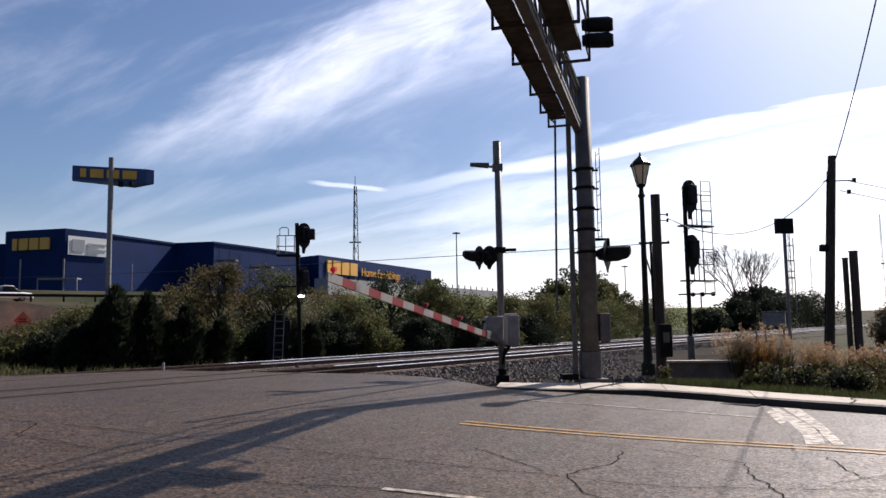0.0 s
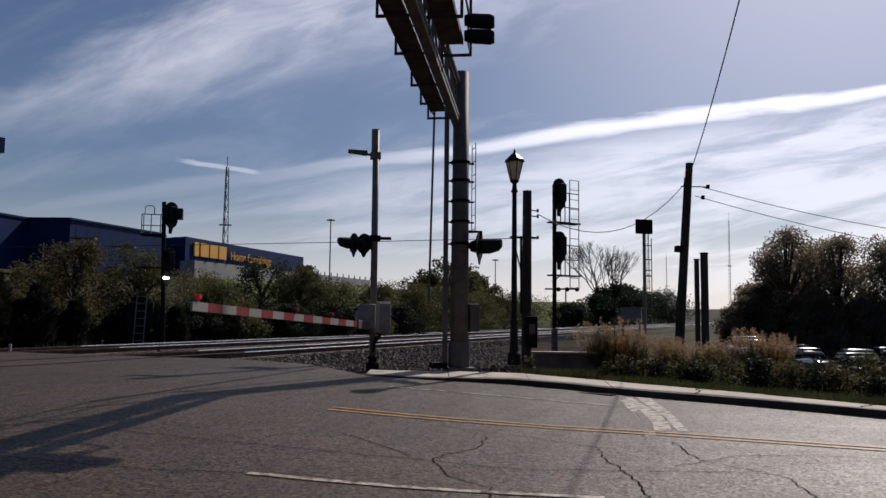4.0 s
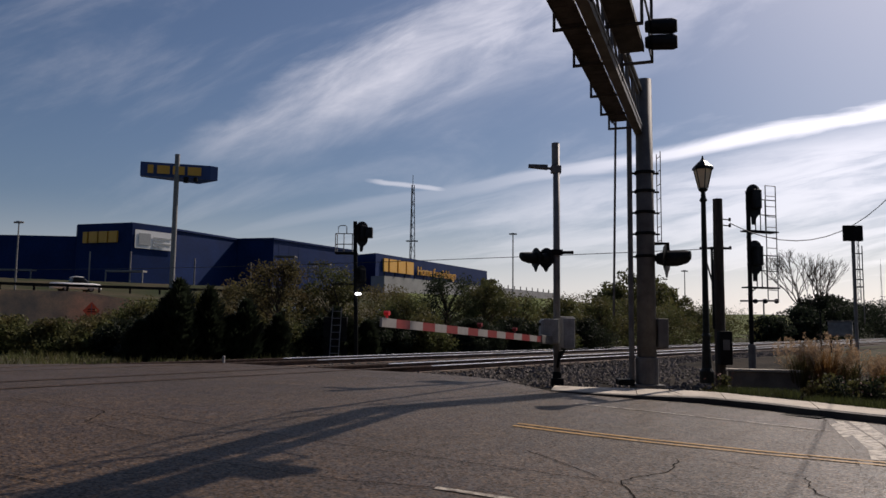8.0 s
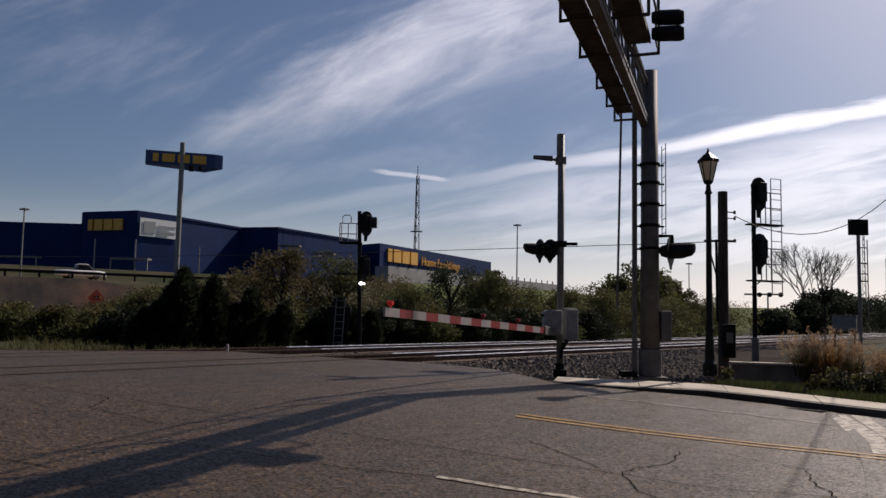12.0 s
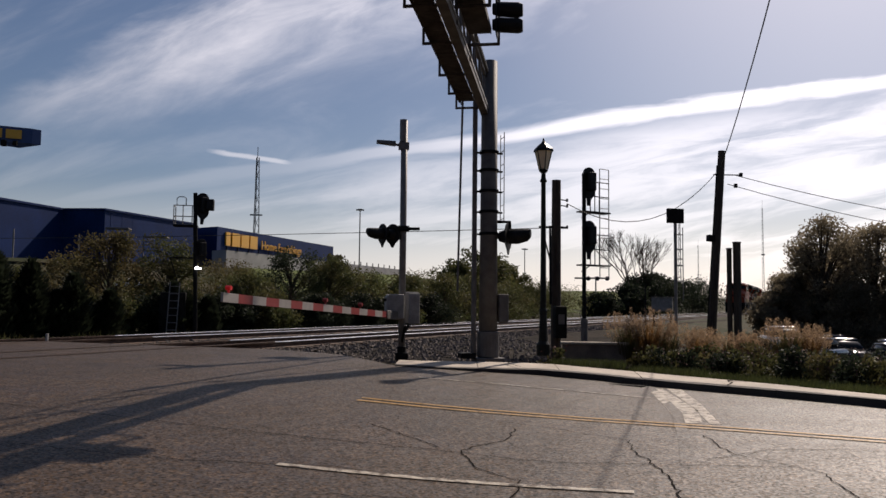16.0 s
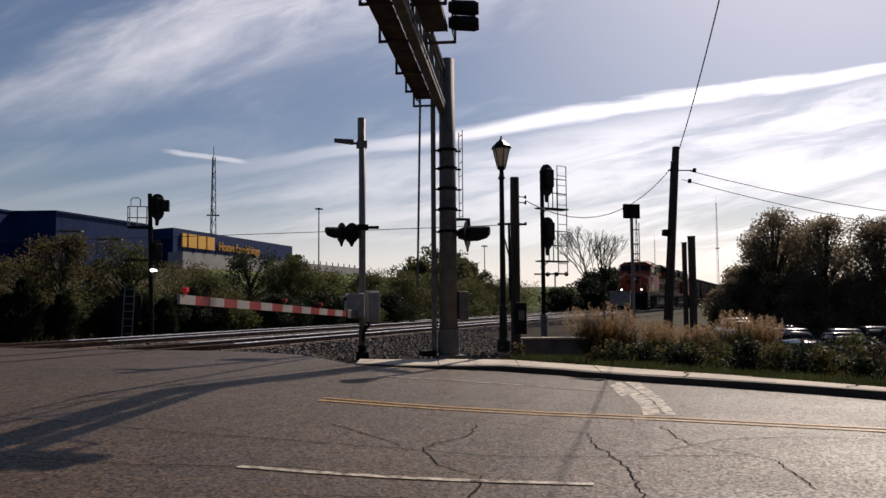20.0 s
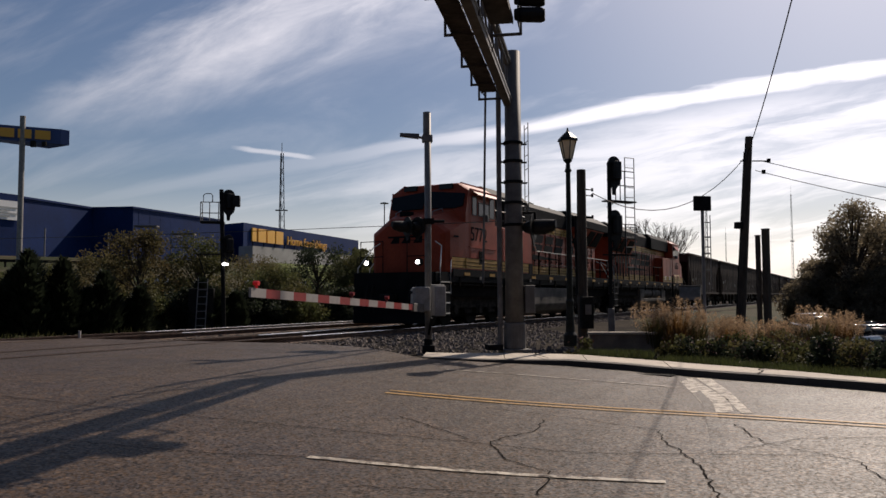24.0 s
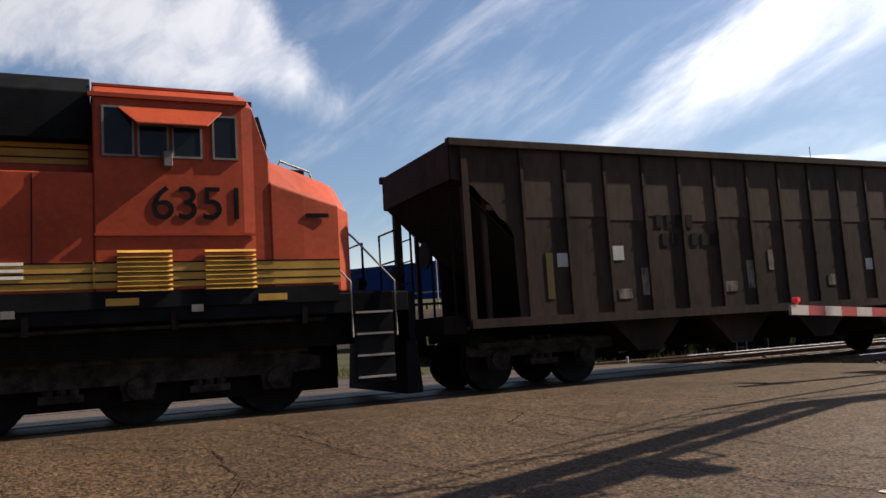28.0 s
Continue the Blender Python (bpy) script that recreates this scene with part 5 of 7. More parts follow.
def street_lamp():
    t = thing("street_lamp", pose(5.5, 16.6, -0.12) @ Matrix.Diagonal((0.92, 0.92, 0.972, 1)), "black cast post with a tapered glass lantern", "street lamp")
    prof = [(0.0, 0.16), (0.25, 0.16), (0.32, 0.11), (0.9, 0.085), (1.0, 0.10), (1.06, 0.075), (3.9, 0.055), (3.94, 0.09), (4.0, 0.06), (4.12, 0.05), (4.16, 0.10), (4.2, 0.11)]
    part("post", MB().loft([[(r * math.cos(k * math.tau / 14), r * math.sin(k * math.tau / 14), z) for k in range(14)] for z, r in prof]), LAMP_GREEN, t, "black cast post", smooth=False)
    def ring(z, r):
        return [(r * math.cos((k + 0.5) * math.tau / 6), r * math.sin((k + 0.5) * math.tau / 6), z) for k in range(6)]
    part("lantern_glass", MB().loft([ring(4.22, 0.10), ring(4.62, 0.20)]), LAMP_GLASS, t, "frosted lantern glass")
    bars = MB()
    for k in range(6):
        c, s = math.cos((k + 0.5) * math.tau / 6), math.sin((k + 0.5) * math.tau / 6)
        bars.tube([(0.105 * c, 0.105 * s, 4.2), (0.21 * c, 0.21 * s, 4.63)], 0.012, 5)
    part("lantern_bars", bars, LAMP_GREEN, t)
    part("lantern_roof", MB().loft([ring(4.62, 0.25), ring(4.68, 0.23), ring(4.78, 0.12), ring(4.82, 0.06), ring(4.86, 0.03), ring(4.93, 0.012)]), LAMP_GREEN, t, "black lantern roof")
    return t


street_lamp()


def wood_post(x, y, z, h, r, label, lean=0.0, name="wooden_post"):
    t = thing(name, pose(x, y, z, 0, lean, 0), label, "post")
    part("shaft", MB().tube([(0, 0, -0.2), (0, 0, h * 0.5), (0.01, 0, h)], r, 14, r * 0.85), POLE_WOOD, t)
    return t


wp = wood_post(6.75, 19.35, -0.2, 4.4, 0.135, "weathered dark wooden post beside the lamp")
part("bracket", MB().box(-0.45, 0.3, -0.03, 0.03, 3.15, 3.2).tube([(-0.18, -0.1, 1.2), (-0.2, -0.12, 3.2)], 0.03, 6).tube([(-0.4, -0.1, 3.1), (-0.17, -0.12, 2.2)], 0.02, 5), DARK_STEEL, wp)
part("meter_box", MB().box(-0.13, 0.17, -0.36, -0.14, 0.35, 1.15), DARK_STEEL, wp, "dark utility box", bevel=0.02)
part("notice", MB().box(-0.06, 0.1, -0.37, -0.36, 0.7, 0.95), GREY_PAINT, wp)
for z in (3.9, 3.75, 3.2):
    part("insulator", MB().tube([(0.1, 0, z), (0.32, 0, z - 0.02)], 0.015, 5).cyl((0.3, 0, z - 0.05), 0.03, 0.08, "z", 8), DARK_STEEL, wp)

UPOLE = (13.14, 23.0)
up_ = wood_post(UPOLE[0] + 0.0, UPOLE[1], -0.5, 6.5, 0.135, "leaning weathered wooden utility pole with wires", 4.1, "utility_pole")
part("guy_box", MB().box(-0.32, -0.12, -0.1, 0.1, 3.55, 3.75).tube([(-0.2, -0.05, 0.2), (-0.16, -0.05, 6.0)], 0.02, 5), DARK_STEEL, up_)
part("insulator_arm", MB().tube([(-0.25, 0, 5.7), (0.6, -0.2, 5.75)], 0.02, 5).cyl((0.6, -0.2, 5.7), 0.06, 0.12, "z", 8).cyl((0.5, -0.1, 5.35), 0.06, 0.12, "z", 8), DARK_STEEL, up_)
for x, y, h, w, lb in ((12.78, 20.86, 3.3, 0.082, "taller one of a close pair"), (12.60, 20.97, 3.12, 0.055, "shorter one of a close pair")):
    sp = thing("timber_post", pose(x, y, -0.46, 0, 0, 24), "square dark timber post, " + lb, "post")
    part("shaft", MB().box(-w, w, -w, w, -0.2, h), POLE_WOOD, sp, bevel=0.012)
    part("cap", MB().box(-w - 0.01, w + 0.01, -w - 0.01, w + 0.01, h, h + 0.03), DARK_STEEL, sp)


def signal_head(parent, hz, half_w, half_h, visor):
    """A black colour-light head: round-topped plate that narrows to a tail, lamp case and hoods."""
    arc = [(half_w * math.cos(a), half_h - half_w + half_w * math.sin(a)) for a in [math.pi * k / 12 for k in range(13)]]
    low = [(-half_w, -half_h * 0.75), (-half_w * 0.7, -half_h * 1.05), (-half_w * 0.35, -half_h * 1.25), (-half_w * 0.3, -half_h * 1.75), (half_w * 0.1, -half_h * 1.75), (half_w * 0.25, -half_h * 1.3), (half_w * 0.8, -half_h * 1.0), (half_w, -half_h * 0.7)]
    h = part("signal_head", MB().prism([(half_w * 0.85 + p, hz + q) for p, q in arc + low], -0.03, 0.03, "y"), BLACK, parent, "black round-topped signal head", bevel=0.008)
    part("lamp_case", MB().box(half_w * 0.3, half_w * 1.4, -0.2, -0.03, hz - half_h * 0.7, hz + half_h * 0.6), BLACK, h, bevel=0.03)
    for q in (0.5, -0.05, -0.6):
        part("lamp_hood", MB().cyl((half_w * 0.85, 0.03, hz + q * half_h), half_w * 0.42, visor, "y", 14, half_w * 0.36), BLACK, h)
    return h


def block_signal():
    """Two-headed mast in front of the tracks, with stages and a ladder beside it."""
    t = thing("block_signal", pose(8.58, 22.1, -0.3, 0, 0, 21), "grey railway signal mast with two black heads and a ladder", "railway signal")
    part("mast", MB().tube([(0, 0, 0), (0, 0, 5.15)], 0.062, 12), DARK_STEEL, t)
    part("base", MB().tube([(0, 0, 0), (0, 0, 0.9)], 0.1, 12).box(-0.3, 0.3, -0.3, 0.3, -0.3, 0.06), GREY_PAINT, t, bevel=0.02)
    for hz in (4.98, 3.38):
        signal_head(t, hz, 0.235, 0.42, 0.2)
        part("stage_floor", MB().box(0.0, 1.1, 0.02, 0.34, hz - 0.92, hz - 0.88).tube([(0, 0.1, hz - 1.1), (0.3, 0.1, hz - 0.92)], 0.02, 5), DARK_STEEL, t)
        st = MB()
        for w in (0.34, 0.52, 0.70):
            st.tube([(w, 0.1, hz - 0.9), (w, 0.1, hz + 0.02)], 0.016, 5)
        for z in (0.02, -0.42):
            st.tube([(0.3, 0.1, hz + z), (1.08, 0.1, hz + z)], 0.016, 5)
        part("stage_rail", st, DARK_STEEL, t)
    lad = MB()
    for w in (0.72, 1.09):
        lad.tube([(w, 0.1, 2.1), (w, 0.1, 5.42)], 0.015, 5)
    for k in range(12):
        lad.tube([(0.72, 0.1, 2.12 + k * 0.3), (1.09, 0.1, 2.12 + k * 0.3)], 0.012, 5)
    part("ladder", lad, GALV, t, "thin metal ladder")
    return t


def far_signal():
    """One-headed mast behind the tracks with a cage at its top and a ladder at its foot."""
    t = thing("block_signal", pose(-3.28, 29.8, -0.4), "railway signal mast with black heads, cage and ladder behind the tracks", "railway signal")
    part("mast", MB().tube([(0.06, 0, 0), (-0.09, 0, 5.32)], 0.075, 12), DARK_STEEL, t)
    h = signal_head(t, 4.92, 0.24, 0.42, 0.22)
    h.matrix_basis = pose(0.0, 0, 0, 0, 0, 34)
    part("side_hood", MB().box(0.32, 0.58, -0.12, 0.2, 4.7, 5.1), BLACK, t, "black side hood", bevel=0.03)
    h2 = signal_head(t, 3.3, 0.2, 0.36, 0.2)
    h2.matrix_basis = pose(0.02, 0, 0, 0, 0, 30)
    part("white_lamp", MB().cyl((0.06, -0.12, 2.58), 0.06, 0.05, "y", 10).box(-0.02, 0.2, -0.13, -0.08, 2.54, 2.6), WHITE_LIGHT, t, "small white light")
    cage = MB()
    for x, y in ((-0.82, 0.0), (-0.5, 0.0), (-0.18, 0.0), (-0.82, 0.5), (-0.18, 0.5)):
        cage.tube([(x, y, 4.15), (x, y, 4.85)], 0.018, 5)
    for z in (4.15, 4.45, 4.85):
        cage.tube([(-0.82, 0.5, z), (-0.82, 0, z), (-0.1, 0, z), (-0.18, 0.5, z)], 0.018, 5)
    cage.tube([(-0.72, 0, 4.85), (-0.72, 0, 5.1), (-0.64, 0, 5.16), (-0.46, 0, 5.16), (-0.40, 0, 5.1), (-0.40, 0, 4.85)], 0.018, 5)
    part("stage_cage", cage, GALV, t, "pale metal cage")
    part("stage_floor", MB().box(-0.84, 0.0, -0.02, 0.52, 4.10, 4.15), DARK_STEEL, t)
    part("lower_stage", MB().box(-0.95, -0.1, -0.1, 0.1, 2.92, 2.96).tube([(-0.9, 0, 2.95), (-0.62, 0, 2.1)], 0.02, 5), DARK_STEEL, t)
    lad = MB()
    for w in (-0.93, -0.60):
        lad.tube([(w, -0.1, 0.2), (w + 0.06, 0.1, 2.05)], 0.02, 5)
    for k in range(7):
        lad.tube([(-0.92 + 0.008 * k, -0.08 + 0.02 * k, 0.35 + k * 0.26), (-0.59 + 0.008 * k, -0.08 + 0.02 * k, 0.35 + k * 0.26)], 0.014, 5)
    part("ladder", lad, GALV, t, "short metal ladder")
    part("case", MB().box(-1.25, -0.35, 0.3, 0.9, 0.0, 1.7), DARK_STEEL, t, "dark equipment case", bevel=0.03)
    return t


block_signal()
far_signal()

eq = thing("equipment_mast", pose(10.44, 20.06, -0.45), "thin steel mast with a square dark panel and short ladder", "mast")
part("mast", MB().tube([(0, 0, 0), (0, 0, 3.9)], 0.045, 10), GALV, eq)
part("panel", MB().box(-0.24, 0.24, -0.05, 0.05, 3.72, 4.12), DARK_STEEL, eq, "dark square panel", bevel=0.01)
part("side_ladder", MB().tube([(0.22, 0, 1.6), (0.22, 0, 3.6)], 0.014, 5).tube([(0.05, 0, 3.4), (0.22, 0, 3.4)], 0.014, 5).tube([(0.05, 0, 3.0), (0.22, 0, 3.0)], 0.02, 5).tube([(0.05, 0, 2.55), (0.22, 0, 2.55)], 0.02, 5).tube([(0.05, 0, 2.1), (0.22, 0, 2.1)], 0.014, 5), GALV, eq)


def wire(name, pts, r, label):
    ob = part(name, MB().tube(pts, r, 5), BLACK)
    return tagged(ob, label, "cable")


def sag(a, b, s, n=12):
    a, b = Vector(a), Vector(b)
    return [a + (b - a) * (k / n) + Vector((0, 0, -4 * s * (k / n) * (1 - k / n))) for k in range(n + 1)]


top_p = (UPOLE[0] + 0.4, UPOLE[1], 5.42)
wire("overhead_cable", sag(top_p, (7.4, 10.3, 7.2), 0.25), 0.014, "thick twisted black overhead cable")
wire("overhead_cable", sag((7.05, 19.35, 3.6), top_p, 1.0), 0.012, "sagging black cable between poles")
wire("overhead_cable", sag((UPOLE[0] + 0.7, UPOLE[1] - 0.2, 5.2), (30, 22, 3.6), 0.5), 0.012, "thin black overhead wire from the leaning pole")
wire("overhead_cable", sag((UPOLE[0] + 0.6, UPOLE[1] - 0.1, 4.9), (30, 24, 3.2), 0.4), 0.012, "thin black overhead wire from the leaning pole")
wire("overhead_cable", sag((7.0, 19.35, 2.98), (-40, 60, 5.0), 0.3), 0.010, "thin black overhead wire")


# ---- store, bank and distance ----
def block(poly, z0, z1):
    return MB().prism(poly, z0, z1, "z")


def store():
    t = thing("store_building", pose(0, 0, 0), "large windowless dark blue retail warehouse on a rise", "store building")
    base, top = 5.0, 20.4
    part("wall", block([(-72.4, 158), (-60.1, 151.5), (-54.6, 159.6), (-46.5, 177), (-37.8, 174.8), (-22.7, 202), (-40, 260), (-72, 250)], base, top - 0.6), BLUE, t, "dark blue ribbed metal wall")
    part("wall", block([(-150, 148), (-72.5, 156), (-72.5, 249), (-150, 250)], base, 18.0), BLUE, t, "dark blue ribbed metal wall, lower part")
    part("roof_trim", block([(-72.5, 157.7), (-60.0, 151.2), (-54.3, 159.5), (-46.4, 176.7), (-37.7, 174.4), (-22.4, 202), (-40, 260.3), (-72, 250.3)], top - 0.6, top - 0.2), BLUE, t)
    part("entrance_tower", block([(-73.2, 156.5), (-72.4, 155.2), (-59.9, 151.0), (-54.2, 159.4), (-66, 172)], base, top - 0.1), BLUE, t, "dark blue entrance block")
    part("east_wing", block([(-18.4, 213.2), (15.3, 278), (-20, 300), (-45, 240)], base, 20.6), BLUE, t, "dark blue wing")
    # ribs on the walls
    def ribs(a, b, n, z0, z1):
        a, b = Vector(a), Vector(b)
        d = (b - a).normalized()
        nn = Vector((d.y, -d.x)) * 0.04
        mb = MB()
        for k in range(n):
            p = a + (b - a) * (k + 0.5) / n
            q = p + d * 0.5
            mb.prism([(p.x, p.y), (q.x, q.y), (q.x + nn.x, q.y + nn.y), (p.x + nn.x, p.y + nn.y)], z0, z1, "z")
        part("wall_ribs", mb, BLUE, t)
    ribs((-37.8, 174.8), (-22.9, 201.8), 9, base, top - 0.8)
    # banner on the tower's right face
    a, b = Vector((-59.9, 151.0)), Vector((-54.2, 159.4))
    d = (b - a).normalized()
    nn = Vector((d.y, -d.x)) * 0.25
    def panel(u0, u1, z0, z1, lift, material, name, label="", par=t, a=a, d=d, nn=nn):
        p, q = a + d * u0 + nn * lift, a + d * u1 + nn * lift
        r, s = q - nn * 0.2, p - nn * 0.2
        return part(name, MB().prism([(p.x, p.y), (q.x, q.y), (r.x, r.y), (s.x, s.y)], z0, z1, "z"), material, par, label)
    ban = panel(0.5, 9.6, 15.45, 19.0, 1.0, BANNER, "banner", "white advertising banner")
    panel(1.3, 3.9, 16.1, 18.4, 1.4, BANNER_GREY, "banner_picture", par=ban)
    for k in range(4):
        panel(4.5, 4.5 + 4.2 - (k % 2) * 1.6, 17.6 - k * 0.55, 17.85 - k * 0.55, 1.4, BANNER_GREY, "banner_line", par=ban)
    # sign shapes: yellow blocks on the tower's left face and on the wing
    def sign_shapes(a, b, z0, h, u0, w, gap, name):
        a, b = Vector(a), Vector(b)
        d = (b - a).normalized()
        nn = Vector((d.y, -d.x))
        shapes = ([(0.1, 0), (0.6, 0), (0.6, 1), (0.1, 1)],) + ([(0, 0), (0.94, 0), (0.94, 1), (0, 1)],) * 3
        for k, sh in enumerate(shapes):
            mb = MB()
            vs = []
            for dep in (0.5, 0.1):
                for p, q in sh:
                    c = a + d * (u0 + k * (w + gap) - (0 if k == 0 else 0.3 * w) + p * w) + nn * dep
                    vs.append((c.x, c.y, z0 + q * h))
            n = len(sh)
            mb.add(vs, [tuple(range(n)), tuple(range(n, 2 * n))[::-1]] + [(i, (i + 1) % n, n + (i + 1) % n, n + i) for i in range(n)])
            part(name, mb, SIGN_YELLOW, t, "yellow sign shape")
    sign_shapes((-72.4, 155.2), (-59.9, 151.0), 16.5, 2.2, 1.6, 2.1, 0.25, "sign_shape")
    sign_shapes((-18.4, 213.2), (15.3, 278), 15.9, 3.6, 3.2, 4.2, 0.5, "sign_shape")
    dd = (Vector((15.3, 278)) - Vector((-18.4, 213.2))).normalized()
    rot = math.degrees(math.atan2(dd.y, dd.x))
    c = Vector((-18.4, 213.2)) + dd * 35
    text_part("wall_lettering", "Home furnishings", 3.6, SIGN_YELLOW, t, pose(c.x + dd.y * 0.4, c.y - dd.x * 0.4, 16.1, 90, 0, rot), depth=0.15, label="yellow wall lettering")
    # pale low wall and deck in front of the wing
    part("low_wall", block([(-15.3, 204.4), (41.4, 297), (38, 300), (-19, 207)], 4.0, 13.9), PALE_WALL, t, "pale grey parking deck wall")
    a, b = Vector((-15.3, 204.4)), Vector((41.4, 297))
    for k in range(24):
        p = a + (b - a) * k / 23
        part("deck_rail_post", MB().box(p.x - 0.15, p.x + 0.15, p.y - 0.15, p.y + 0.15, 13.9, 15.0), DARK_STEEL, t)
    for x, y, w, z in ((-36.6, 172, 4.5, 15.6), (-31, 182, 5, 14.8)):
        fr = MB().box(x, x + w, y - 2, y + 1, z, z + 0.25)
        for dx in (0.0, w * 0.5, w - 0.2):
            fr.box(x + dx, x + dx + 0.2, y - 2, y - 1.8, 8.0, z)
        fr.box(x, x + w, y - 2, y - 1.85, z - 3.0, z - 2.8)
        part("canopy", fr, GREY_PAINT, t, "grey open steel canopy")
    for x, y in ((-58.0, 146.0), (-50.5, 160.0), (-41.0, 168.0), (-66.0, 147.0)):
        part("lamp_standard", MB().tube([(x, y, 5.0), (x, y, 14.2)], 0.14, 6), GALV, t)
    for x, y, w in ((-62.4, 146.5, 7.0), (-85.0, 146.5, 9.0)):
        part("cart_shelter", MB().box(x, x + w, y - 1, y + 1, 10.4, 10.7).box(x, x + 0.2, y - 1, y - 0.8, 7.0, 10.4).box(x + w - 0.2, x + w, y - 1, y - 0.8, 7.0, 10.4), GALV, t)
    return t


store()


def pylon_sign():
    t = thing("pylon_sign", pose(-45.4, 132.2, 4.0), "tall blue three-sided roadside sign on a grey pole", "pylon sign")
    part("pole", MB().tube([(0, 0, 0), (0, 0, 25.6)], 0.42, 14), GALV, t)
    z0, z1 = 21.6, 24.0
    tri = [(-5.6, -1.6), (5.2, 1.6), (6.2, 2.6), (2.0, 6.0), (-5.9, -0.4)]
    part("sign_box", MB().prism(tri, z0, z1, "z"), SIGN_BLUE, t, "dark blue sign box")
    d = Vector((10.8, 3.2)).normalized()
    for k, w in enumerate((0.9, 2.0, 1.9, 2.2)):
        p = Vector((-4.6, -1.52)) + d * (0.2 + (0, 1.5, 4.0, 6.4)[k])
        q = p + d * w
        n = Vector((d.y, -d.x)) * 0.15
        part("sign_shape", MB().prism([(p.x + n.x, p.y + n.y), (q.x + n.x, q.y + n.y), (q.x, q.y), (p.x, p.y)], z0 + 0.5, z1 - 0.5, "z"), SIGN_YELLOW, t, "yellow sign shape")
    part("lamp", MB().box(1.5, 2.2, -1.0, -0.4, 20.6, 21.6), DARK_STEEL, t)
    part("lamp", MB().box(3.0, 3.6, -0.4, 0.2, 20.9, 21.6), DARK_STEEL, t)
    return t


pylon_sign()


def lattice_tower(x, y, z, h, w, label):
    t = thing("radio_mast", pose(x, y, z), label, "radio mast")
    mb = MB()
    n = int(h / (w * 1.3))
    corners = [(w * 0.5 * math.cos(a), w * 0.5 * math.sin(a)) for a in (0.3, 2.4, 4.5)]
    for cx, cy in corners:
        mb.tube([(cx, cy, 0), (cx * 0.35, cy * 0.35, h)], w * 0.05, 4)
    for k in range(n):
        f0, f1 = 1 - 0.65 * k / n, 1 - 0.65 * (k + 1) / n
        for i in range(3):
            a, b = corners[i], corners[(i + 1) % 3]
            mb.tube([(a[0] * f0, a[1] * f0, h * k / n), (b[0] * f1, b[1] * f1, h * (k + 1) / n)], w * 0.03, 3)
    part("lattice", mb, GALV, t)
    part("antenna", MB().tube([(0, 0, h), (0, 0, h * 1.08)], w * 0.04, 4), GALV, t)
    part("platform", MB().box(-w * 0.7, w * 0.7, -w * 0.1, w * 0.1, h * 0.55, h * 0.56), GALV, t)
    return t


lattice_tower(-16.0, 395, 8, 64, 4.2, "tall red and grey lattice radio mast far behind the store")
lattice_tower(100, 190, 0, 24, 1.2, "thin lattice mast in the distance")

# tan bank wall with guard rail
bank = tagged(part("retaining_wall", MB().prism([(-110, 44), (-46.4, 82.9), (-39.2, 86.5), (-40, 88.5), (-47, 85), (-111, 46)], -1.0, 4.35, "z"), WALL_TAN), "long tan retaining wall below the road", "wall", kind="structure")
low_bank = MB()
low_bank.loft([[(-39.2, 86.5, -1.0), (-39.2, 86.5, 4.3), (-40.0, 88.5, 4.3), (-40.0, 88.5, -1.0)], [(-30.0, 93.0, -1.0), (-30.0, 93.0, 2.7), (-31.0, 95.0, 2.7), (-31.0, 95.0, -1.0)], [(-18.0, 101.0, -1.0), (-18.0, 101.0, 1.8), (-19.0, 103.0, 1.8), (-19.0, 103.0, -1.0)]])
tagged(part("retaining_wall_end", low_bank, WALL_TAN), "falling end of the tan retaining wall", "wall", kind="structure")
gr = MB().prism([(-110, 44.0), (-46.4, 82.8), (-30, 92.9), (-18, 100.9), (-18.2, 101.3), (-30.2, 93.2), (-46.6, 83.2), (-110.2, 44.4)], 4.85, 5.15, "z")
for k in range(30):
    f = k / 29
    p = Vector((-110, 44)) + (Vector((-30, 93)) - Vector((-110, 44))) * f
    gr.box(p.x - 0.08, p.x + 0.08, p.y, p.y + 0.2, 4.3, 5.1)
tagged(part("guard_rail", gr, DARK_STEEL), "dark steel guard rail along the upper road", "guard rail")

rs = thing("road_work_sign", pose(-37.6, 84.8, -0.4), "orange diamond road work sign on a post", "road sign")
part("post", MB().tube([(0, 0, 0), (0, 0, 3.4)], 0.05, 6), GALV, rs)
part("sign_face", MB().prism([(0, 1.7), (0.85, 2.65), (0, 3.6), (-0.85, 2.65)], -0.03, 0.03, "y"), ROAD_SIGN, rs, "orange diamond face", m=pose(0, 0, 0, 0, 0, 24))
for z0, w in ((2.75, 0.35), (2.5, 0.4)):
    part("sign_line", MB().box(-w, w, -0.04, -0.03, z0, z0 + 0.1), LOCO_BLACK, rs, m=pose(0, 0, 0, 0, 0, 24))


def light_pole(x, y, z, h, label):
    t = thing("light_pole", pose(x, y, z), label, "light pole")
    part("pole", MB().tube([(0, 0, 0), (0, 0, h)], 0.12, 8, 0.08), GALV, t)
    part("lamp_head", MB().tube([(-0.6, 0, h + 0.1), (0.6, 0, h + 0.1)], 0.12, 6).cyl((0, 0, h), 0.3, 0.25, "z", 8), GALV, t)


light_pole(10.5, 119.5, 0, 15.0, "tall car park light pole behind the shrubs")
light_pole(43.8, 143.5, 0, 11.4, "tall car park light pole far off")
light_pole(-52, 96, 4.5, 8.5, "utility pole on the upper road")
lattice_tower(82, 125.6, 0, 18.5, 0.5, "thin grey mast far behind the railway")
lattice_tower(72, 130, 0, 12, 0.35, "thin grey mast far behind the railway")


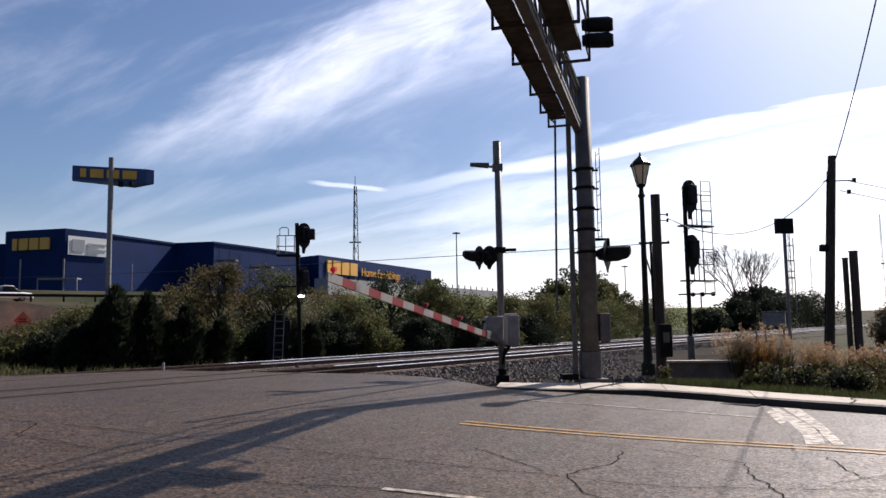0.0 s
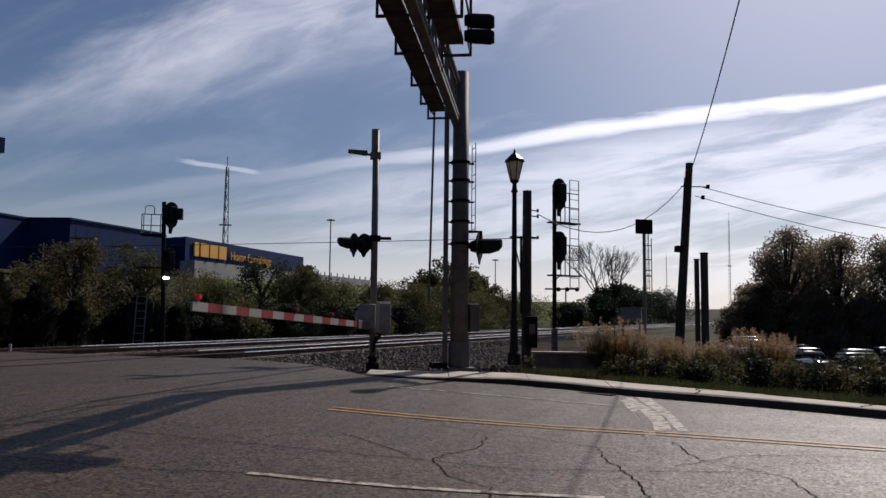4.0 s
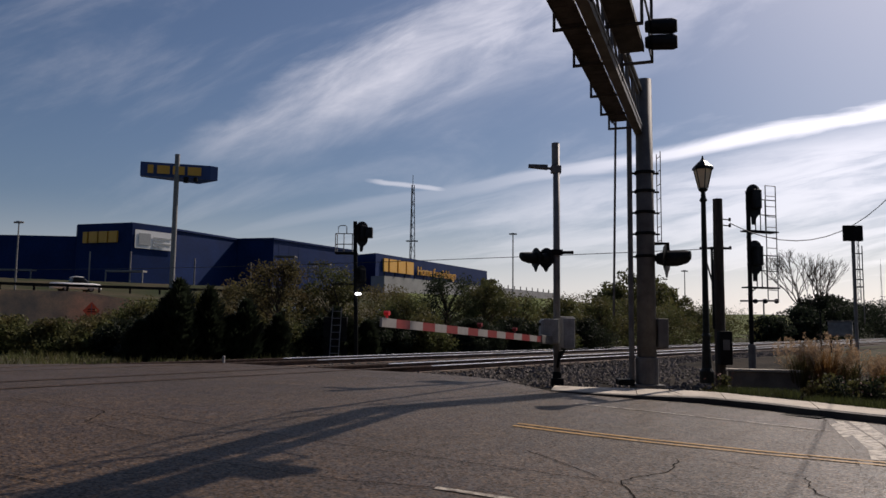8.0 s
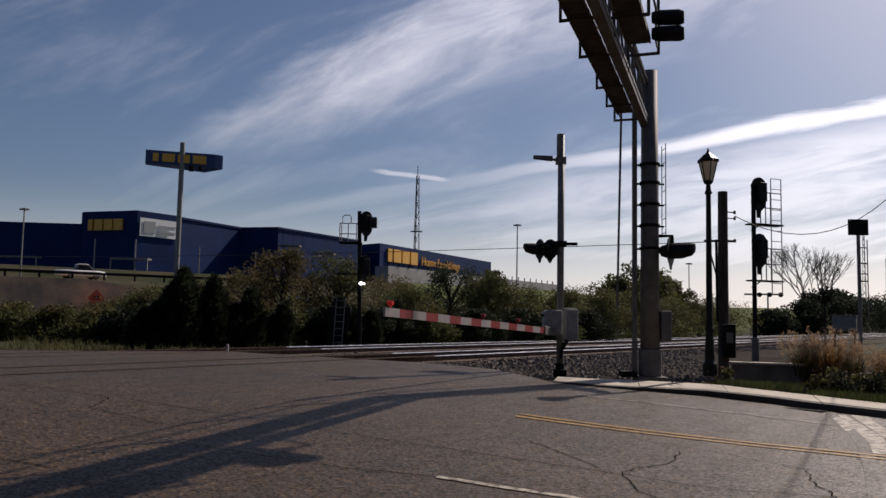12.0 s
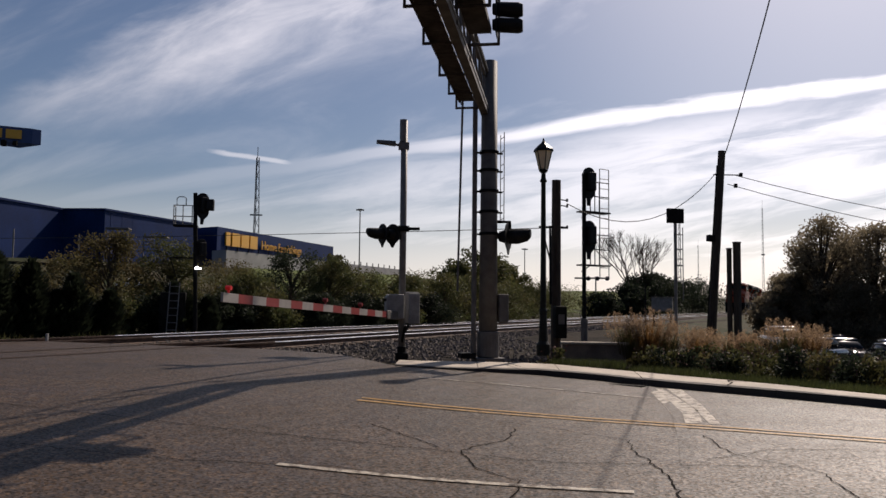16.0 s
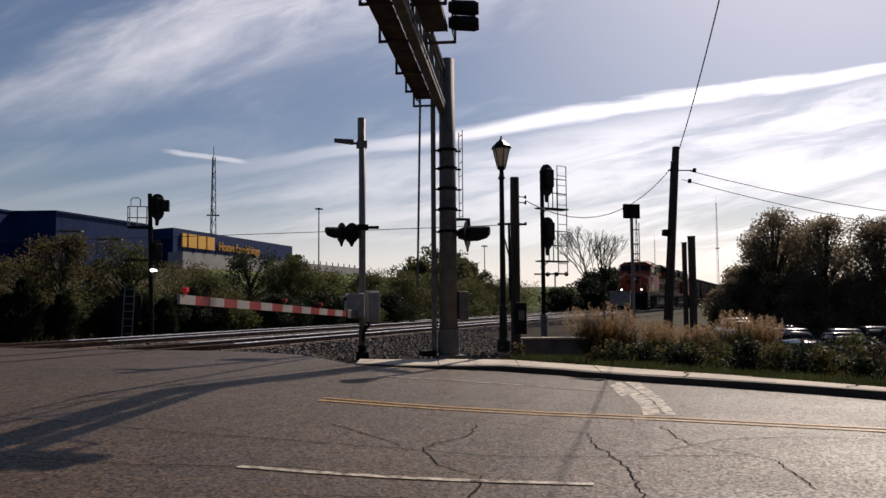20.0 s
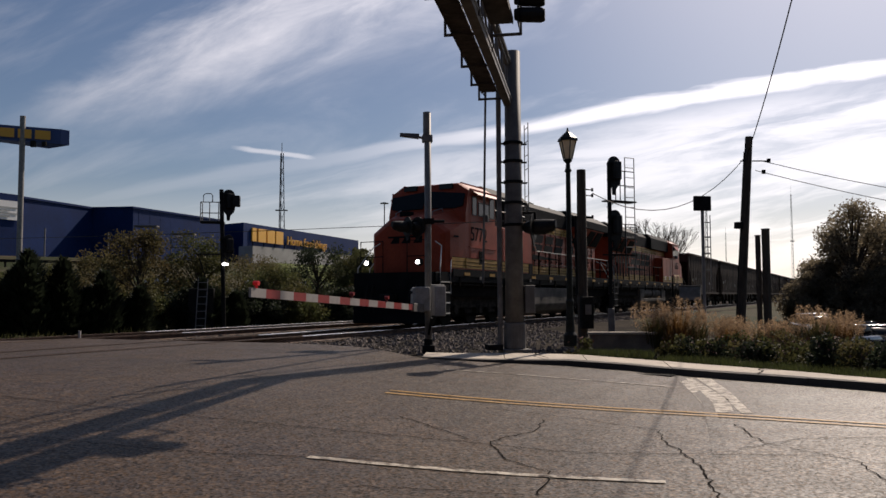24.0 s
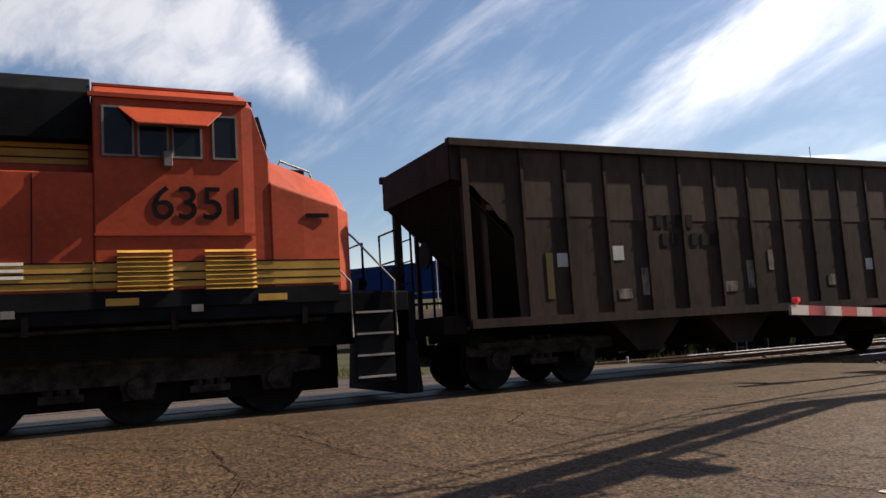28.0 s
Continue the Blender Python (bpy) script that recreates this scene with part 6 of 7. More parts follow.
# ---- vehicles ----
def car(x, y, z, yaw, material, label, kind="car"):
    """Rounded body, glasshouse with roof, wheels, lamps."""
    t = thing(kind, pose(x, y, z, 0, 0, yaw), label, kind.replace("_", " "), "parked cars")

    def skin(rows, low):
        rings = []
        for px, hw, zt in rows:
            ring = []
            for k in range(14):
                a = math.tau * (k + 0.5) / 14
                c, q = math.cos(a), math.sin(a)
                e = 0.42
                ring.append((px, hw * math.copysign(abs(c) ** e, c), (zt + low) / 2 + (zt - low) / 2 * math.copysign(abs(q) ** e, q)))
            rings.append(ring)
        return MB().loft(rings)
    pick = kind != "car"
    if pick:
        rows = ((-2.7, 0.8, 0.95), (-2.62, 0.92, 1.02), (-0.7, 0.94, 1.05), (0.9, 0.94, 1.08), (1.9, 0.93, 1.04), (2.5, 0.86, 0.95), (2.68, 0.7, 0.8))
        house = ((-0.62, 0.78, 1.2), (-0.5, 0.78, 1.72), (0.55, 0.76, 1.74), (1.35, 0.82, 1.1))
        roof = ((-0.56, 0.7, 1.74), (-0.4, 0.72, 1.79), (0.45, 0.72, 1.79), (0.62, 0.7, 1.73))
    else:
        rows = ((-2.2, 0.66, 0.72), (-2.12, 0.8, 0.86), (-1.4, 0.88, 0.95), (0.0, 0.89, 0.94), (1.2, 0.88, 0.92), (1.95, 0.8, 0.80), (2.2, 0.62, 0.64))
        house = ((-1.75, 0.66, 0.95), (-0.85, 0.7, 1.37), (0.25, 0.7, 1.38), (1.25, 0.74, 0.92))
        roof = ((-0.95, 0.62, 1.36), (-0.7, 0.66, 1.41), (0.1, 0.66, 1.43), (0.38, 0.63, 1.36))
    body = part("body", skin(rows, 0.3), material, t, smooth=True)
    part("window_glass", skin(house, 0.8), CAB_GLASS, t, "dark window glass", smooth=True)
    part("roof", skin(roof, roof[0][2] - 0.1), material, t, smooth=True)
    for s in (-1, 1):
        part("headlight", MB().cyl((rows[-2][0], s * 0.6, 0.66), 0.1, 0.16, "x", 12), BANNER, body)
        part("tail_light", MB().box(rows[0][0] - 0.02, rows[0][0] + 0.1, s * 0.62 - 0.1, s * 0.62 + 0.1, 0.6, 0.74), ARM_RED, body, bevel=0.02)
        for wx in (-1.4, 1.4):
            w = part("wheel", MB().cyl((wx, s * 0.8 - 0.1, 0.33), 0.33, 0.2, "y", 18), TYRE, t)
            part("rim", MB().cyl((wx, s * 0.9 - 0.012, 0.33), 0.19, 0.024, "y", 12), GALV, w)
    return t


car(-42.5, 91.5, 4.5, 44, CAR_WHITE, "white pickup truck parked on the upper road", "pickup_truck")
car(-31.5, 100, ground_z(-31.5, 100), 30, CAR_WHITE, "white car on the upper road")
for i, (x, y, yaw, mt, lb) in enumerate(((25.6, 37.6, 250, CAR_GREY, "silver car"), (27.9, 36.0, 248, CAR_DARK, "dark car"), (29.6, 34.3, 248, CAR_GREY, "silver car"), (31.4, 32.6, 246, CAR_DARK, "dark car"),
        (33.0, 30.6, 246, CAR_WHITE, "white car"), (34.6, 28.8, 244, CAR_DARK, "dark car"), (23.6, 32.4, 205, CAR_GREY, "silver car"), (26.2, 30.4, 250, CAR_DARK, "dark car"), (28.0, 28.6, 250, CAR_RED, "dark red car"), (29.6, 26.8, 250, CAR_GREY, "silver car"), (31.2, 25.0, 248, CAR_DARK, "dark car"), (29.5, 39.0, 248, CAR_DARK, "dark car"), (33.5, 36.5, 248, CAR_GREY, "silver car"))):
    car(x, y, ground_z(x, y) - 0.02, yaw, mt, lb + " in the sunlit car park")
for x, y, mt, lb in ((-2.0, 92, CAR_WHITE, "white car"), (6.0, 100, CAR_GREY, "silver car"), (14, 104, CAR_DARK, "dark car"), (-8.4, 127, CAR_WHITE, "white car"), (-3.2, 130, CAR_WHITE, "white car"), (-21.5, 118, CAR_WHITE, "white car"), (34, 128, CAR_WHITE, "white car"), (40, 128, CAR_GREY, "silver car")):
    car(x, y, ground_z(x, y), 20, mt, lb + " half hidden behind the shrubs")

skip = thing("waste_container", pose(-20.4, 97.5, ground_z(-20.4, 97.5) - 0.1, 0, 0, 28), "orange-yellow steel container on the upper road", "container")
part("body", MB().box(-1.0, 1.0, -0.8, 0.8, 0.15, 1.75), SIGN_YELLOW, skip, bevel=0.03)
part("rim", MB().box(-1.06, 1.06, -0.86, 0.86, 1.75, 1.85), SIGN_YELLOW, skip, bevel=0.02)
for k in range(5):
    part("rib", MB().box(-0.9 + 0.45 * k - 0.04, -0.9 + 0.45 * k + 0.04, -0.86, -0.8, 0.15, 1.75), SIGN_YELLOW, skip)
for lx in (-0.7, 0.7):
    part("skid", MB().box(lx - 0.08, lx + 0.08, -0.75, 0.75, 0.0, 0.15), DARK_STEEL, skip)


# ---- plants ----
def leaf_cloud(mb, c, r, n, size, squash=0.8, rng=random):
    """n small leaf quads in a rough ball."""
    for _ in range(n):
        d = Vector((rng.gauss(0, 1), rng.gauss(0, 1), rng.gauss(0, 1))).normalized() * r * rng.random() ** 0.45
        p = Vector(c) + Vector((d.x, d.y, d.z * squash))
        a = Vector((rng.gauss(0, 1), rng.gauss(0, 1), rng.gauss(0, 1))).normalized()
        b = a.cross(Vector((rng.gauss(0, 1), rng.gauss(0, 1), rng.gauss(0, 1)))).normalized()
        s = size * rng.uniform(0.6, 1.4)
        o = len(mb.v)
        mb.v += [tuple(p - a * s), tuple(p + b * s * 0.5), tuple(p + a * s), tuple(p - b * s * 0.5)]
        mb.f.append((o, o + 1, o + 2, o + 3))


def plain_mesh(mb, name, material):
    me = bpy.data.meshes.new(name)
    me.from_pydata(mb.v, [], mb.f)
    me.materials.append(material)
    return me


def tree(x, y, h, w, material, label, seed, leaves=2600, size=0.16, trunk=0.35, clumps=26, name="tree"):
    rng = random.Random(seed)
    z = ground_z(x, y)
    t = thing(name, pose(x, y, z), label, "tree" if name == "tree" else "shrub")
    tr = MB()
    r = 0.025 * h
    tr.tube([(0, 0, -0.2), (0.05 * h * rng.uniform(-1, 1), 0, h * 0.35), (0, 0.03 * h, h * 0.75)], r, 8, r * 0.3)
    cl = []
    for k in range(clumps):
        a, f = rng.uniform(0, math.tau), rng.random()
        zc = h * (trunk + (0.95 - trunk) * f)
        rad = w * 0.5 * math.sin(math.pi * (0.18 + 0.72 * f)) * rng.uniform(0.35, 1.0)
        p = Vector((rad * math.cos(a), rad * math.sin(a), zc))
        cl.append(p)
        tr.tube([(0, 0, zc * 0.6), p * 0.6 + Vector((0, 0, zc * 0.3)), p], r * 0.3, 5, r * 0.08)
    part("trunk", tr, BARK, t)
    lm = MB()
    for p in cl:
        leaf_cloud(lm, p, w * rng.uniform(0.11, 0.2), leaves // clumps, size, 0.8, rng)
    ob = new("crown", plain_mesh(lm, "crown", material))
    ob.parent = t
    return t


def conifer(x, y, h, w, label, seed):
    rng = random.Random(seed)
    t = thing("conifer", pose(x, y, ground_z(x, y)), label, "tree")
    part("trunk", MB().tube([(0, 0, -0.1), (0, 0, h * 0.9)], 0.05, 6, 0.02), BARK, t)
    lm = MB()
    leaders = [(0, 0, 1.0)] + [(w * rng.uniform(-0.32, 0.32), w * rng.uniform(-0.2, 0.2), rng.uniform(0.6, 0.88)) for _ in range(2)]
    for k in range(4200):
        f = rng.random() ** 0.8
        a = rng.uniform(0, math.tau)
        lead = leaders[k % 3]
        f *= lead[2]
        rad = w * 0.5 * (1 - (f / lead[2]) ** 2.2) ** 0.7 * (0.75 + 0.35 * noise.noise((math.cos(a) * 2, math.sin(a) * 2, f * 6 + seed))) * rng.uniform(0.6, 1.05)
        p = Vector((lead[0] + rad * math.cos(a), lead[1] + rad * math.sin(a), 0.05 + f * h))
        d = Vector((math.cos(a), math.sin(a), rng.uniform(0.4, 1.6))).normalized()
        b = Vector((-math.sin(a), math.cos(a), 0))
        s = 0.10 * rng.uniform(0.6, 1.5)
        o = len(lm.v)
        lm.v += [tuple(p - b * s * 0.5), tuple(p + d * s * 1.6), tuple(p + b * s * 0.5), tuple(p - d * s * 0.5)]
        lm.f.append((o, o + 1, o + 2, o + 3))
    ob = new("crown", plain_mesh(lm, "crown", LEAF_DARK))
    ob.parent = t


for i, (x, y, h, w) in enumerate(((-8.75, 26.3, 2.62, 1.9), (-7.92, 26.9, 2.42, 1.75), (-6.89, 27.8, 2.02, 1.8), (-9.88, 26.0, 1.2, 1.3), (-9.35, 26.6, 1.9, 1.5), (-4.18, 31.0, 1.85, 1.6), (-2.94, 31.0, 1.35, 1.4), (-2.16, 34.0, 1.8, 1.6), (-5.9, 28.6, 1.5, 1.3))):
    conifer(x, y, h, w, "dark green upright conifer behind the tracks", 10 + i)

SHRUBS = ((-6.9, 33, 4.0, 3.4, LEAF_DRY), (-4.9, 35, 4.0, 3.6, LEAF), (-9.0, 36, 3.2, 3.5, LEAF_DRY), (-1.9, 36, 2.6, 3.2, LEAF), (0.2, 40, 4.0, 4.0, LEAF_DARK), (2.0, 39, 3.4, 3.6, LEAF), (4.0, 41, 2.8, 3.6, LEAF),
          (6.4, 43, 2.7, 3.6, LEAF), (8.9, 45, 2.9, 4.0, LEAF), (11.5, 48, 2.9, 4.2, LEAF), (14.5, 52, 2.7, 4.2, LEAF), (18.5, 58, 2.8, 5, LEAF), (-12.5, 33, 2.2, 3.0, LEAF), (-15.5, 38, 1.7, 3.2, LEAF_DRY), (-14, 45, 3.0, 4.5, LEAF), (-21, 48, 1.5, 4.2, LEAF_DRY), (-15.2, 31, 1.25, 2.6, LEAF), (-17.2, 31.6, 1.3, 2.8, LEAF), (-13.4, 30.4, 1.2, 2.4, LEAF), (-19.4, 33, 1.3, 2.8, LEAF_DARK), (-11.8, 29.6, 1.3, 2.2, LEAF_DARK),
          (23, 66, 3.2, 6, LEAF), (-3.5, 48, 3.5, 5, LEAF_DRY), (3, 55, 3.8, 6, LEAF), (10, 62, 3.6, 6, LEAF_DRY),
          (-4.6, 31.4, 1.5, 2.4, LEAF_DARK), (-2.4, 32.6, 1.4, 2.6, LEAF_DARK), (-0.8, 33.4, 1.6, 2.4, LEAF), (1.4, 35.0, 1.5, 2.6, LEAF_DARK), (3.2, 36.6, 1.6, 2.8, LEAF_DARK), (5.2, 38.6, 1.5, 2.8, LEAF), (7.2, 40.4, 1.6, 3.0, LEAF_DARK), (-6.2, 30.6, 1.4, 2.2, LEAF), (-8.0, 30.4, 1.6, 2.6, LEAF_DRY), (-10.2, 30.6, 1.5, 2.6, LEAF_DARK))
for i, (x, y, h, w, mt) in enumerate(SHRUBS):
    tree(x, y, h, w, mt, "leafy autumn shrub behind the railway", 40 + i, 8200, 0.062, 0.05, 60, "shrub")

bank_rng = random.Random(17)
for k in range(18):
    x = -30 + 2.6 * k
    y = 99 + 0.9 * k + bank_rng.uniform(-3, 3)
    tree(x, y, bank_rng.uniform(1.6, 2.8), bank_rng.uniform(4.5, 6.5), (LEAF_DARK, LEAF_DRY, LEAF)[k % 3], "low dark shrub on the bank below the store", 500 + k, 3000, 0.11, 0.03, 30, "shrub")

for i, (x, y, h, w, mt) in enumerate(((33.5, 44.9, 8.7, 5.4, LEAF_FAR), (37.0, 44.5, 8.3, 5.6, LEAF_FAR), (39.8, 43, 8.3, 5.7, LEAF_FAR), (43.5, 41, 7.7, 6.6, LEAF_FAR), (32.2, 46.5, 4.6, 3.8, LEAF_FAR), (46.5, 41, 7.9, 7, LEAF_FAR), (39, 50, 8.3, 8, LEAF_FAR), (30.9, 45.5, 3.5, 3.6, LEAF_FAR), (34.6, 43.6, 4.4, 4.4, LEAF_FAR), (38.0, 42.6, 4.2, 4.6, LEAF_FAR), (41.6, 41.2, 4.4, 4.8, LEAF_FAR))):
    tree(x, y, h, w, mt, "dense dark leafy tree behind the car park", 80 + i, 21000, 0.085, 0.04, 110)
for i, (x, y, h, w) in enumerate(((38.2, 84.5, 3.6, 6.0), (42.6, 89.5, 5.2, 7), (46.6, 95.9, 5.4, 7.5), (33.5, 82, 2.4, 5), (52, 106, 5.2, 9), (60, 116, 5.2, 9), (68, 125, 5.2, 9), (78, 140, 6, 12))):
    tree(x, y, h, w, LEAF_DARK, "dark bush in the distance", 120 + i, 5200, 0.17, 0.03, 40)
for i, (x, y, h, w) in enumerate(((26.5, 108, 7.6, 10), (29.5, 112, 6.8, 8), (33, 118, 5.0, 8), (22.5, 105, 6.2, 8), (8.7, 150, 5.5, 5))):
    tree(x, y, h, w, LEAF, "dark hill-side tree in the distance", 140 + i, 4200, 0.24, 0.05, 34)


def bare_tree(x, y, h, label, seed):
    rng = random.Random(seed)
    t = thing("bare_tree", pose(x, y, ground_z(x, y)), label, "tree")
    mb = MB()

    def grow(p, d, ln, r, lev):
        q = p + d * ln
        mb.tube([p, p + d * ln * 0.5 + Vector((rng.gauss(0, 0.05), rng.gauss(0, 0.05), 0)) * ln, q], r, 5 if lev < 3 else 3, r * 0.6, False)
        if lev < 5:
            for _ in range(3 if lev else 5):
                nd = (d + Vector((rng.gauss(0, 0.34), rng.gauss(0, 0.34), rng.uniform(0.0, 0.3)))).normalized()
                grow(q if rng.random() < 0.7 else p + d * ln * rng.uniform(0.5, 1), nd, ln * rng.uniform(0.6, 0.8), r * 0.66, lev + 1)
    grow(Vector((0, 0, 0)), Vector((0, 0, 1)), h * 0.28, 0.13, 0)
    part("limb_work", mb, BARK, t, "bare grey branches")


bare_tree(40.6, 89.8, 13.2, "bare leafless tree behind the railway", 5)
bare_tree(44.6, 93.2, 12.8, "bare leafless tree behind the railway", 6)


def grass_clump(x, y, h, w, label, seed, plumes=True):
    """Ornamental grass: arching blades with pale feathery plumes."""
    rng = random.Random(seed)
    t = thing("ornamental_grass", pose(x, y, ground_z(x, y)), label, "grass")
    bl, pm = MB(), MB()
    for k in range(420):
        a, s = rng.uniform(0, math.tau), rng.uniform(0.1, 1)
        hh = h * rng.uniform(0.45, 0.85)
        base = Vector((math.cos(a) * s * w * 0.15, math.sin(a) * s * w * 0.15, 0))
        tip = Vector((math.cos(a) * s * w * 0.55, math.sin(a) * s * w * 0.55, hh))
        mid = (base + tip) * 0.5 + Vector((0, 0, hh * 0.2))
        b = Vector((-math.sin(a), math.cos(a), 0)) * 0.008
        o = len(bl.v)
        bl.v += [tuple(base - b), tuple(base + b), tuple(mid + b), tuple(mid - b), tuple(tip)]
        bl.f += [(o, o + 1, o + 2, o + 3), (o + 3, o + 2, o + 4)]
    if plumes:
        for k in range(60):
            a, s = rng.uniform(0, math.tau), rng.random() ** 0.6
            tip = Vector((math.cos(a) * s * w * 0.5, math.sin(a) * s * w * 0.5, h * rng.uniform(0.72, 1.02)))
            for j in range(22):
                q = tip + Vector((rng.gauss(0, 0.022), rng.gauss(0, 0.022), -0.013 * j))
                d = Vector((rng.gauss(0, 1), rng.gauss(0, 1), rng.gauss(0.5, 0.6))).normalized() * 0.032
                e = d.cross(Vector((rng.gauss(0, 1), rng.gauss(0, 1), 0.3))).normalized() * 0.008
                o = len(pm.v)
                pm.v += [tuple(q - d), tuple(q + e), tuple(q + d), tuple(q - e)]
                pm.f.append((o, o + 1, o + 2, o + 3))
        ob = new("plumes", plain_mesh(pm, "plumes", PLUME))
        ob.parent = t
    ob = new("blades", plain_mesh(bl, "blades", STRAW if seed % 2 else LEAF_DRY))
    ob.parent = t


for i, (x, y, h, w) in enumerate(((7.95, 17.7, 1.38, 1.25), (8.4, 17.45, 1.52, 1.3), (8.8, 17.4, 1.22, 1.0), (9.5, 17.1, 1.12, 0.95), (10.1, 16.9, 1.0, 0.95), (10.6, 16.8, 1.05, 0.9), (11.3, 16.5, 1.36, 1.25), (11.75, 16.3, 1.22, 1.0), (10.1, 18.3, 1.05, 0.9), (12.4, 17.2, 1.2, 1.0))):
    grass_clump(x, y, h, w, "tall ornamental grass with pale plumes behind the pavement", 200 + i)


def hedge(points, h, w, material, label, seed, n=900, flowers=True):
    rng = random.Random(seed)
    for i, (x, y) in enumerate(points):
        t = thing("garden_shrub", pose(x, y, ground_z(x, y)), label, "shrub", "shrubs along the pavement")
        lm = MB()
        hh = h * rng.uniform(0.8, 1.15)
        for k in range(9):
            c = (rng.gauss(0, w * 0.22), rng.gauss(0, w * 0.22), hh * rng.uniform(0.2, 0.85))
            leaf_cloud(lm, c, w * 0.24, n // 9, 0.045, 0.9, rng)
        st = MB()
        for k in range(7):
            st.tube([(0, 0, 0), (rng.gauss(0, w * 0.2), rng.gauss(0, w * 0.2), hh * 0.8)], 0.012, 4, 0.005)
        tagged(part("stem_work", st, BARK, t), kind="stuff")
        ob = new("foliage", plain_mesh(lm, "foliage", material if i % 3 else LEAF))
        ob.parent = t
        if flowers:
            fm = MB()
            for k in range(26):
                leaf_cloud(fm, (rng.gauss(0, w * 0.3), rng.gauss(0, w * 0.3), hh * rng.uniform(0.55, 1.0)), 0.02, 2, 0.03, 1, rng)
            ob = new("faded_blossom", plain_mesh(fm, "faded_blossom", BLOSSOM))
            ob.parent = t
            tagged(ob, kind="stuff")


hedge([(7.9 + 0.42 * k, 16.2 - 0.62 * k + 0.25 * math.sin(k * 2.3)) for k in range(14)], 0.72, 0.95, LEAF_DARK, "dark garden shrub with faded blooms by the pavement", 300)
hedge([(9.0 + 0.42 * k, 16.6 - 0.62 * k) for k in range(13)], 0.76, 1.0, LEAF_DRY, "brown garden shrub with faded blooms by the pavement", 320)
hedge([(10.7 + 0.42 * k, 15.5 - 0.62 * k) for k in range(9)], 0.78, 1.0, LEAF_DARK, "dark garden shrub behind the pavement", 340)
hedge([(5.75, 16.5)], 0.55, 0.5, LEAF, "small flowering weed at the foot of the lamp", 330, 300)


def grass_strip():
    """Lawn edge behind the pavement, and weeds past the tracks."""
    rng = random.Random(9)
    mb = MB()
    for k in range(16000):
        f = rng.random() * 8.0
        i = min(int(f), 7)
        a, b = Vector(BACK_LINE[i + 2]), Vector(BACK_LINE[i + 3])
        p = a + (b - a) * (f - i)
        d = (b - a).normalized()
        p += Vector((-d.y, d.x)) * rng.uniform(0.0, 0.9)
        z = road_z(*BACK_LINE[i + 2]) + 0.02
        h, an = rng.uniform(0.06, 0.2), rng.uniform(0, math.tau)
        c, s = math.cos(an) * 0.012, math.sin(an) * 0.012
        o = len(mb.v)
        mb.v += [(p.x - c, p.y - s, z), (p.x + c, p.y + s, z), (p.x + rng.gauss(0, 0.04), p.y + rng.gauss(0, 0.04), z + h)]
        mb.f.append((o, o + 1, o + 2))
    ob = new("lawn_grass", plain_mesh(mb, "lawn_grass", GRASS))
    tagged(ob, "green lawn grass along the pavement", "grass", kind="stuff")
    mb = MB()
    for k in range(42000):
        u, v = rng.uniform(-40, 60), rng.uniform(20.4, 34)
        p = N2 * v + U2 * u
        if noise.noise((p.x * 0.4, p.y * 0.4, 3)) < -0.1:
            continue
        z = ground_z(p.x, p.y)
        h, an = rng.uniform(0.08, 0.34), rng.uniform(0, math.tau)
        c, s = math.cos(an) * 0.018, math.sin(an) * 0.018
        o = len(mb.v)
        mb.v += [(p.x - c, p.y - s, z), (p.x + c, p.y + s, z), (p.x + rng.gauss(0, 0.1), p.y + rng.gauss(0, 0.1), z + h)]
        mb.f.append((o, o + 1, o + 2))
    ob = new("weeds", plain_mesh(mb, "weeds", LEAF))
    tagged(ob, "tall green weeds behind the tracks", "weeds", kind="stuff")


grass_strip()


def meadow():
    """Bright grass slope beyond the far track."""
    mb = MB()
    xs, ys = [-10 + 4 * k for k in range(36)], [36 + 4 * k for k in range(50)]
    idx = {}
    for x in xs:
        for y in ys:
            idx[x, y] = len(mb.v)
            mb.v.append((x, y, ground_z(x, y) + 0.06))
    for x in xs[:-1]:
        for y in ys[:-1]:
            if -0.8 * x + 0.6 * y > 30 and x / y > -0.1:
                mb.f.append((idx[x, y], idx[x + 4, y], idx[x + 4, y + 4], idx[x, y + 4]))
    tagged(part("meadow", mb, MEADOW, smooth=True), "sunlit green grass slope beyond the tracks", "grass", kind="structure")


meadow()
gy = thing("signal_gantry", pose(37.6, 93.0, 0.4, 0, 0, -22), "small far railway signal gantry", "railway signal")
part("post", MB().tube([(0, 0, 0), (0, 0, 4.2)], 0.09, 8), GALV, gy)
part("beam", MB().box(-2.6, 1.6, -0.12, 0.12, 3.9, 4.1), GALV, gy, bevel=0.01)
for gx in (-0.9, 0.2, 1.4):
    part("signal_head", MB().cyl((gx, -0.25, 3.95), 0.28, 0.16, "y", 14), BLACK, gy, "black round signal head")


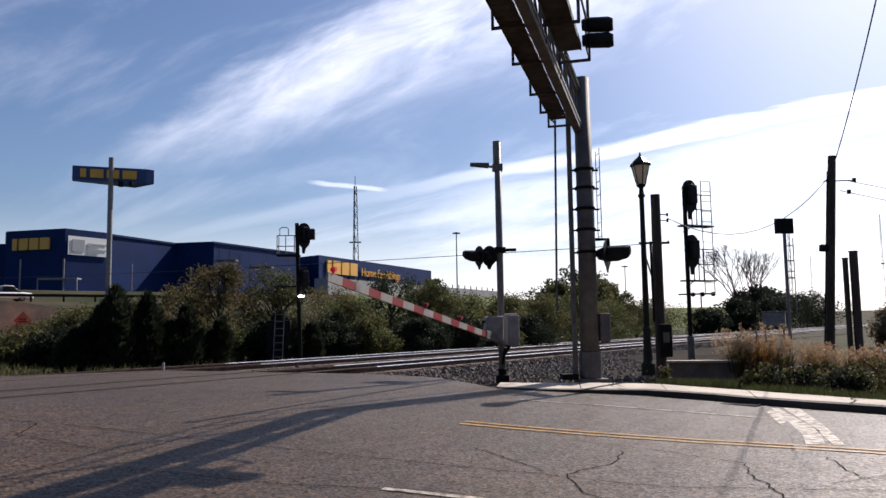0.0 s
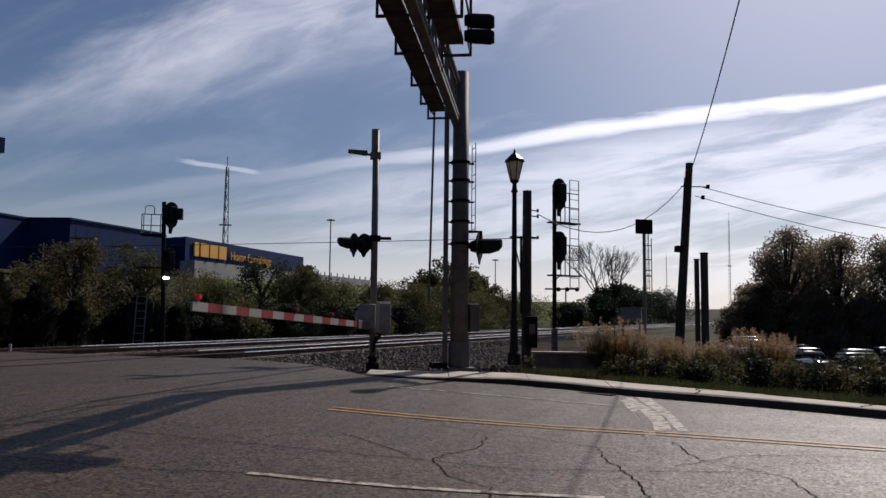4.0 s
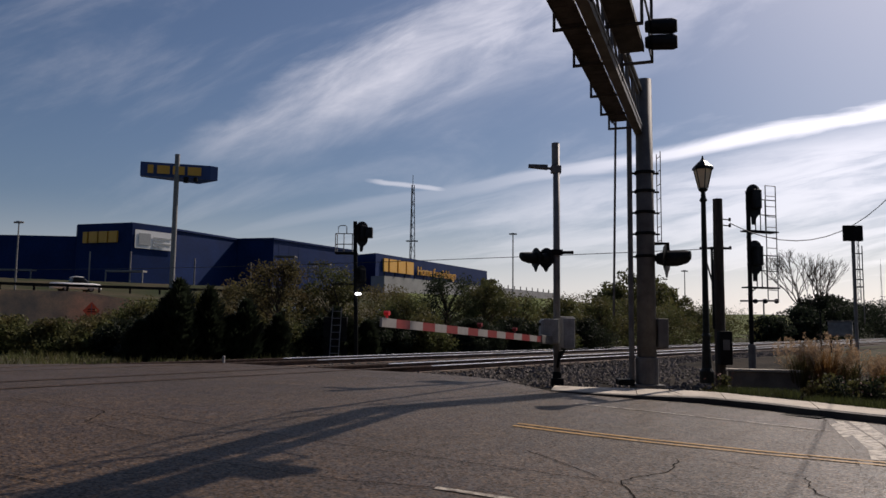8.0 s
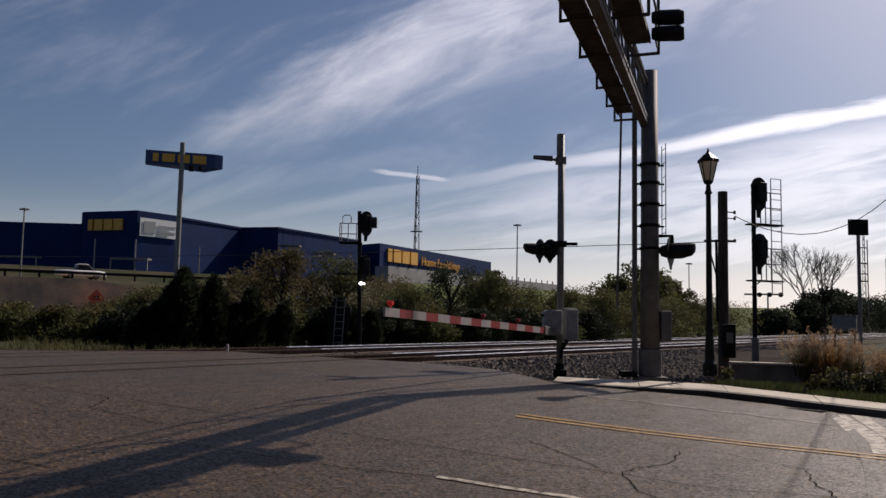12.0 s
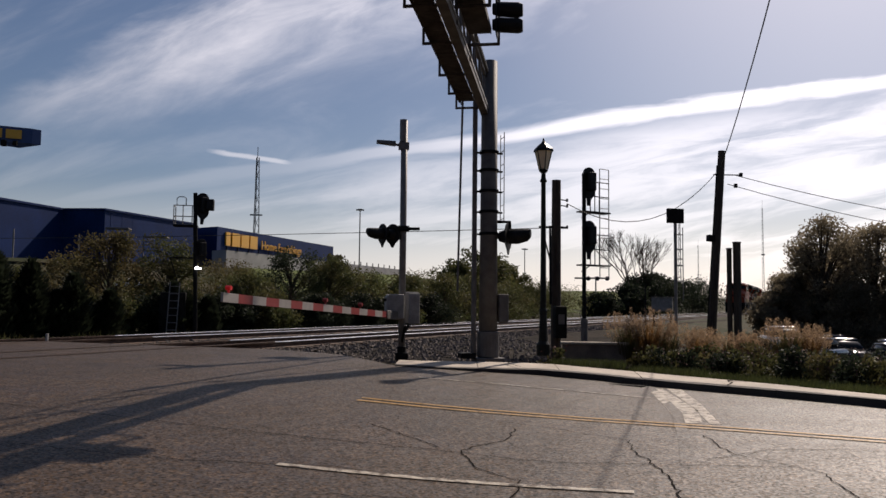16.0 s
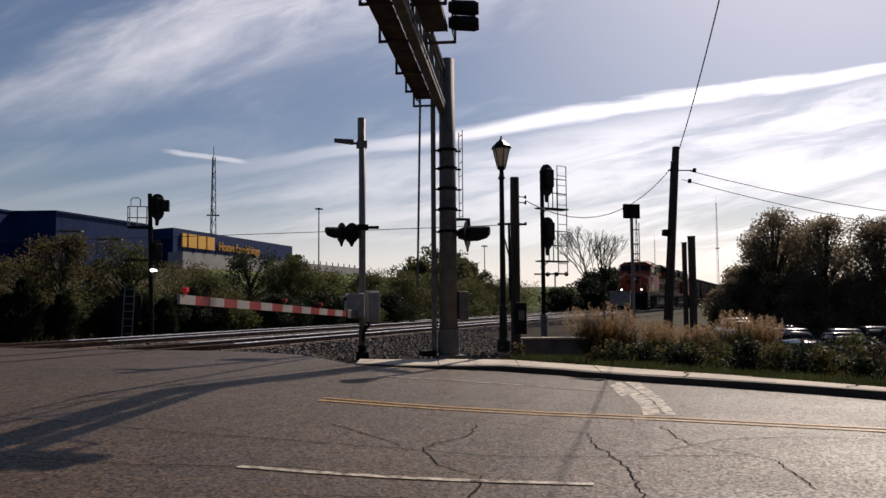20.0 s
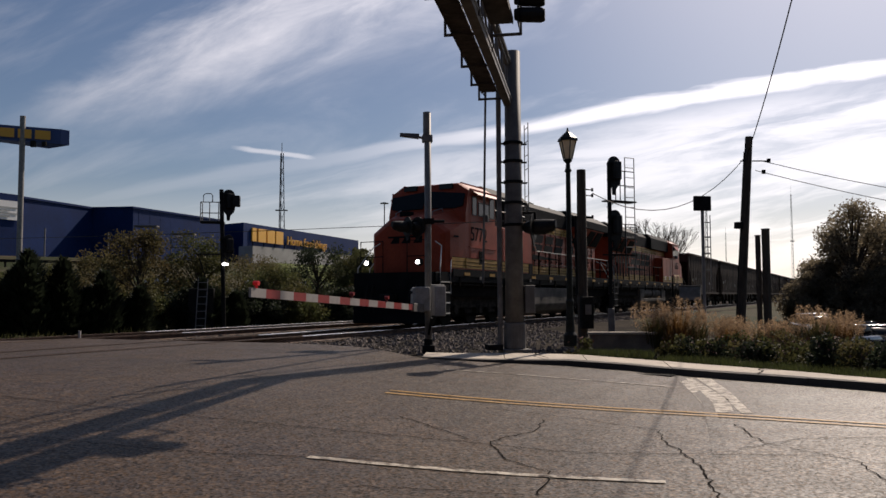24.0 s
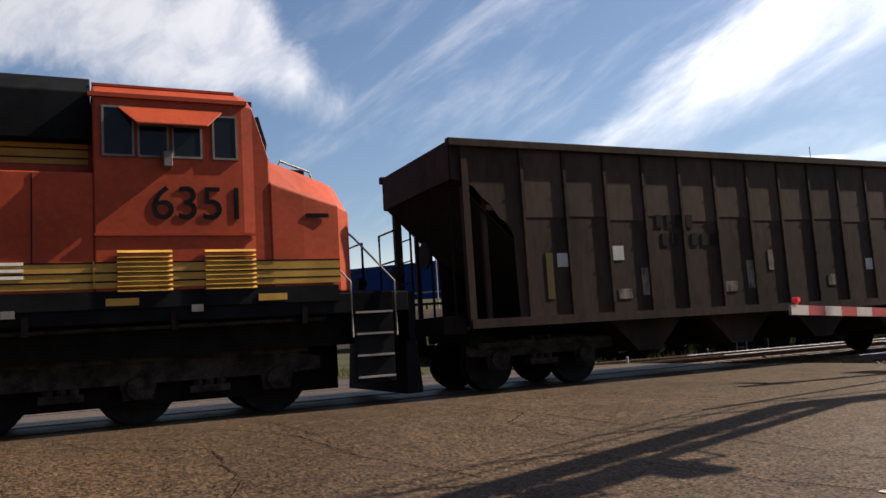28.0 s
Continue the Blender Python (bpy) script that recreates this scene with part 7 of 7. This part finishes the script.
def stones():
    """Loose crushed stone between the pavement and the near track."""
    rng = random.Random(12)
    mb = MB()
    ico = [(0, 0, 1), (0.9, 0, 0.1), (0.25, 0.85, -0.1), (-0.75, 0.5, 0.15), (-0.7, -0.55, -0.1), (0.3, -0.85, 0.1), (0, 0, -0.8)]
    fc = [(0, 1, 2), (0, 2, 3), (0, 3, 4), (0, 4, 5), (0, 5, 1), (6, 2, 1), (6, 3, 2), (6, 4, 3), (6, 5, 4), (6, 1, 5)]
    for k in range(22000):
        u, v = 9.0 + 40 * rng.random() ** 1.3, (rng.uniform(8.6, 15.6), rng.uniform(6.2, 10.6), rng.uniform(8.6, 15.6), rng.uniform(15.5, 20.5))[k % 4]
        p = N2 * v + U2 * u
        if (p.x + 1.8) * 4.0 + (p.y - 18.0) * 6.6 < 0.2 and v > 10:      # keep off the road
            continue
        if v < 10.2 and (u < 14.8 or p.y < 15.9 or p.x > 8.2):
            continue
        z = -0.20 if v > 11.4 else -0.32 + 0.12 * max(-0.8, (v - 8.6) / 2.8)
        s = rng.uniform(0.03, 0.085)
        a = rng.uniform(0, 6.3)
        ca, sa = math.cos(a) * s, math.sin(a) * s
        o = len(mb.v)
        mb.v += [(p.x + x * ca - y * sa, p.y + x * sa + y * ca, z + w * s * 0.8 + rng.uniform(-0.02, 0.05)) for x, y, w in ico]
        mb.f += [tuple(i + o for i in q) for q in fc]
    ob = new("ballast_stones", plain_mesh(mb, "ballast_stones", STONE))
    tagged(ob, "loose grey crushed stone beside the rails", "ballast", kind="stuff")


stones()
tagged(draped([(1.0, 16.5), (2.2, 15.7), (3.7, 15.85), (5.3, 15.7), (6.6, 15.05), (7.3, 16.6), (8.2, 18.4), (13.5, 20.0), (24, 28.5), (36, 45), (60, 77), (46, 76), (15.4, 38.4), (-0.16, 17.6)], 0.05, "gravel_bed", CINDER, ground_z, False), "dark crushed stone between the pavement and the track", "gravel", kind="structure")

planter = thing("planter_wall", pose(7.15, 17.75, -0.5, 0, 0, -14), "low brown concrete planter wall", "planter")
part("wall", MB().box(-0.75, 0.75, -0.1, 0.1, 0.0, 0.56), PLANTER, planter, bevel=0.02)
part("coping", MB().box(-0.8, 0.8, -0.14, 0.14, 0.56, 0.62), CONCRETE, planter, bevel=0.015)
case = thing("signal_case", pose(24.6, 49.2, -0.3, 0, 0, -30), "grey equipment case beside the line", "equipment box")
part("body", MB().box(-0.68, 0.68, -0.3, 0.3, 0.95, 1.85), GALV, case, bevel=0.03)
part("lid", MB().box(-0.73, 0.73, -0.36, 0.36, 1.85, 1.92), GREY_PAINT, case, bevel=0.01)
part("door", MB().box(-0.6, 0.6, -0.33, -0.3, 1.02, 1.78), GALV, case, bevel=0.01)
for lx in (-0.55, 0.55):
    part("leg", MB().box(lx - 0.05, lx + 0.05, -0.05, 0.05, -0.3, 0.95), DARK_STEEL, case)
part("marker_pole", MB().tube([(-1.1, 0, 0), (-1.1, 0, 2.6)], 0.05, 8), DARK_STEEL, case)

mk = tagged(part("marker_post", MB().cyl((-6.0, 21.9, -0.3), 0.035, 0.42, "z", 8), PALE_WALL), "small white marker post by the crossing", "post")


# ---- cracks and joints in the road ----
def cracks():
    rng = random.Random(4)
    def crack(pts, w):
        line = []
        for i in range(len(pts) - 1):
            a, b = Vector(pts[i]), Vector(pts[i + 1])
            k = max(2, int((b - a).length / 0.09))
            line += [tuple(a + (b - a) * j / k + Vector((rng.gauss(0, 0.014), rng.gauss(0, 0.014)))) for j in range(k)]
        line.append(pts[-1])
        mb = ribbon(line, w * 0.85, 0.0)
        part("crack", mb, CRACK, road, "thin dark crack")
    crack([(-3.9, 9.6), (-1.5, 8.7), (0.2, 8.1), (1.4, 7.6), (2.4, 7.0), (4.5, 6.5)], 0.0077)
    crack([(0.95, 8.9), (1.3, 8.2), (1.5, 7.7)], 0.0077)
    crack([(2.6, 8.8), (2.3, 8.1), (1.7, 7.6), (1.65, 6.8), (1.9, 6.3), (1.6, 5.6)], 0.0077)
    crack([(0.3, 6.0), (1.0, 5.8), (1.5, 5.6)], 0.0066)
    crack([(3.4, 7.4), (3.2, 6.3), (2.9, 5.5), (2.6, 4.6)], 0.0088)
    crack([(-7.5, 7.6), (-6.0, 7.4), (-4.5, 6.6), (-3.0, 6.3)], 0.0077)
    crack([(-6.2, 6.3), (-5.0, 5.4), (-4.4, 4.6)], 0.0077)
    crack([(-8.4, 8.6), (-7.0, 8.2), (-5.6, 7.4)], 0.0066)
    # painted strip standing in for the shadow of the overhead cable
    strip_path = [(6.35, 13.25), (5.9, 11.9), (5.2, 10.0), (4.3, 8.1), (3.55, 6.6), (2.9, 5.4), (2.4, 4.4)]
    part("shadow_strip", ribbon(strip_path, 0.07, -0.002), SHADOW_STRIP, road, "soft dark strip painted as a cable shadow")
    crack([(-2.2, 7.4), (-0.8, 7.0), (0.4, 6.9), (1.2, 6.3)], 0.007)
    crack([(3.9, 6.9), (4.8, 7.3), (5.6, 7.2), (6.6, 6.6)], 0.007)
    crack([(2.1, 9.6), (3.0, 8.9), (3.6, 8.0), (3.4, 7.4)], 0.006)
    crack([(4.6, 8.2), (4.3, 7.2), (4.6, 6.2), (4.2, 5.2)], 0.007)
    crack([(-9.0, 6.4), (-7.6, 6.0), (-6.4, 6.3)], 0.007)
    crack([(-12.0, 10.5), (-9.6, 9.6), (-8.4, 8.6)], 0.008)
    crack([(-5.6, 10.4), (-4.0, 9.6), (-3.9, 8.8), (-2.8, 8.2)], 0.007)
    for off in (-0.80, -0.63, 0.63, 0.80):
        a, b = along(-30, TRACK_1 + off)[0], along(14.5 - off, TRACK_1 + off)[0]
        part("flangeway", ribbon([(a.x, a.y), (b.x, b.y)], 0.045, -0.003), CRACK, road, "dark flangeway beside the rail")


cracks()


def kerb_details():
    """Cracks over the pavement slabs and a gully at the kerb."""
    rng = random.Random(77)
    for pts in (((7.3, 12.25), (7.6, 12.6), (7.75, 13.0), (8.05, 13.15)), ((7.75, 13.0), (7.95, 12.7)), ((4.4, 14.62), (4.3, 15.1), (4.45, 15.55)), ((8.75, 10.1), (9.1, 10.3), (9.3, 10.55))):
        line = []
        for a, b in zip(pts, pts[1:]):
            a, b = Vector(a), Vector(b)
            line += [tuple(a + (b - a) * k / 5 + Vector((rng.gauss(0, 0.012), rng.gauss(0, 0.012)))) for k in range(5)]
        line.append(pts[-1])
        part("crack", ribbon(line, 0.016, 0.119), CRACK, pavement, "dark crack")
    g = thing("drain_grate", pose(6.0, 13.42, road_z(6.0, 13.42) - 0.004, 0, 0, -46), "dark iron drain grate in the gutter", "drain")
    part("frame", MB().box(-0.36, 0.36, -0.17, -0.14, -0.05, 0.008).box(-0.36, 0.36, 0.14, 0.17, -0.05, 0.008).box(-0.36, -0.33, -0.14, 0.14, -0.05, 0.008).box(0.33, 0.36, -0.14, 0.14, -0.05, 0.008), DARK_STEEL, g)
    part("pit", MB().box(-0.33, 0.33, -0.14, 0.14, -0.05, 0.0), BLACK, g, "black opening")
    for k in range(9):
        x = -0.28 + 0.07 * k
        part("bar", MB().box(x - 0.012, x + 0.012, -0.14, 0.14, 0.0, 0.008), DARK_STEEL, g)


kerb_details()


# ---- what moves ----
def lead_place(t):
    """Where the lead cab's rear wall stands along the line, in metres."""
    k = t - 17.0
    return 115.85 - 12.1 * k - 0.115 * k * k if k > 8 else 11.69 + 14.1 * (25.0 - t)


def rail_pose(s0, s1, s_origin, turn=0.0):
    """A vehicle whose bogies stand at s0 and s1."""
    a, b = along(s0, TRACK_1)[0], along(s1, TRACK_1)[0]
    d = (b - a).normalized()
    o = a + d * (s_origin - s0)
    return pose(o.x, o.y, 0, 0, 0, math.degrees(math.atan2(d.y, d.x)) + turn)


def motions():
    times = [0, 3, 6, 9, 12, 13, 14, 15, 16, 17, 18, 19, 20, 21, 22] + [22.5 + 0.5 * k for k in range(12)]
    walk(loco_lead, [(t, rail_pose(lead_place(t) - 0.1, lead_place(t) + 12.4, lead_place(t) + 0.4)) for t in times])
    walk(loco_second, [(t, rail_pose(lead_place(t) + 19.2, lead_place(t) + 31.7, lead_place(t) + 31.45, 180)) for t in times])
    for k, h in enumerate(hoppers):
        off = 36.85 + 16.2 * k
        walk(h, [(t, rail_pose(lead_place(t) + off + 1.8, lead_place(t) + off + 13, lead_place(t) + off)) for t in times])
    # the gate arm comes down in the first second and a half
    down = Matrix.Translation((-0.2, -0.3, 0.84)) @ pose(0, 0, 0, 0, 0, 240.3)
    walk(gate_arm, [(t, down @ pose(0, 0, 0, 0, -a, 0)) for t, a in ((0.0, 8.9), (0.4, 6.6), (0.8, 4.4), (1.2, 2.7), (1.5, 2.5), (2.0, 2.85), (28.0, 2.85))])


motions()
